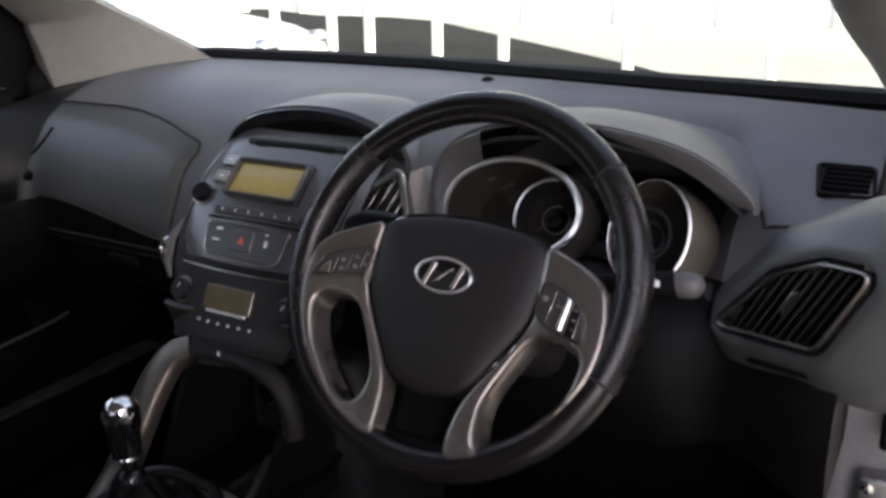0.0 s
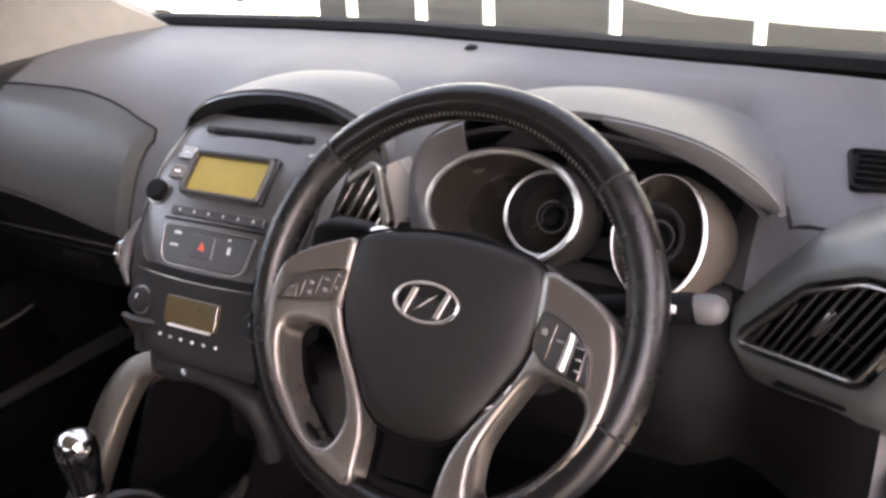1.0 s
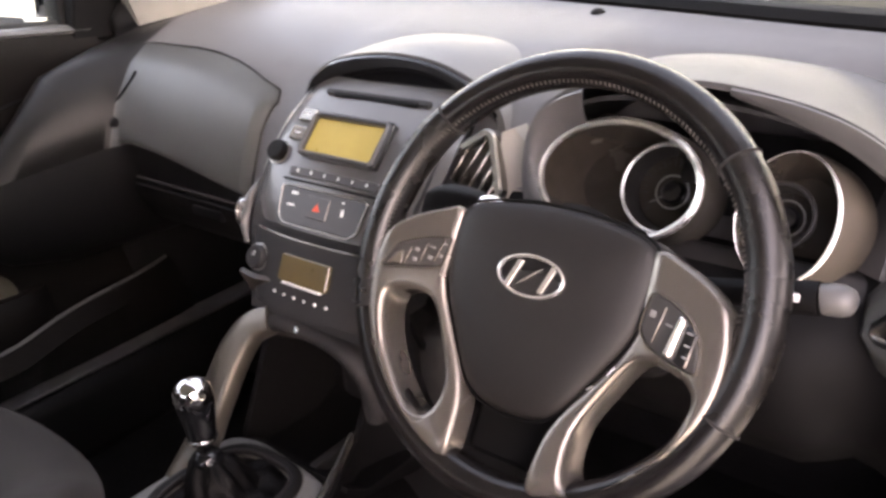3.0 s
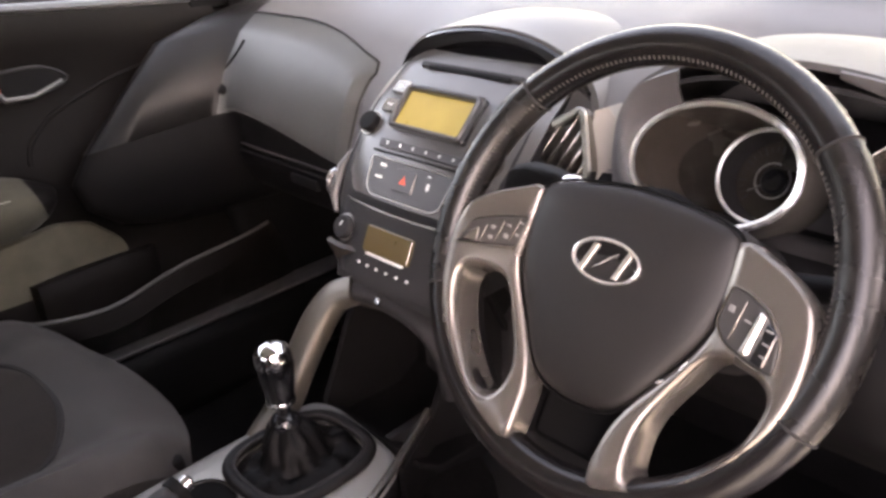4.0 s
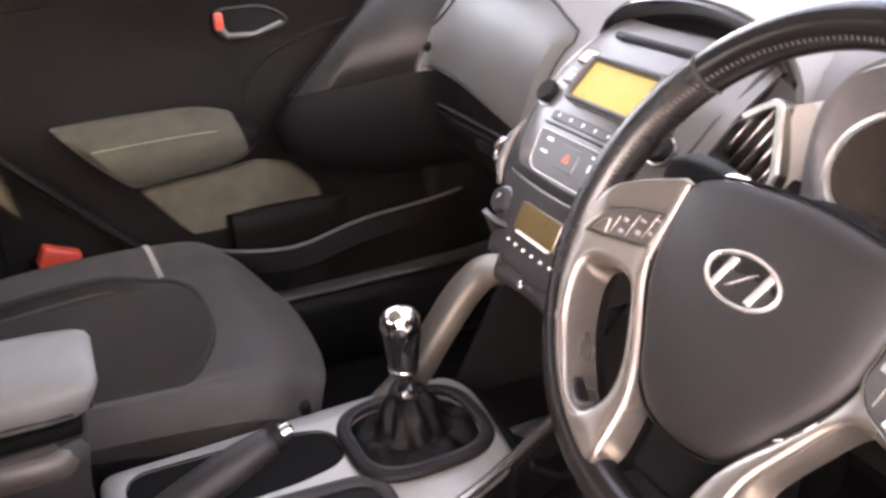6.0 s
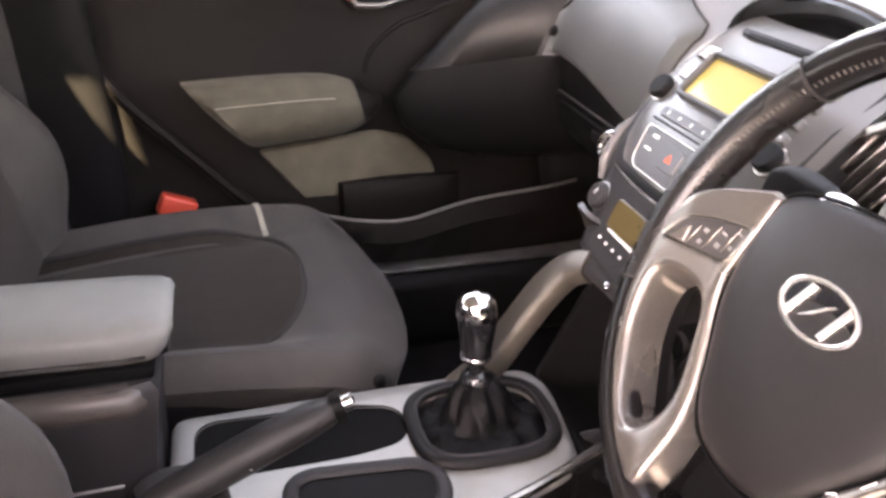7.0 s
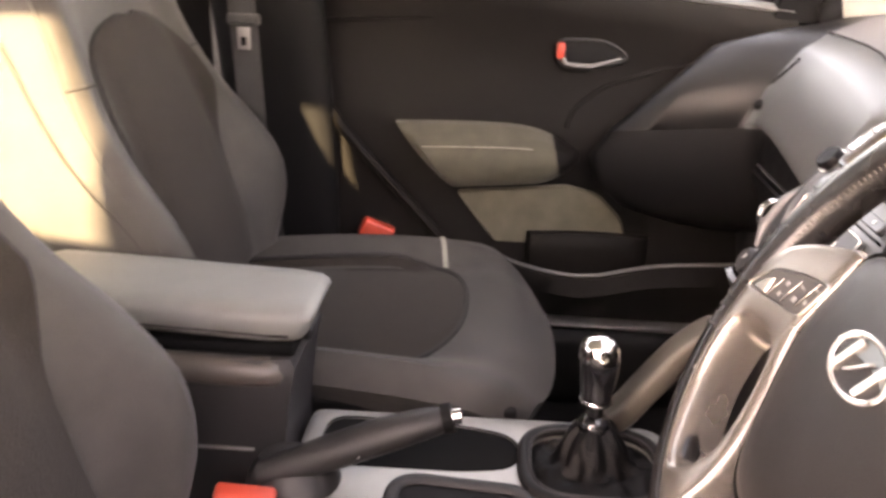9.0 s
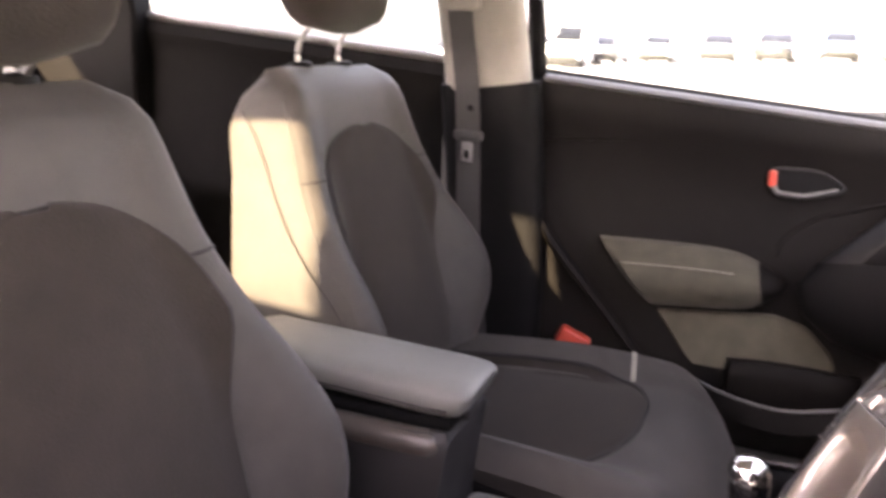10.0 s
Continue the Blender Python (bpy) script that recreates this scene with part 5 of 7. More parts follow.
def instruments():
    # lit and shaded copies of one gauge cowl, their light put into the colour
    CONE_SUNLIT = mat("sunlit_cone_grey", (0.115, 0.098, 0.078), 0.38, vary=0.08)
    CONE_SHADED = mat("shaded_cone", (0.045, 0.041, 0.037), 0.40, vary=0.08)
    # brown in the dial colour paints the warm reflection in the gauges
    DIAL = mat("dial_reflection_brown", (0.052, 0.043, 0.035), 0.25, coat=0.4, vary=0.35, scale=25)
    c = thing("instrument_cluster", "twin round gauges with bright chrome rings", "gauges", (0.40, 0.24, 0.66))
    tilt = Vector((0, -math.cos(radians(27)), math.sin(radians(27))))
    up = Vector((0, math.sin(radians(27)), math.cos(radians(27))))
    part("backing", box((0, 0, -0.085), (0.33, 0.14, 0.01), 0.004, 2, axes((0.41, 0.20, 0.73), (1, 0, 0), up)), BLACK, c)
    part("surround", box((0.0, -0.055, -0.05), (0.34, 0.05, 0.05), 0.012, 3, axes((0.405, 0.20, 0.715), (1, 0, 0), up)), DASHLOW, c)
    for cx, a, b, warm in ((0.339, 0.0810, 0.0558, 0), (0.494, 0.0410, 0.0560, 1)):
        m = axes((cx, 0.196, 0.718 if warm else 0.725), (1, 0, 0), up)
        el = lambda k, z, dx=0.0: [m @ Vector((dx + a * k * math.cos(q), b * k * math.sin(q), z)) for q in [i * math.pi / 24 for i in range(48)]]
        g = part("gauge", loft([el(1.0, 0.0), el(0.97, -0.015), el(0.86, -0.045), el(0.78, -0.060)], cap=False), DIAL, c)
        # right ring swells rightwards and its inner ring is dark, painting their uneven reflection
        wide = [0.0008 + 0.0018 * max(math.cos(i * math.pi / 24 + 0.25), 0) ** 1.5 if warm else 0.0040 for i in range(48)]
        part("chrome_ring", tube(el(1.0, 0.002), wide, 8, True, up=tilt), BRIGHT, g)
        cone = lambda kx, ky, z: [m @ Vector((a * (kx if math.cos(q) > 0 else min(kx, 1.05)) * math.cos(q), b * ky * math.sin(q), z)) for q in [i * math.pi / 24 for i in range(48)]]
        part("outer_cone", loft([cone(1.02, 1.02, 0.0), cone(1.16, 1.04, -0.005), cone(1.36, 1.08, -0.018), cone(1.50, 1.10, -0.05)] if warm else [cone(1.02, 1.02, 0.0), cone(1.05, 1.05, -0.004), cone(1.08, 1.08, -0.016), cone(1.10, 1.10, -0.05)], cap=False), CONE_SUNLIT if warm else CONE_SHADED, g, "gauge cowl with warm sunlight painted into its grey" if warm else "gauge cowl with shade painted into its colour")
        part("dial_face", loft([el(0.80, -0.0605), el(0.01, -0.0605)]), DIAL, g)
        ic = m @ Matrix.Translation((-0.013, 0.004, 0) if warm else (0.0355, 0.0028, 0))
        ir = 0.028 if warm else 0.0424
        cir = lambda r, z: [ic @ Vector((r * math.cos(q), r * math.sin(q), z)) for q in [i * math.pi / 20 for i in range(40)]]
        part("inner_ring", tube(cir(ir, -0.030), 0.0024, 8, True, up=tilt), DASHLOW if warm else BRIGHT, g)
        part("inner_cone", loft([cir(ir, -0.030), cir(ir * 0.87, -0.058)], cap=False), DASHLOW, g)
        part("hub_ring", tube(cir(0.016, -0.050), 0.0009, 6, True, up=tilt), STEEL, g)
        part("hub_cap", lathe([(0.012, -0.058), (0.012, -0.050), (0.009, -0.047), (0.001, -0.0465)], ic, 24), GLOSS, g)
        for i in range(25):
            q = radians(-40 + i * 260 / 24)
            w = 0.0016 if i % 3 == 0 else 0.0008
            part("tick", box((0, 0, 0), (0.007 if i % 3 == 0 else 0.004, w, 0.0006), 0, 1, ic @ Matrix.Translation((ir * 0.70 * math.cos(q), ir * 0.70 * math.sin(q), -0.0545)) @ pose(0, 0, 0, 0, 0, math.degrees(q))), DASHLOW, g)
        part("needle", box((0.011, 0, 0), (0.026, 0.0016, 0.0012), 0.0003, 1, ic @ Matrix.Translation((0, 0, -0.049)) @ pose(0, 0, 0, 0, 0, 215)), FASCIA, g)
    # flush dash face between the triangular vent and the first gauge
    gm = axes((0.339, 0.196, 0.725), (1, 0, 0), up)
    rim_line = [gm @ Vector((0.0835 * math.cos(q), 0.0580 * math.sin(q), -0.002)) for q in [radians(122 + i * 138 / 30) for i in range(31)]]
    top_line = smooth([(x, 0.1925, z) for x, z in ((0.304, 0.808), (0.282, 0.799), (0.262, 0.785), (0.248, 0.764), (0.242, 0.735), (0.241, 0.700), (0.250, 0.660), (0.318, 0.655))], 6)
    keep = [top_line[round(i * (len(top_line) - 1) / 30)] for i in range(31)]
    part("cluster_flank", sheet([[a.lerp(b, f) + Vector((0, -0.004 * math.sin(math.pi * f), 0)) for a, b in zip(rim_line, keep)] for f in (0, 0.06, 0.2, 0.4, 0.6, 0.8, 1)], 0.004), DASH, c, "grey dash face beside the gauge")
    part("centre_display", slab(rounded([(-0.02, -0.03), (0.02, -0.03), (0.02, 0.03), (-0.02, 0.03)], 0.004), axes((0.405, 0.25, 0.745), (1, 0, 0), up), 0, 0.006), GLOSS, c)


# ---- steering wheel ----
WT = radians(30)
WM = axes((0.3690, 0.0065 + 0.0105, 0.7115 - 0.0060), (1, 0, 0), (0, math.sin(WT), math.cos(WT)))


def ring_by_angle(poly, c, n):
    """Sample a closed outline at even angles round c."""
    pts = [Vector((*p[:2], 0)) for p in poly]
    out = []
    for i in range(n):
        q = 2 * math.pi * i / n
        d = Vector((math.cos(q), math.sin(q), 0))
        best = None
        for a, b in zip(pts, pts[1:] + pts[:1]):
            e, w = b - a, a - c
            den = d.x * e.y - d.y * e.x
            if abs(den) < 1e-9:
                continue
            t = (w.x * e.y - w.y * e.x) / den
            s = (w.x * d.y - w.y * d.x) / den
            if t > 0 and -1e-6 <= s <= 1 + 1e-6 and (best is None or t > best):
                best = t
        out.append(c + d * (best or 0.001))
    return out


def steering_wheel():
    PODGREY = mat("pod_grey_metal", (0.055, 0.051, 0.048), 0.38, metal=0.3, vary=0.08)
    SPOKE = mat("satin_bronze_grey", (0.25, 0.225, 0.20), 0.27, metal=0.8, vary=0.03, scale=15)
    w = thing("steering_wheel", "black leather steering wheel with silver spokes and bright emblem", "steering wheel", WM.translation)
    R, r = 0.1668, 0.0150
    arc = lambda a0, a1, n, rr=R, z=0.0: [WM @ Vector((rr * math.sin(q), rr * math.cos(q), z)) for q in [radians(a0 + (a1 - a0) * i / n) for i in range(n + 1)]]
    nz = WM.to_3x3() @ Vector((0, 0, 1))
    def rim(a0, a1, n, rad, m, label=""):
        pts = arc(a0, a1, n)
        return part("rim", tube(pts, rad, 16, flat=1.12, up=nz), m, w, label)
    smoothl = mat("smooth_black_leather", (0.009, 0.008, 0.008), 0.2, spec=0.5, vary=0.2, bump=0.12, bscale=1300)
    rim(-48, 48, 40, 0.0150, smoothl, "smooth black leather rim top")
    rim(48, 112, 24, 0.0152, LEATHER, "grained leather grip")
    rim(-112, -48, 24, 0.0152, LEATHER, "grained leather grip")
    rim(112, 248, 48, 0.0149, smoothl)
    for a in (-48, 48, 112, -112):
        q = radians(a)
        c = WM @ Vector((R * math.sin(q), R * math.cos(q), 0))
        t = WM.to_3x3() @ Vector((math.cos(q), -math.sin(q), 0))
        rd = WM.to_3x3() @ Vector((math.sin(q), math.cos(q), 0))
        part("seam", tube([c + rd * 0.0153 * math.cos(k) + nz * 0.0170 * math.sin(k) for k in [i * math.pi / 10 for i in range(20)]], 0.0011, 6, True, up=t), SEAM, w)
    # stitching on the inside of the rim
    st = []
    for i in range(150):
        a = -110 + i * 220 / 149
        q = radians(a)
        rd, t = Vector((math.sin(q), math.cos(q), 0)), Vector((math.cos(q), -math.sin(q), 0))
        p = rd * (R - 0.0128) + Vector((0, 0, 0.0100))
        st.append(box((0, 0, 0), (0.0007, 0.0030, 0.0009), 0, 1, WM @ axes(p, t + rd * 0.35, z=(-rd * 0.7 + Vector((0, 0, 0.7))).normalized())))
    part("stitching", join(*st), THREAD, w, "pale thread stitching")
    # airbag cover: a wide shield with a crisp upper corner
    half = [(0.0, 0.057), (0.045, 0.0535), (0.074, 0.047), (0.086, 0.037), (0.0895, 0.014), (0.0865, -0.012), (0.079, -0.035), (0.061, -0.066), (0.045, -0.091), (0.027, -0.104), (0.0, -0.108)]
    out = smooth([(x, y, 0) for x, y in half] + [(-x, y, 0) for x, y in half[-2:0:-1]], 5, True)
    c = Vector((0, -0.015, 0))
    rings = []
    for k, z in ((1.0, -0.045), (1.0, -0.004), (0.99, 0.001), (0.965, 0.0040), (0.90, 0.0066), (0.75, 0.0094), (0.5, 0.0116), (0.25, 0.0124), (0.02, 0.0126)):
        rings.append([WM @ (c + (p - c) * k + Vector((0, 0, z))) for p in out])
    hub = part("airbag_cover", loft(rings), AIRBAG, w, "soft black airbag cover")
    part("cover_gap", tube([WM @ (c + (p - c) * 1.012 + Vector((0, 0, 0.001))) for p in out], 0.0013, 6, True, up=nz), WELL, hub)
    em = WM @ Matrix.Translation((-0.004, -0.001, 0.0112))
    oval = lambda a, b, z=0.002: [em @ Vector((a * math.cos(q), b * math.sin(q), z)) for q in [i * math.pi / 20 for i in range(40)]]
    e = part("emblem", tube(oval(0.0285, 0.0155), 0.0017, 8, True, up=nz), BRIGHT, hub, "chrome oval emblem ring")
    part("emblem_plate", loft([oval(0.0280, 0.0150, -0.0005), oval(0.0280, 0.0150, 0.0012)]), GLOSS, e)
    bar = [(-0.0100, -0.0075), (-0.0035, -0.0045), (0.0100, 0.0075), (0.0035, 0.0045)]
    part("emblem_bar", slab(bar, em, 0.0, 0.0034, 0.0006), BRIGHT, e, "plain slanted chrome shape")
    for s in (-1, 1):
        wing = [(-0.0205, -0.0085), (-0.0165, -0.0115), (-0.0085, 0.0105), (-0.0135, 0.0112)]
        part("emblem_bar", slab([(-s * x, -s * y) for x, y in wing], em, 0.0, 0.0034, 0.0006), BRIGHT, e)
    # spokes: a satin plate each side, flat round its opening, with its own switch panel
    PADS = {1: [(0.0885, -0.016), (0.0915, 0.011), (0.106, 0.008), (0.124, -0.001), (0.1355, -0.016), (0.1385, -0.037), (0.120, -0.034), (0.098, -0.027)],
            -1: [(0.147, -0.024), (0.135, -0.002), (0.112, 0.0075), (0.0865, 0.0135), (0.0905, -0.013), (0.118, -0.0185)]}
    for s in (-1, 1):
        outer = [(0.084, 0.041), (0.104, 0.036), (0.130, 0.024), (0.148, 0.008), (0.1545, -0.022), (0.151, -0.057), (0.136, -0.090), (0.111, -0.119), (0.080, -0.141), (0.054, -0.153), (0.037, -0.154), (0.037, -0.120), (0.045, -0.095), (0.062, -0.066), (0.081, -0.034), (0.088, -0.008), (0.0905, 0.016)]
        HOLES = {-1: [(0.092, -0.0415), (0.114, -0.036), (0.131, -0.041), (0.1345, -0.056), (0.124, -0.085), (0.103, -0.112), (0.083, -0.130), (0.067, -0.130), (0.0585, -0.116), (0.060, -0.096), (0.075, -0.068)],
                 1: [(0.092, -0.0400), (0.116, -0.0395), (0.1325, -0.046), (0.1370, -0.060), (0.128, -0.088), (0.107, -0.117), (0.081, -0.141), (0.066, -0.140), (0.0605, -0.122), (0.0615, -0.098), (0.074, -0.069)]}
        o = [(s * x, y, 0) for x, y in outer][::s]
        h = [(s * x, y, 0) for x, y in HOLES[s]][::s]
        c = Vector((s * 0.100, -0.082, 0))
        A = ring_by_angle(smooth(o, 4, True), c, 96)
        B = ring_by_angle(smooth(h, 5, True), c, 96)
        rise = lambda q: 0.013 * min(max((q.length - 0.080) / 0.065, 0), 1)
        step = lambda p, q, d: p.lerp(q, min(d / max((q - p).length, 1e-6), 0.42))
        over = [c + (q - c) * 0.955 for q in B]
        seq = []
        for ring, z in ((A, -0.022), (A, -0.0010), ([step(p, q, 0.0012) for p, q in zip(A, B)], 0.0016), ([step(p, q, 0.0035) for p, q in zip(A, B)], 0.0028), ([step(p, q, 0.007) for p, q in zip(A, B)], 0.0034),
                        ([step(q, p, 0.0065) for p, q in zip(A, B)], 0.0036), ([step(q, p, 0.0034) for p, q in zip(A, B)], 0.0028), ([step(q, p, 0.0012) for p, q in zip(A, B)], 0.0008), (B, -0.0022), (over, -0.0130), (over, -0.0300)):
            seq.append([WM @ (q + Vector((0, 0, z + rise(q)))) for q in ring])
        sp = part("spoke", loft(seq, cap=False), SPOKE, w, "satin bronze-grey spoke plate", 55)
        pp = rounded([(s * x, y) for x, y in PADS[s]][::s], 0.005)
        PM = WM @ Matrix.Translation((s * 0.114, 0, 0.0078)) @ pose(0, 0, 0, 0, s * -11, 0) @ Matrix.Translation((-s * 0.114, 0, 0))
        edge = [Vector((*p[:2], 0)) for p in pp]
        sw = part("switch_pod", slab(pp, PM, -0.002, 0.0052, 0.0012), PODGREY, sp, "dark grey switch panel")
        part("pod_edge", tube([PM @ (p + Vector((0, 0, 0.0046))) for p in grow(edge, 0.0008)], 0.0009, 6, True, up=nz), SILVER, sw, "thin silver edge")
        flat = lambda x, y, a: PM @ Matrix.Translation((s * x, y, 0)) @ pose(0, 0, 0, 0, 0, a)
        if s > 0:
            part("divider", box((0, 0, 0.0054), (0.0011, 0.027, 0.0016), 0.0003, 1, flat(0.1035, -0.0105, -10)), SILVER, sw)
            part("rocker", slab(rounded([(-0.0035, -0.0150), (0.0035, -0.0150), (0.0040, 0.0130), (-0.0010, 0.0150)], 0.002), flat(0.1175, -0.0150, -8), 0.004, 0.0098, 0.0016), BRIGHT, sw, "bright silver rocker")
            part("button", slab(rounded([(-0.0055, -0.0140), (0.0050, -0.0150), (0.0045, 0.0090), (-0.0050, 0.0130)], 0.002), flat(0.1283, -0.0190, -8), 0.004, 0.0074, 0.001), GLOSS, sw, "black button")
            marks = ((0.0965, -0.0040, 0.0048, 0.0048), (0.1110, -0.0090, 0.0060, 0.0016), (0.1290, -0.0105, 0.0055, 0.0014), (0.1290, -0.0190, 0.0050, 0.0013), (0.1295, -0.0270, 0.0050, 0.0014))
        else:
            for x, y, ln in ((0.1225, -0.0105, 0.016), (0.1085, -0.0050, 0.019), (0.0950, 0.0005, 0.021)):
                part("divider", box((0, 0, 0.0054), (0.0011, ln, 0.0016), 0.0003, 1, flat(x, y, -12)), SILVER, sw)
            part("button", slab(rounded([(-0.0085, -0.0075), (0.0065, -0.0055), (0.0050, 0.0075), (-0.0020, 0.0030)], 0.002), flat(0.1325, -0.0135, 0), 0.004, 0.0068, 0.001), SPOKE, sw, "silver end button")
            marks = ((0.1155, -0.0035, 0.0040, 0.0030), (0.1155, -0.0120, 0.0038, 0.0030), (0.1020, 0.0015, 0.0050, 0.0014), (0.1020, -0.0075, 0.0042, 0.0034), (0.0915, 0.0065, 0.0040, 0.0014), (0.0925, -0.0040, 0.0030, 0.0026))
        for x, y, bw, bh in marks:
            part("mark", box((0, 0, 0.0056 if s < 0 or x < 0.12 else 0.0077), (bw, bh, 0.0007), 0.0002, 1, flat(x, y, -8)), GREYMARK, sw)
        if s > 0:
            for x, y, a, bw in ((0.0745, -0.0520, 62, 0.0085), (0.0620, -0.0680, 38, 0.0060), (0.0510, -0.0900, 40, 0.0110)):
                part("mark", box((0, 0, 0), (bw, 0.0009, 0.0008), 0.0002, 1, WM @ Matrix.Translation((x, y, 0.0048)) @ pose(0, 0, 0, 0, 0, a)), MARK, sp)
        # black skirt behind the plate
        part("spoke_back", loft([[WM @ (a.lerp(b, 0.15) + Vector((0, 0, z))) for a, b in zip(A, B)] for z in (-0.030, -0.016)] + [[WM @ (a.lerp(b, 0.8) + Vector((0, 0, -0.016))) for a, b in zip(A, B)], [WM @ (a.lerp(b, 0.8) + Vector((0, 0, -0.030))) for a, b in zip(A, B)]], cap=False), BLACK, sp)
    # added black sheet painting the dark see-through gap between the lower spoke legs
    fil = rounded([(-0.036, -0.085), (0.036, -0.085), (0.038, -0.149), (-0.038, -0.149)], 0.008)
    part("dark_gap_sheet", slab(fil, WM, -0.034, -0.018, 0.004), WELL, w)
    part("boss", lathe([(0.055, -0.075), (0.060, -0.05), (0.065, -0.03), (0.05, -0.02)], WM, 32), BLACK, w)


def column():
    c = thing("steering_column", "dark steering column shroud with two control stalks", "steering column", (0.3715, 0.12, 0.62))
    sh = []
    for z, a, b in ((-0.055, 0.055, 0.045), (-0.07, 0.062, 0.052), (-0.12, 0.066, 0.058), (-0.20, 0.068, 0.062)):
        sh.append([WM @ Vector((a * math.copysign(abs(math.cos(q)) ** 0.7, math.cos(q)), -0.005 + b * math.copysign(abs(math.sin(q)) ** 0.7, math.sin(q)), z)) for q in [k * math.pi / 14 for k in range(28)]])
    part("shroud", loft(sh), DASHLOW, c)
    for s in (-1, 1):
        if s > 0:
            p = [(0.43, 0.075, 0.69), (0.50, 0.076, 0.703), (0.535, 0.076, 0.709), (0.555, 0.077, 0.712)]
            tip = [(0.556, 0.077, 0.712), (0.560, 0.0775, 0.713), (0.570, 0.078, 0.7138), (0.576, 0.078, 0.714), (0.579, 0.078, 0.714)]
        else:
            p = [(0.345, 0.080, 0.708), (0.30, 0.083, 0.718), (0.268, 0.085, 0.7215), (0.257, 0.0855, 0.722)]
            tip = [(0.259, 0.0855, 0.722), (0.245, 0.087, 0.722), (0.218, 0.090, 0.7205), (0.196, 0.093, 0.718)]
        stalk = part("stalk", tube(p, [0.010, 0.010, 0.0125, 0.0125] if s > 0 else [0.009, 0.0095, 0.0105, 0.0105], 14), BLACK if s > 0 else FASCIA, c)
        if s > 0:
            part("stalk_knob", tube(tip, [0.0105, 0.0115, 0.0114, 0.0090, 0.004], 16), DASHSHEEN, stalk)
        else:
            # flat wedge of a knob with a pale end line and a bright collar
            secs = ((0.262, 0.0085, 0.0095), (0.256, 0.0095, 0.0125), (0.236, 0.0095, 0.0165), (0.214, 0.0090, 0.0185), (0.198, 0.0080, 0.0150), (0.193, 0.0060, 0.0110))
            knob = [[Vector((x + 0.35 * dz, 0.0855 + (0.259 - x) * 0.11 + dy, 0.722 - (0.262 - x) * 0.16 + dz)) for dy, dz, _ in rounded([(-a, -b), (a, -b), (a, b), (-a, b)], min(a, b) * 0.55)] for x, a, b in secs]
            kn = part("stalk_knob", loft([[q for q in r] for r in knob]), BLACK, stalk)
            part("end_line", tube([knob[3][0] + Vector((0, -0.0004, 0)), knob[4][0] + Vector((0, -0.0004, 0))], 0.0009, 6), STEEL, kn)
            part("collar", tube([(0.283, 0.084, 0.7195), (0.279, 0.0842, 0.7205), (0.270, 0.085, 0.7212), (0.264, 0.0852, 0.7218)], [0.0105, 0.0128, 0.0128, 0.0108], 16), BRIGHT, stalk, "bright silver collar")
        part("stalk_band", tube([Vector(p[2]).lerp(Vector(p[1]), 0.3), Vector(p[2]).lerp(Vector(p[1]), 0.22)], 0.0140 if s > 0 else 0.0112, 14), MARK, stalk)
        part("mark", box((0.541 if s > 0 else 0.275, 0.0625, 0.716 if s > 0 else 0.720), (0.008, 0.002, 0.006), 0.0005, 1), MARK, stalk)


# ---- centre console ----
CZ = 0.372


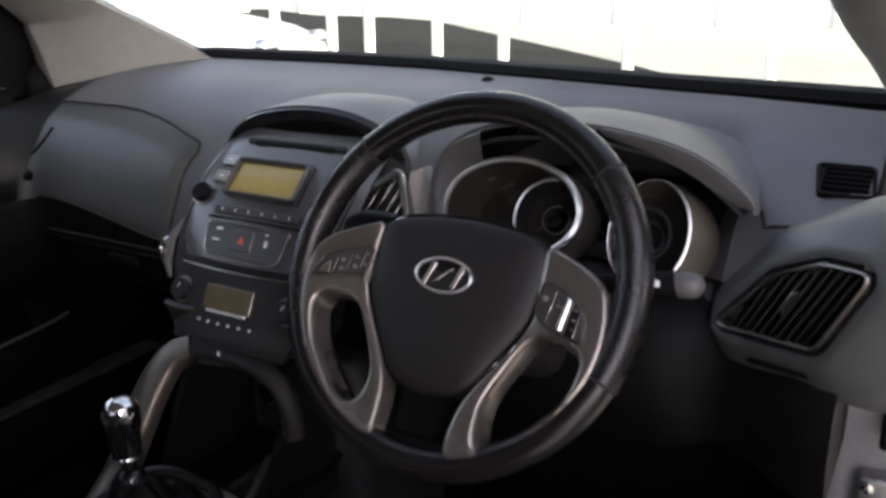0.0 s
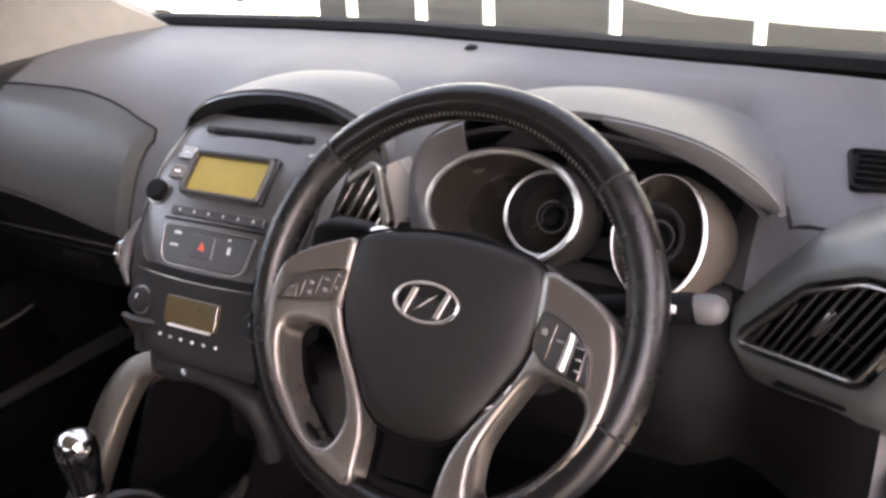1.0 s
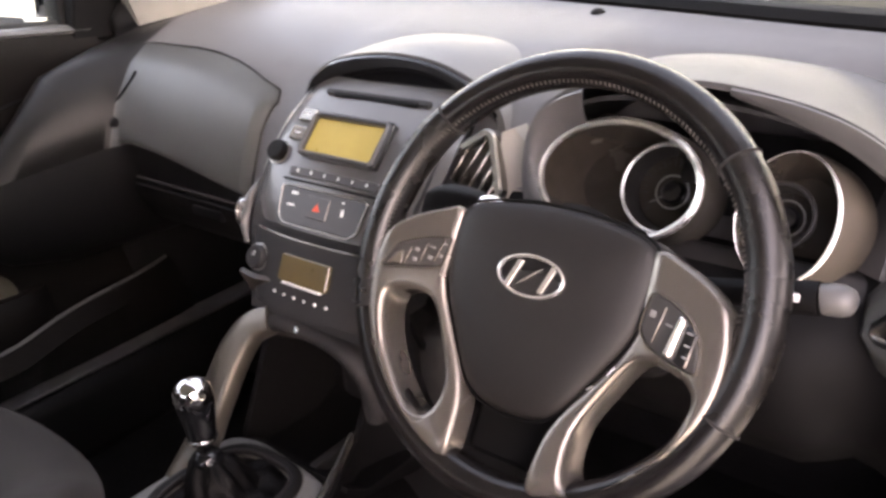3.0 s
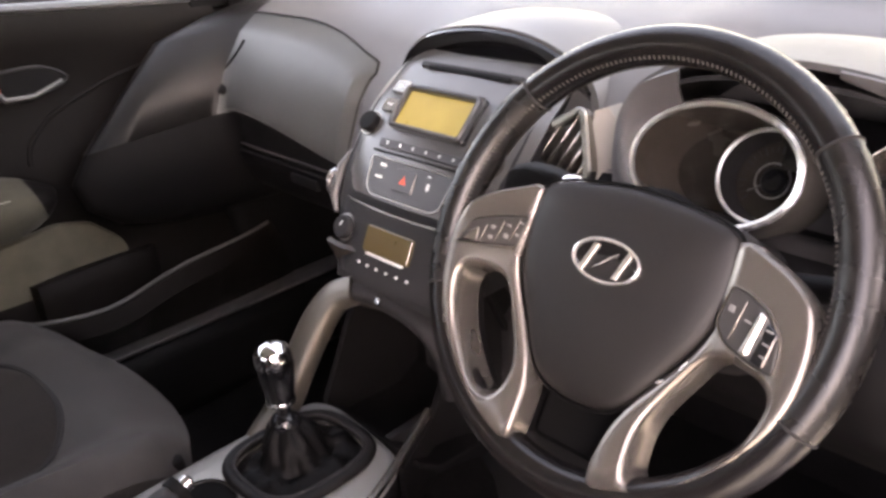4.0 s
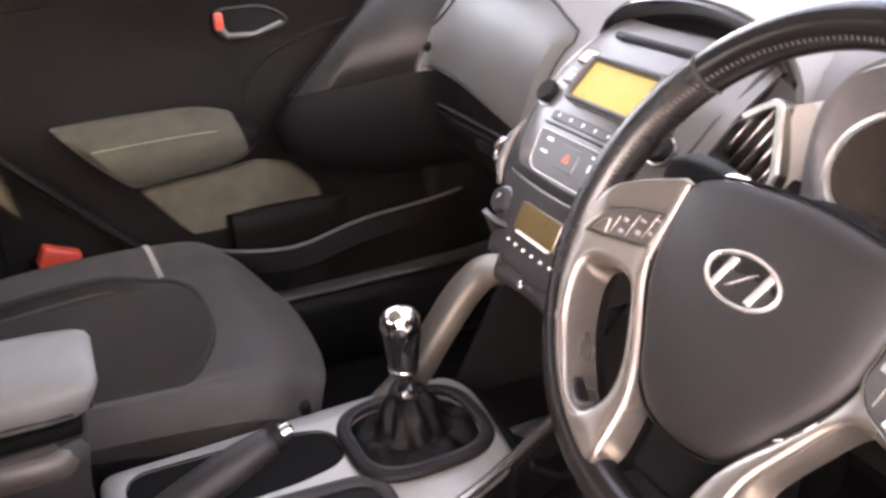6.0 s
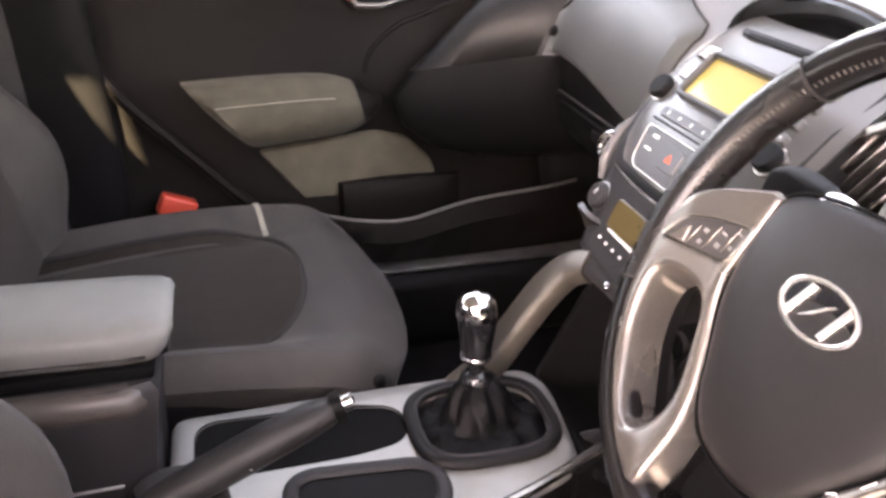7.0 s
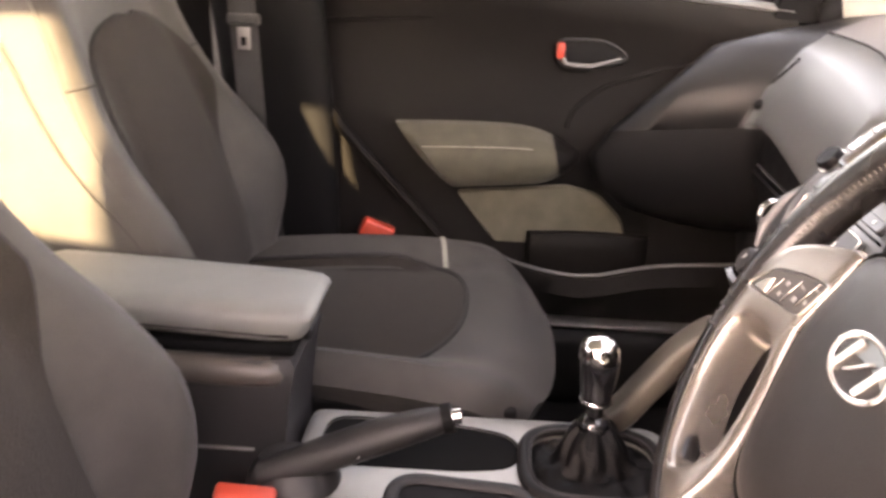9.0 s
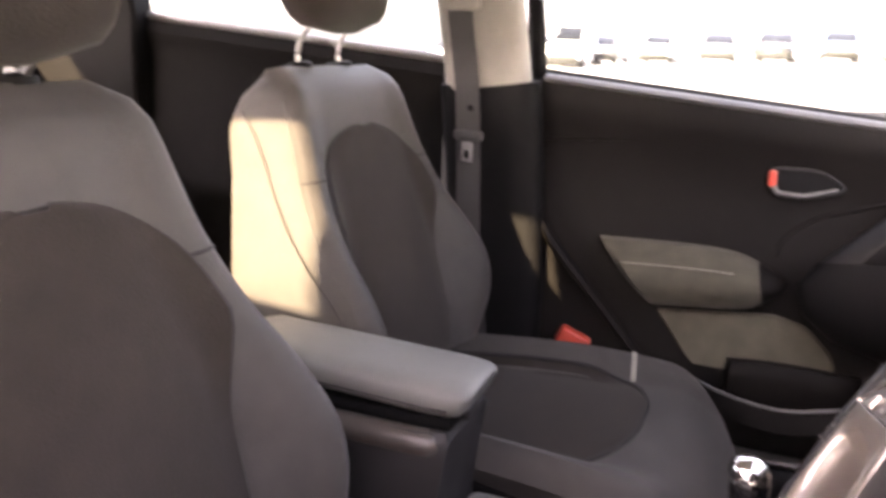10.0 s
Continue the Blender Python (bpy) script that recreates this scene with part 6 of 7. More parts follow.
def console():
    c = thing("centre_console", "satin grey centre console with dark storage bin", "console", (0, -0.15, 0.08))
    # top plate with gear, handbrake and cup openings laid out on it
    outline = rounded([(-0.088, -0.385), (0.132, -0.385), (0.132, -0.11), (0.112, -0.045), (0.092, 0.004), (0.070, 0.020), (0.03, 0.026), (-0.05, 0.034), (-0.090, 0.018), (-0.094, -0.10)], 0.02)
    m = axes((0, 0, CZ), (1, 0, 0), (0, 1, 0))
    slot = rounded([(-0.072, -0.36), (0.022, -0.36), (0.020, -0.20), (0.008, -0.142), (-0.05, -0.142), (-0.066, -0.20)], 0.03, 6)
    cup = rounded([(0.042, -0.266), (0.112, -0.266), (0.108, -0.132), (0.052, -0.132)], 0.025, 6)
    sq6 = lambda v: math.copysign(abs(v) ** 0.62, v)
    gear = [Vector((0.060 * sq6(math.cos(q)), -0.064 + 0.068 * sq6(math.sin(q)), 0)) for q in [i * math.pi / 20 for i in range(40)]]
    part("body", loft([[m @ (p + Vector((0, 0, z))) for p in r] for r, z in ((outline, -0.22), (outline, -0.0118), (grow(outline, -0.006), -0.0118), (grow(outline, -0.006), -0.22))], cap=False), BLACK, c)
    top = part("top_plate", loft([[m @ (p + Vector((0, 0, z))) for p in r] for r, z in ((outline, -0.0118), (outline, -0.006), (grow(outline, -0.003), -0.001), (grow(outline, -0.010), 0.0015))]), CONSOLE, c, "satin grey console top")
    carve(top, [loft([[m @ (Vector((*p[:2], 0)) + Vector((0, 0, z))) for p in q] for z in (-0.03, 0.02)]) for q in (slot, cup, gear)])
    well = [Vector((*p[:2], 0)) for p in slot]
    part("brake_well", loft([[m @ (p + Vector((0, 0, z))) for p in grow(well, g)] for g, z in ((0.0015, -0.0015), (0.0005, -0.05), (-0.01, -0.06), (-0.03, -0.06))]), WELL, c, "deep black handbrake slot")
    part("slot_edge", tube([m @ (p + Vector((0, 0, 0.001))) for p in grow(well, 0.0005)], 0.0009, 6, True), WELL, c)
    # rails rising to the dashboard and the bar that joins them
    for pts in ([(-0.078, -0.070, CZ - 0.010), (-0.078, -0.030, CZ + 0.022), (-0.077, 0.0, CZ + 0.066), (-0.072, 0.030, CZ + 0.112), (-0.060, 0.053, CZ + 0.142), (-0.035, 0.066, CZ + 0.156)],):
        rows = []
        line = smooth(pts, 6)
        k = len(line)
        for i, p in enumerate(line):
            t = (line[min(i + 1, k - 1)] - line[max(i - 1, 0)]).normalized()
            w = Vector((1, 0, 0)) - t * t.x
            w.normalize()
            n = w.cross(t)
            f = i / (k - 1)
            a, b = 0.016 + 0.006 * math.sin(math.pi * f), 0.016 - 0.003 * f
            rows.append([p + w * a * math.copysign(abs(math.cos(q)) ** 0.55, math.cos(q)) + n * b * math.copysign(abs(math.sin(q)) ** 0.55, math.sin(q)) for q in [j * math.pi / 10 for j in range(20)]])
        part("rail", loft(rows), RAIL, c, "satin metal grab rail")
    cb = part("cross_bar", tube(smooth([(-0.050, 0.062, CZ + 0.148), (-0.030, 0.070, CZ + 0.154), (0.0, 0.076, CZ + 0.153), (0.04, 0.080, CZ + 0.148), (0.078, 0.080, CZ + 0.136), (0.098, 0.082, CZ + 0.110), (0.102, 0.086, CZ + 0.060)], 6), 0.0150, 12, flat=0.85), DASHLOW, c, "charcoal bracket under the climate panel")
    part("screw", lathe([(0.0045, 0), (0.0045, 0.003), (0.0025, 0.0042), (0.0005, 0.0043)], axes((0.012, 0.062, CZ + 0.158), (1, 0, 0), (0, 0.45, 0.9)), 14), CHROME, cb)
    # warm satin trim down the passenger's flank of the stack
    line = smooth([(-0.080, 0.070, 0.584), (-0.081, 0.082, 0.555), (-0.080, 0.088, 0.530), (-0.074, 0.084, 0.500)], 5)
    part("flank_trim", sheet([[p + Vector((0.060 * k, 0.010 * k - 0.006 * math.sin(math.pi * k), -0.004 * k)) for k in (0, 0.12, 0.3, 0.5, 0.75, 1)] for p in line], 0.006), mat("dark_bronze_plastic", (0.035, 0.029, 0.024), 0.3, vary=0.08), c, "dark bronze flank panel")
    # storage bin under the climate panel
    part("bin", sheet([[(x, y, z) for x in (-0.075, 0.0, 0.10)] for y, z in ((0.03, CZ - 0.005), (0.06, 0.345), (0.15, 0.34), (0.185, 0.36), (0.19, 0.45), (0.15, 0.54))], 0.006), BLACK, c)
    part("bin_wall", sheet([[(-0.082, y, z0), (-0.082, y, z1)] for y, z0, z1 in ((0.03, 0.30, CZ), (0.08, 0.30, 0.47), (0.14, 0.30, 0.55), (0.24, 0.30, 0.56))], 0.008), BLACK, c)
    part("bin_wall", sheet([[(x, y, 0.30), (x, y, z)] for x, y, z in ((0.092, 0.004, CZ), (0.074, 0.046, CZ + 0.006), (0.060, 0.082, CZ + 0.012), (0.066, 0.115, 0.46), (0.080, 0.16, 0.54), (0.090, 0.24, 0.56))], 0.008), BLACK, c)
    part("bin_divider", box((0.03, 0.10, 0.352), (0.012, 0.12, 0.02), 0.004), DASHLOW, c)
    for x in (-0.02, 0.055):
        so = part("power_socket", lathe([(0.016, 0), (0.016, 0.008), (0.012, 0.010), (0.011, 0.004), (0.001, 0.004)], axes((x, 0.178, 0.42), (1, 0, 0), (0, 0.1, 1)), 20), BLACK, c)
        part("socket_ring", lathe([(0.0175, 0), (0.0175, 0.006), (0.0162, 0.0065), (0.0162, 0)], axes((x, 0.178, 0.42), (1, 0, 0), (0, 0.1, 1)), 20), STEEL, so)
    # silver lip of the driver's side pocket
    part("side_lip", tube(smooth([(0.126, -0.085, CZ + 0.002), (0.110, -0.040, CZ + 0.004), (0.092, 0.004, CZ + 0.006), (0.072, 0.050, CZ + 0.010), (0.058, 0.085, CZ + 0.016)], 5), 0.0055, 8), SILVER, c)
    # cup tray with a bright rim
    cw = [Vector((*p[:2], 0)) for p in cup]
    cr = part("cup_tray", loft([[m @ (p + Vector((0, 0, z))) for p in grow(cw, g)] for g, z in ((0.0015, 0.001), (0.0, -0.045), (-0.008, -0.055), (-0.03, -0.056))]), BLACK, c, "dark cup holder well")
    part("cup_rim", tube([m @ (p + Vector((0, 0, -0.010))) for p in grow(cw, -0.003)], 0.0035, 8, True), SILVER, cr, "silver cup holder rim")
    part("cup_lip", tube([m @ (p + Vector((0, 0, 0.0020))) for p in grow(cw, 0.006)], 0.0078, 10, True, flat=0.55), DASHLOW, cr, "dark cup holder surround")
    part("cup_step", box((0.08, -0.20, CZ - 0.045), (0.055, 0.008, 0.02), 0.003), DASHLOW, cr)
    part("front_cover", box((0.03, 0.30, 0.30), (0.20, 0.24, 0.40), 0.03, 3), DASHLOW, c)


def gear_lever():
    GAITER = mat("gaiter_leather", (0.0028, 0.0025, 0.0025), 0.52, spec=0.12, bump=0.6, bscale=300, vary=0.3)
    SURROUND = mat("gaiter_surround", (0.0085, 0.0078, 0.0078), 0.5, spec=0.16)
    g = thing("gear_lever", "gear lever with chrome topped knob and black gaiter", "gear lever", (-0.012, -0.063, CZ))
    c = Vector((0.0, -0.063, CZ))
    oval = lambda a, b, z, dx=0.0, dy=0.0, ruf=0.0: [c + Vector((dx + a * math.copysign(abs(math.cos(q)) ** 0.62, math.cos(q)) * (1 + ruf * math.sin(7 * q + z * 300)), dy + b * math.copysign(abs(math.sin(q)) ** 0.62, math.sin(q)) * (1 + ruf * math.cos(5 * q + z * 200)), z)) for q in [i * math.pi / 28 for i in range(56)]]
    part("gaiter_ring", tube(oval(0.0655, 0.0735, 0.006), 0.0078, 10, True, flat=0.8), SURROUND, g, "dark oval gaiter surround")
    part("surround_lip", tube(oval(0.0595, 0.0675, 0.0105), 0.0018, 6, True), DASHLOW, g)
    def folds(a, b, z, dx, deep, seed):
        ring = []
        for i in range(84):
            q = i * math.pi / 42
            w = 0.5 * math.sin(5 * q + seed) + 0.35 * math.sin(9 * q - 1.7 * seed) + 0.25 * math.sin(14 * q + 2.6 * seed)
            ring.append(c + Vector((dx + a * math.cos(q) * (1 + 0.6 * deep * w), b * math.sin(q) * (1 + 0.6 * deep * w), z + 0.05 * deep * w)))
        return ring
    gl = [(0.072, 0.080, -0.004, 0, 0.0, 0), (0.058, 0.069, 0.001, 0, 0.02, 0.2), (0.049, 0.062, 0.007, -0.001, 0.08, 0.5), (0.041, 0.056, 0.009, -0.003, 0.11, 0.9), (0.037, 0.047, 0.008, -0.005, 0.10, 1.4), (0.034, 0.040, 0.013, -0.007, 0.09, 2.0), (0.032, 0.036, 0.021, -0.010, 0.08, 2.4), (0.030, 0.033, 0.029, -0.012, 0.08, 2.7), (0.026, 0.028, 0.037, -0.015, 0.07, 3.0), (0.020, 0.021, 0.044, -0.017, 0.06, 3.2), (0.014, 0.014, 0.048, -0.018, 0.03, 3.3), (0.011, 0.011, 0.052, -0.018, 0.0, 3.3)]
    part("gaiter", loft([folds(*r) for r in gl]), GAITER, g, "wrinkled black leather gaiter")
    s = Vector((-0.018, -0.064, 0))
    at = lambda z: Matrix.Translation(s + Vector((0.002 * (z - 0.4) / 0.1, -0.003 * (z - 0.4) / 0.1, z)))
    part("collar", lathe([(0.012, 0), (0.0172, 0.003), (0.0188, 0.009), (0.0178, 0.016), (0.0130, 0.022), (0.0085, 0.025), (0.0085, 0.042)], at(0.406), 24), GLOSS, g)
    part("collar_ring", lathe([(0.0186, 0), (0.0192, 0.0015), (0.0180, 0.0035)], at(0.4075), 24), STEEL, g)
    k = part("knob", lathe([(0.012, 0), (0.0158, 0.003), (0.0166, 0.012), (0.0186, 0.028), (0.0203, 0.043), (0.0207, 0.053), (0.0190, 0.061)], at(0.446), 32), GLOSS, g, "gloss black knob")
    part("knob_ring", lathe([(0.0160, 0), (0.0171, 0.0015), (0.0171, 0.0045), (0.0162, 0.006)], at(0.4465), 28), CHROME, k)
    part("knob_cap", lathe([(0.0207, 0), (0.0212, 0.004), (0.0205, 0.012), (0.0178, 0.019), (0.0120, 0.0235), (0.004, 0.025), (0.0005, 0.0252)], at(0.499), 32), CHROME, k, "polished chrome cap")
    for x, y in ((-0.005, 0), (0.005, 0), (0, 0)):
        part("gate_mark", box((0, 0, 0), (0.0012, 0.012, 0.0008), 0.0002, 1, at(0.5243) @ Matrix.Translation((x, y, -0.0006 - abs(x) * 0.16))), BLACK, k)
    part("gate_mark", box((0, 0, 0), (0.011, 0.0012, 0.0008), 0.0002, 1, at(0.5242)), BLACK, k)


def handbrake():
    GRIP = mat("grained_black_grip", (0.016, 0.0145, 0.014), 0.46, spec=0.4, bump=0.3, bscale=1100, vary=0.12)
    h = thing("handbrake", "black handbrake lever with silver release button", "handbrake", (0.06, -0.38, 0.37))
    pts = smooth([(0.066, -0.405, 0.385), (0.058, -0.36, 0.402), (0.048, -0.30, 0.424), (0.040, -0.25, 0.440), (0.035, -0.222, 0.447)], 5)
    k = len(pts)
    part("grip", tube(pts, [0.021 - 0.006 * abs(2 * i / (k - 1) - 0.9) ** 2 for i in range(k)], 16, flat=0.85), GRIP, h)
    part("gaiter", loft([[Vector((0.05 + a * math.cos(q), -0.375 + b * math.sin(q), z)) for q in [i * math.pi / 12 for i in range(24)]] for a, b, z in ((0.05, 0.05, 0.37), (0.04, 0.045, 0.385), (0.026, 0.035, 0.40))]), GRIP, h)
    part("end_ring", tube([(0.0352, -0.224, 0.4468), (0.0340, -0.214, 0.4495)], 0.0155, 16), BLACK, h)
    b = part("button", tube([(0.0343, -0.216, 0.4490), (0.0330, -0.2055, 0.4515)], 0.0085, 14), CHROME, h, "silver push button")
    part("button_slot", box((0.0325, -0.2035, 0.4525), (0.008, 0.002, 0.004), 0.0005, 1), BLACK, b)
    part("warning_bar", box((0.068, -0.31, 0.418), (0.003, 0.014, 0.003), 0.0008, 1), MARK, h)


def armrest():
    a = thing("centre_armrest", "padded pale grey centre armrest on its dark storage box", "armrest", (-0.045, -0.5, 0.08))
    rows = []
    for y, e in ((-0.360, 0.70), (-0.364, 0.86), (-0.373, 0.95), (-0.40, 1.0), (-0.50, 1.0), (-0.60, 1.0), (-0.665, 0.98), (-0.68, 0.85)):
        rows.append([(-0.047 + 0.063 * e * math.copysign(abs(math.cos(q)) ** 0.5, math.cos(q)), y, 0.524 + 0.010 * (y + 0.36) / -0.3 + 0.023 * e * math.copysign(abs(math.sin(q)) ** 0.7, math.sin(q))) for q in [i * math.pi / 16 for i in range(32)]])
    rows = [[(x, y - 0.016 * max((0.534 - z) / 0.033, 0) * max(1 + (y + 0.36) / 0.12, 0), z) for x, y, z in r] for r in rows]
    lid = part("lid", loft(rows), ARMTOP, a, "pale grey armrest lid")
    part("lid_seam", tube([(0.0145, y, 0.517 + 0.010 * (y + 0.36) / -0.3) for y in (-0.385, -0.45, -0.55, -0.65)], 0.0016, 6), SEAM, lid)
    part("lid_gap", box((-0.045, -0.525, 0.500), (0.116, 0.29, 0.014), 0.004), WELL, a)
    rows = []
    for z, y0, hw in ((0.10, -0.40, 0.075), (0.30, -0.395, 0.078), (0.40, -0.39, 0.080), (0.46, -0.382, 0.080), (0.485, -0.378, 0.078), (0.494, -0.384, 0.072)):
        rows.append([(-0.045 + hw * sx, y, z) for sx, y in ((-1, -0.68), (-1, y0 - 0.03), (-0.85, y0), (0.85, y0), (1, y0 - 0.03), (1, -0.68))])
    part("box", loft(rows), DASHLOW, a)
    part("box_band", tube(smooth([(0.004, -0.392, 0.478), (0.016, -0.400, 0.478), (0.021, -0.43, 0.4785), (0.021, -0.55, 0.480), (0.021, -0.66, 0.4815)], 4), [0.011 + 0.0055 * min(i / 5, 1) for i in range(17)], 14), BRONZE, a, "warm satin side band")
    part("latch", box((-0.045, -0.374, 0.503), (0.05, 0.012, 0.014), 0.004), DASHLOW, a)
    part("lower_seam", tube([(0.036, -0.42, 0.395), (0.037, -0.50, 0.395), (0.037, -0.60, 0.395)], 0.0018, 6), STEEL, a)


# ---- seats ----
class Seat:
    """Front seat: surfaces of its back and cushion as functions, then its parts."""

    def __init__(self, cx, dy, cz=0.40, wide=0.0, lift=0.128):
        self.cx, self.dy, self.cz, self.wide, self.lift = cx, dy, cz, wide, lift
        self.up = Vector((0, -0.235, 0.972)).normalized()
        self.fw = Vector((0, 0.972, 0.235)).normalized()
        self.o = Vector((cx, -0.632 + dy, 0.375))

    def half(self, s):
        k = [(0.0, 0.205), (0.12, 0.232), (0.3, 0.243), (0.45, 0.232), (0.6, 0.205), (0.75, 0.182), (0.88, 0.171), (0.95, 0.163), (1.0, 0.138)]
        for a, b in zip(k, k[1:]):
            if s <= b[0]:
                t = (s - a[0]) / (b[0] - a[0])
                t = t * t * (3 - 2 * t) if a[0] > 0.87 else t
                return a[1] + (b[1] - a[1]) * t + self.wide * min(max((s - 0.3) / 0.3, 0), 1)
        return k[-1][1] + self.wide

    def bolster(self, s):
        return 0.070 * math.exp(-((s - 0.26) / 0.27) ** 2) + 0.012 * math.exp(-((s - 0.72) / 0.2) ** 2)

    def back(self, u, s, out=0.0):
        """Front of the backrest: u across from -1 to 1, s up from 0 to 1."""
        h = self.half(s)
        a = min(max((abs(u) - 0.56) / 0.32, 0), 1)
        d = self.bolster(s) * a * a * (3 - 2 * a)
        d -= 0.020 * max((abs(u) - 0.88) / 0.12, 0) ** 2.4
        d -= 0.026 * min(max((s - 0.15) / 0.55, 0), 1)
        d += 0.012 * math.sin(math.pi * min(s * 1.3, 1)) * (1 - min(abs(u) * 1.6, 1) ** 2)
        top = max((s - 0.90) / 0.10, 0)
        d -= 0.035 * top ** 2
        return self.o + Vector((h * u, 0, 0)) + self.up * (0.51 * s) + self.fw * (0.062 + d + out)

    def cush(self, u, v, out=0.0):
        """Top of the cushion: u across, v forward from 0 to 1."""
        e = min(max((v - 0.80) / 0.20, 0), 1)
        h = (0.205 + 0.045 * math.sin(min(v * 1.1, 1) * math.pi * 0.5)) * (1 - 0.10 * e ** 2)
        a = min(max((abs(u) - 0.60) / 0.27, 0), 1)
        f = min(max((v - 0.56) / 0.26, 0), 1)
        sink = 0.020 * (1 - f * f * (3 - 2 * f))
        z = (0.030 * (1 - 0.55 * v) + sink) * a * a * (3 - 2 * a) - sink - 0.034 * max((abs(u) - 0.86) / 0.14, 0) ** 2
        z += 0.018 * math.sin(v * math.pi * 0.9) - 0.052 * e ** 2.2 + 0.008 * math.sin(math.pi * v) * (1 - min(abs(u) * 1.5, 1) ** 2)
        y = -0.60 + 0.52 * v - 0.055 * abs(u) ** 2.6 * v ** 2
        return Vector((self.cx + h * u, y + self.dy, self.cz - 0.030 + z + out))

    def skin(self, f, us, vs, back, depth, low=None):
        rings = []
        for v in vs:
            fr = [f(u, v) for u in us]
            bk = [back(p, u, v) for p, u in zip(fr, us)][::-1]
            rings.append(fr + bk)
        return loft(rings)

    def patch(self, f, uf, vs, out, n=16):
        """A raised field that follows the surface; uf(v) gives its half width."""
        rows = [[f(uf(v) * (2 * i / n - 1), v, out * min(1, 3 * (1 - abs(2 * i / n - 1)) + 0.15)) for i in range(n + 1)] for v in vs]
        return sheet(rows, 0.006)

    def build(self, label, group):
        t = thing("car_seat", label, "car seat", (self.cx, -0.35 + self.dy, 0.08), group)
        us = [-1, -0.97, -0.93, -0.88, -0.8, -0.7, -0.6, -0.5, -0.35, -0.15, 0, 0.15, 0.35, 0.5, 0.6, 0.7, 0.8, 0.88, 0.93, 0.97, 1]
        ss = [i / 24 for i in range(25)]
        thick = lambda s: 0.146 - 0.034 * s
        bk = part("backrest", self.skin(self.back, us, ss, lambda p, u, s: self.o + Vector((self.half(s) * u * 0.97, 0, 0)) + self.up * (0.51 * s - 0.01) - self.fw * (thick(s) * (1 - 0.10 * abs(u) ** 8) - 0.045 * max((s - 0.85) / 0.15, 0) ** 2 - 0.025), 0.1), TRIM, t, "grey cloth backrest")
        top = 0.80
        uf = lambda s: 0.56 + 0.22 * min(max((s - 0.25) / 0.3, 0), 1) ** 2 if s < 0.55 else 0.78 * max(1 - ((s - 0.55) / (top - 0.55)) ** 3.0, 0.0002) ** (1 / 2.4)
        vs = [0.02 + (top - 0.021) * (1 - (1 - i / 26) ** 1.7) for i in range(27)]
        part("backrest_insert", self.patch(self.back, uf, vs, 0.004), CLOTH, bk, "dark cloth centre insert")
        edge = [self.back(-uf(s), s, 0.001) for s in vs[:-1]] + [self.back(uf(s), s, 0.001) for s in vs[-2::-1]]
        part("insert_seam", tube(edge, 0.0046, 6, up=self.fw), SEAM, bk)
        for s in (-1, 1):
            part("bolster_seam", tube([self.back(s * u, 0.665 + 0.02 * (u - 0.5), 0.0005) for u in (0.74, 0.8, 0.86, 0.9, 0.94, 0.97, 0.99, 1.0)], 0.0018, 6, up=self.fw), SEAM, bk)
            side = []
            for q in [i / 14 for i in range(15)]:
                sv = 0.90 - 0.72 * q
                p = self.back(s, sv)
                side.append(p - self.fw * (0.070 - 0.055 * q ** 0.7) + Vector((s * 0.0015, 0, 0)))
            part("side_seam", tube(side, 0.0009, 6, up=(1, 0, 0)), SEAM, bk)
            part("corner_piping", tube([self.back(s * 0.985, 0.04 + 0.86 * q / 20, -0.006) for q in range(21)], 0.0035, 8, up=(1, 0, 0)), TRIM, bk)
        # cushion
        vs2 = [i / 22 for i in range(23)]
        cu = part("cushion", self.skin(self.cush, us, vs2, lambda p, u, v: Vector((self.cx + (p.x - self.cx) * 0.95, p.y - 0.03 * max((v - 0.75) / 0.25, 0), self.cz - 0.060 - 0.075 * max((v - 0.8) / 0.2, 0) ** 1.5)), 0.1), TRIM, t, "grey cloth seat cushion")
        end = 0.74
        cf = lambda v: 0.72 if v < 0.45 else 0.72 * max(1 - ((v - 0.45) / (end - 0.45)) ** 3, 0.0002) ** (1 / 2.4)
        vs3 = [0.03 + (end - 0.031) * (1 - (1 - i / 26) ** 1.7) for i in range(27)]
        part("cushion_insert", self.patch(self.cush, cf, vs3, 0.004), CLOTH, cu, "dark cloth centre insert")
        ed = [self.cush(-cf(v), v, 0.001) for v in vs3] + [self.cush(cf(v), v, 0.001) for v in vs3[::-1]]
        part("insert_seam", tube(ed, 0.0046, 6), SEAM, cu)
        for s in (-1, 1):
            part("side_valance", box((self.cx + s * 0.222, -0.36 + self.dy, self.cz - 0.108), (0.018, 0.44, 0.125), 0.008, 3), BLACK, t)
            part("seat_rail", box((self.cx + s * 0.18, -0.36 + self.dy, 0.11), (0.035, 0.5, 0.04), 0.006), STEEL, t)
        part("seat_base", box((self.cx, -0.36 + self.dy, 0.20), (0.40, 0.42, 0.15), 0.03, 3), BLACK, t)
        # head restraint on two posts
        topc = self.o + self.up * 0.51 - self.fw * 0.012
        for s in (-1, 1):
            b = topc + Vector((s * 0.062, 0, -0.012))
            part("post", tube(smooth([b, b + self.up * 0.030 + self.fw * 0.002, b + self.up * (self.lift - 0.075) + self.fw * 0.014, b + self.up * (self.lift - 0.055) + self.fw * 0.034, b + self.up * self.lift + self.fw * 0.050], 4), 0.0040, 12), STEEL, t)
            part("post_guide", lathe([(0.022, 0), (0.022, 0.007), (0.016, 0.011), (0.008, 0.011)], axes(b + self.up * 0.009, (1, 0, 0), z=self.up), 20), BLACK, t)
        rows = []
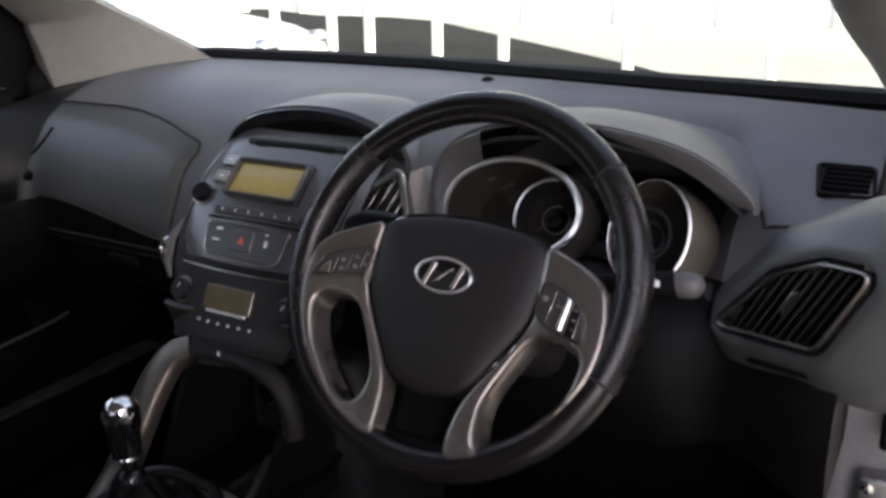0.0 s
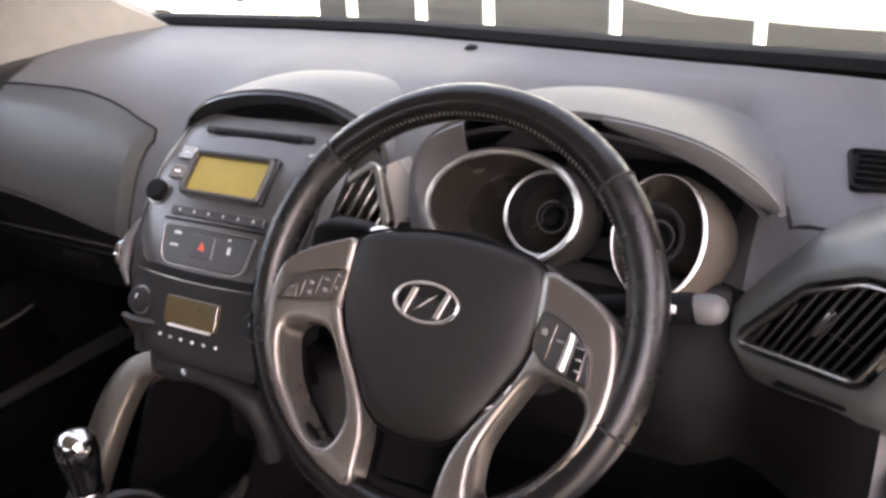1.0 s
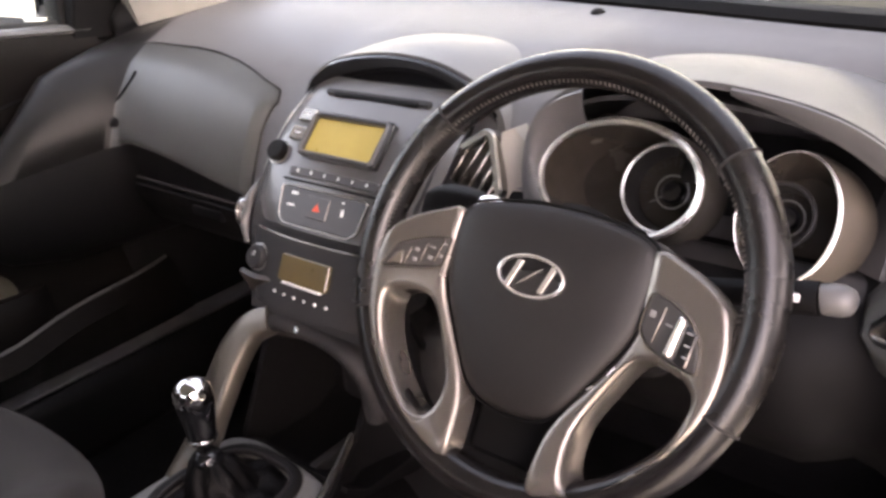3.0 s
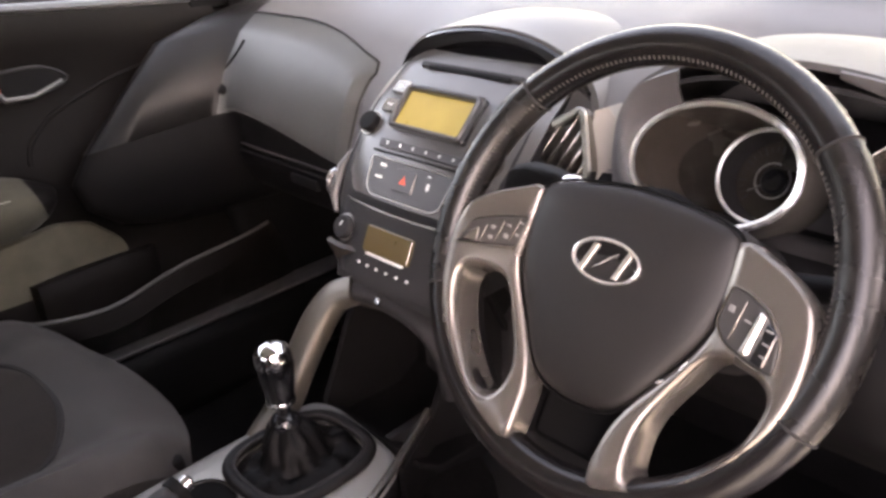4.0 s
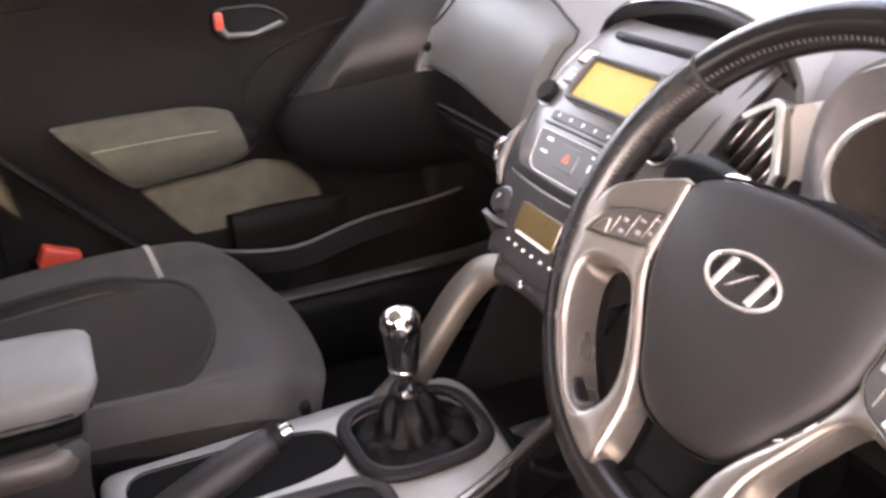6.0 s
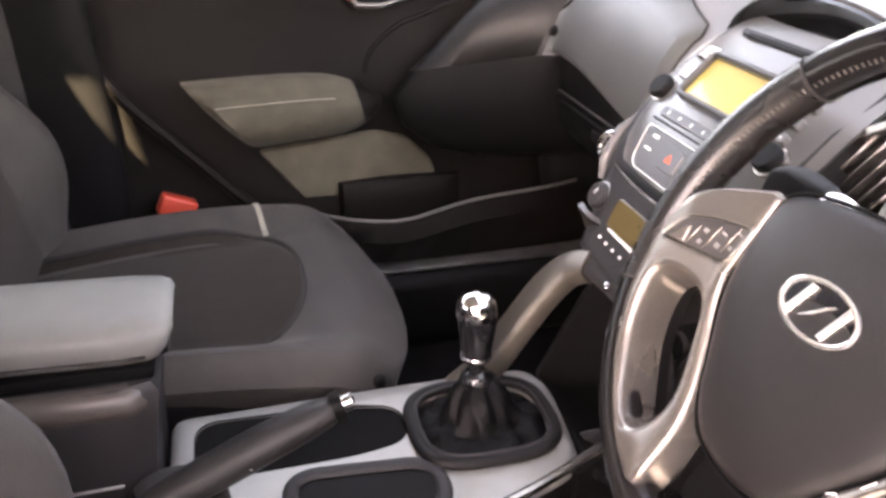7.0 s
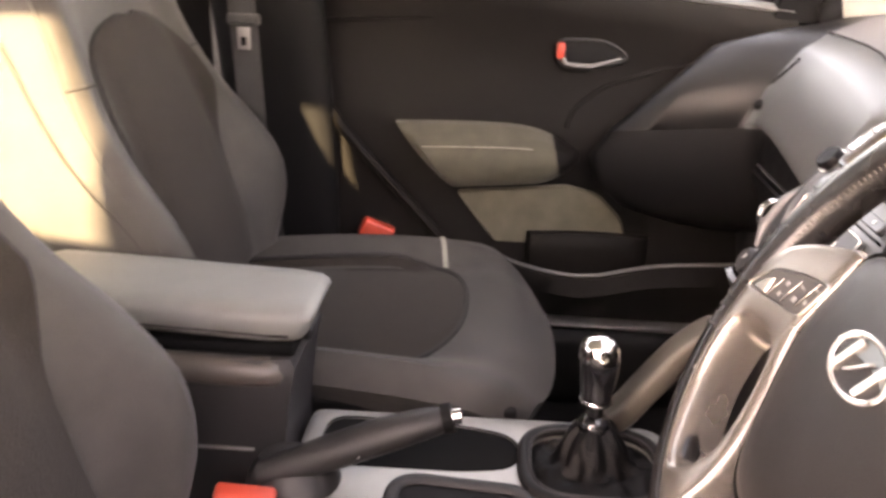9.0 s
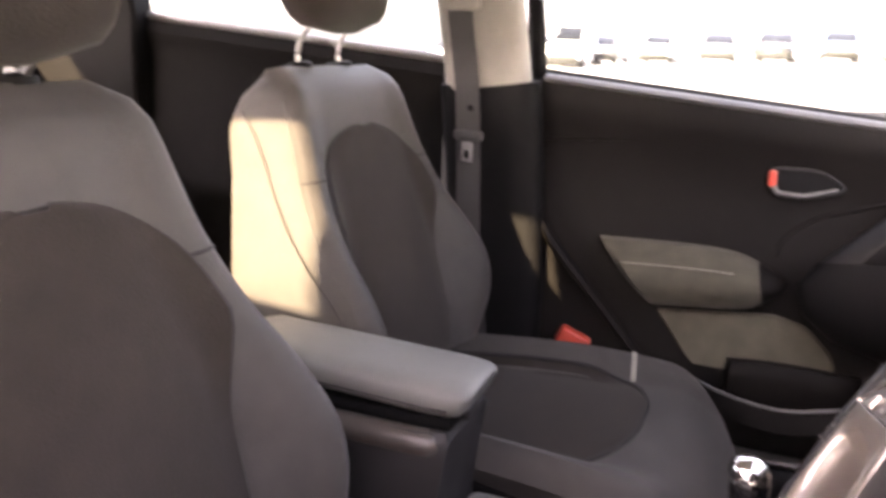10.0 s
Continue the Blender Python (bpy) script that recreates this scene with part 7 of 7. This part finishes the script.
        for a in [i / 12 for i in range(13)]:
            h = -0.085 + 0.17 * a
            e = max(1 - abs(2 * a - 1) ** 3.2, 0.02) ** 0.5
            w = 0.128 * (0.80 + 0.2 * e) * (1 if 0.02 < a < 0.98 else 0.8)
            d = 0.052 * e
            rows.append([topc + self.up * (self.lift + h) + self.fw * (0.052 + d * math.copysign(abs(math.sin(q)) ** 0.8, math.sin(q))) + Vector((w * e ** 0.4 * math.copysign(abs(math.cos(q)) ** 0.6, math.cos(q)), 0, 0)) for q in [k * math.pi / 16 for k in range(32)]])
        part("headrest", loft(rows), CLOTH, t, "dark cloth head restraint")
        return t


def seats():
    p = Seat(-0.365, 0.0, wide=0.010)
    p.build("empty grey and dark cloth front passenger seat", "front seats")
    tag = thing("seat_tag", "small pale cloth tag on the cushion edge", "tag", p.cush(-0.80, 0.66))
    a = [p.cush(u, 0.685, 0.002) for u in (-0.99, -0.93, -0.87, -0.81, -0.75, -0.68, -0.61)]
    b = [p.cush(u, 0.668, 0.002) for u in (-0.99, -0.93, -0.87, -0.81, -0.75, -0.68, -0.61)]
    part("cloth", sheet([a, b], 0.001), TAGCLOTH, tag)
    d = Seat(0.365, 0.10, lift=0.092)
    d.build("empty grey and dark cloth driver's seat with raised bolsters", "front seats")


def belts():
    b = thing("seat_belt", "dark grey passenger seat belt hanging by the pillar", "seat belt", (-0.62, -0.6, 0.3))
    line = [(-0.600, -0.635, 1.08), (-0.615, -0.625, 0.95), (-0.625, -0.612, 0.84), (-0.632, -0.605, 0.70), (-0.640, -0.60, 0.55), (-0.650, -0.58, 0.36), (-0.655, -0.56, 0.24)]
    part("webbing", sheet([[Vector(p) + Vector((0.004, s * 0.023, 0)) for s in (-1, 0, 1)] for p in smooth(line, 5)], 0.0016), BELT, b)
    part("upper_anchor", box((-0.604, -0.633, 1.075), (0.02, 0.065, 0.05), 0.009, 3), BLACK, b)
    part("guide", box((-0.612, -0.628, 0.985), (0.022, 0.075, 0.035), 0.008, 3), BEIGE, b)
    t = part("tongue", box((-0.616, -0.603, 0.752), (0.012, 0.056, 0.018), 0.005, 3), BELT, b)
    part("tongue_plate", box((-0.612, -0.603, 0.722), (0.004, 0.022, 0.036), 0.002), STEEL, t, "dull metal tongue")
    part("tongue_slot", box((-0.6095, -0.603, 0.718), (0.002, 0.009, 0.014), 0.001), BLACK, t)
    part("stop_button", lathe([(0.006, 0), (0.005, 0.003), (0.001, 0.004)], axes((-0.622, -0.604, 0.80), (0, 1, 0), (0, 0, 1)), 14), BLACK, b)
    for x, y, z, lab, tx in ((-0.655, -0.395, 0.374, "red belt buckle beside the passenger seat", 25), (0.110, -0.412, 0.372, "orange-red belt buckle beside the driver's seat", 10)):
        k = thing("belt_buckle", lab, "buckle", (x, y, 0.2), "belt buckles")
        m = Matrix.Translation((x, y, z)) @ pose(0, 0, 0, -tx, 0, 10)
        part("stem", box((0, -0.01, -0.075), (0.016, 0.026, 0.13), 0.005, 3, m), BLACK, k)
        part("shell", box((0, 0, -0.022), (0.026, 0.050, 0.055), 0.007, 3, m), BLACK, k)
        part("push_button", box((0, 0, 0.010), (0.028, 0.060, 0.036), 0.006, 3, m), RED, k)


# ---- put it all together ----
build_ground()
build_apron()
build_posts()
sun_blocker()
build_hall()
build_parked()
build_shell()
build_body()
bench()
door_left()
rear_door_left()
door_mirror_left()
driver_door()
dashboard()
instruments()
column()
steering_wheel()
console()
gear_lever()
handbrake()
armrest()
seats()
belts()
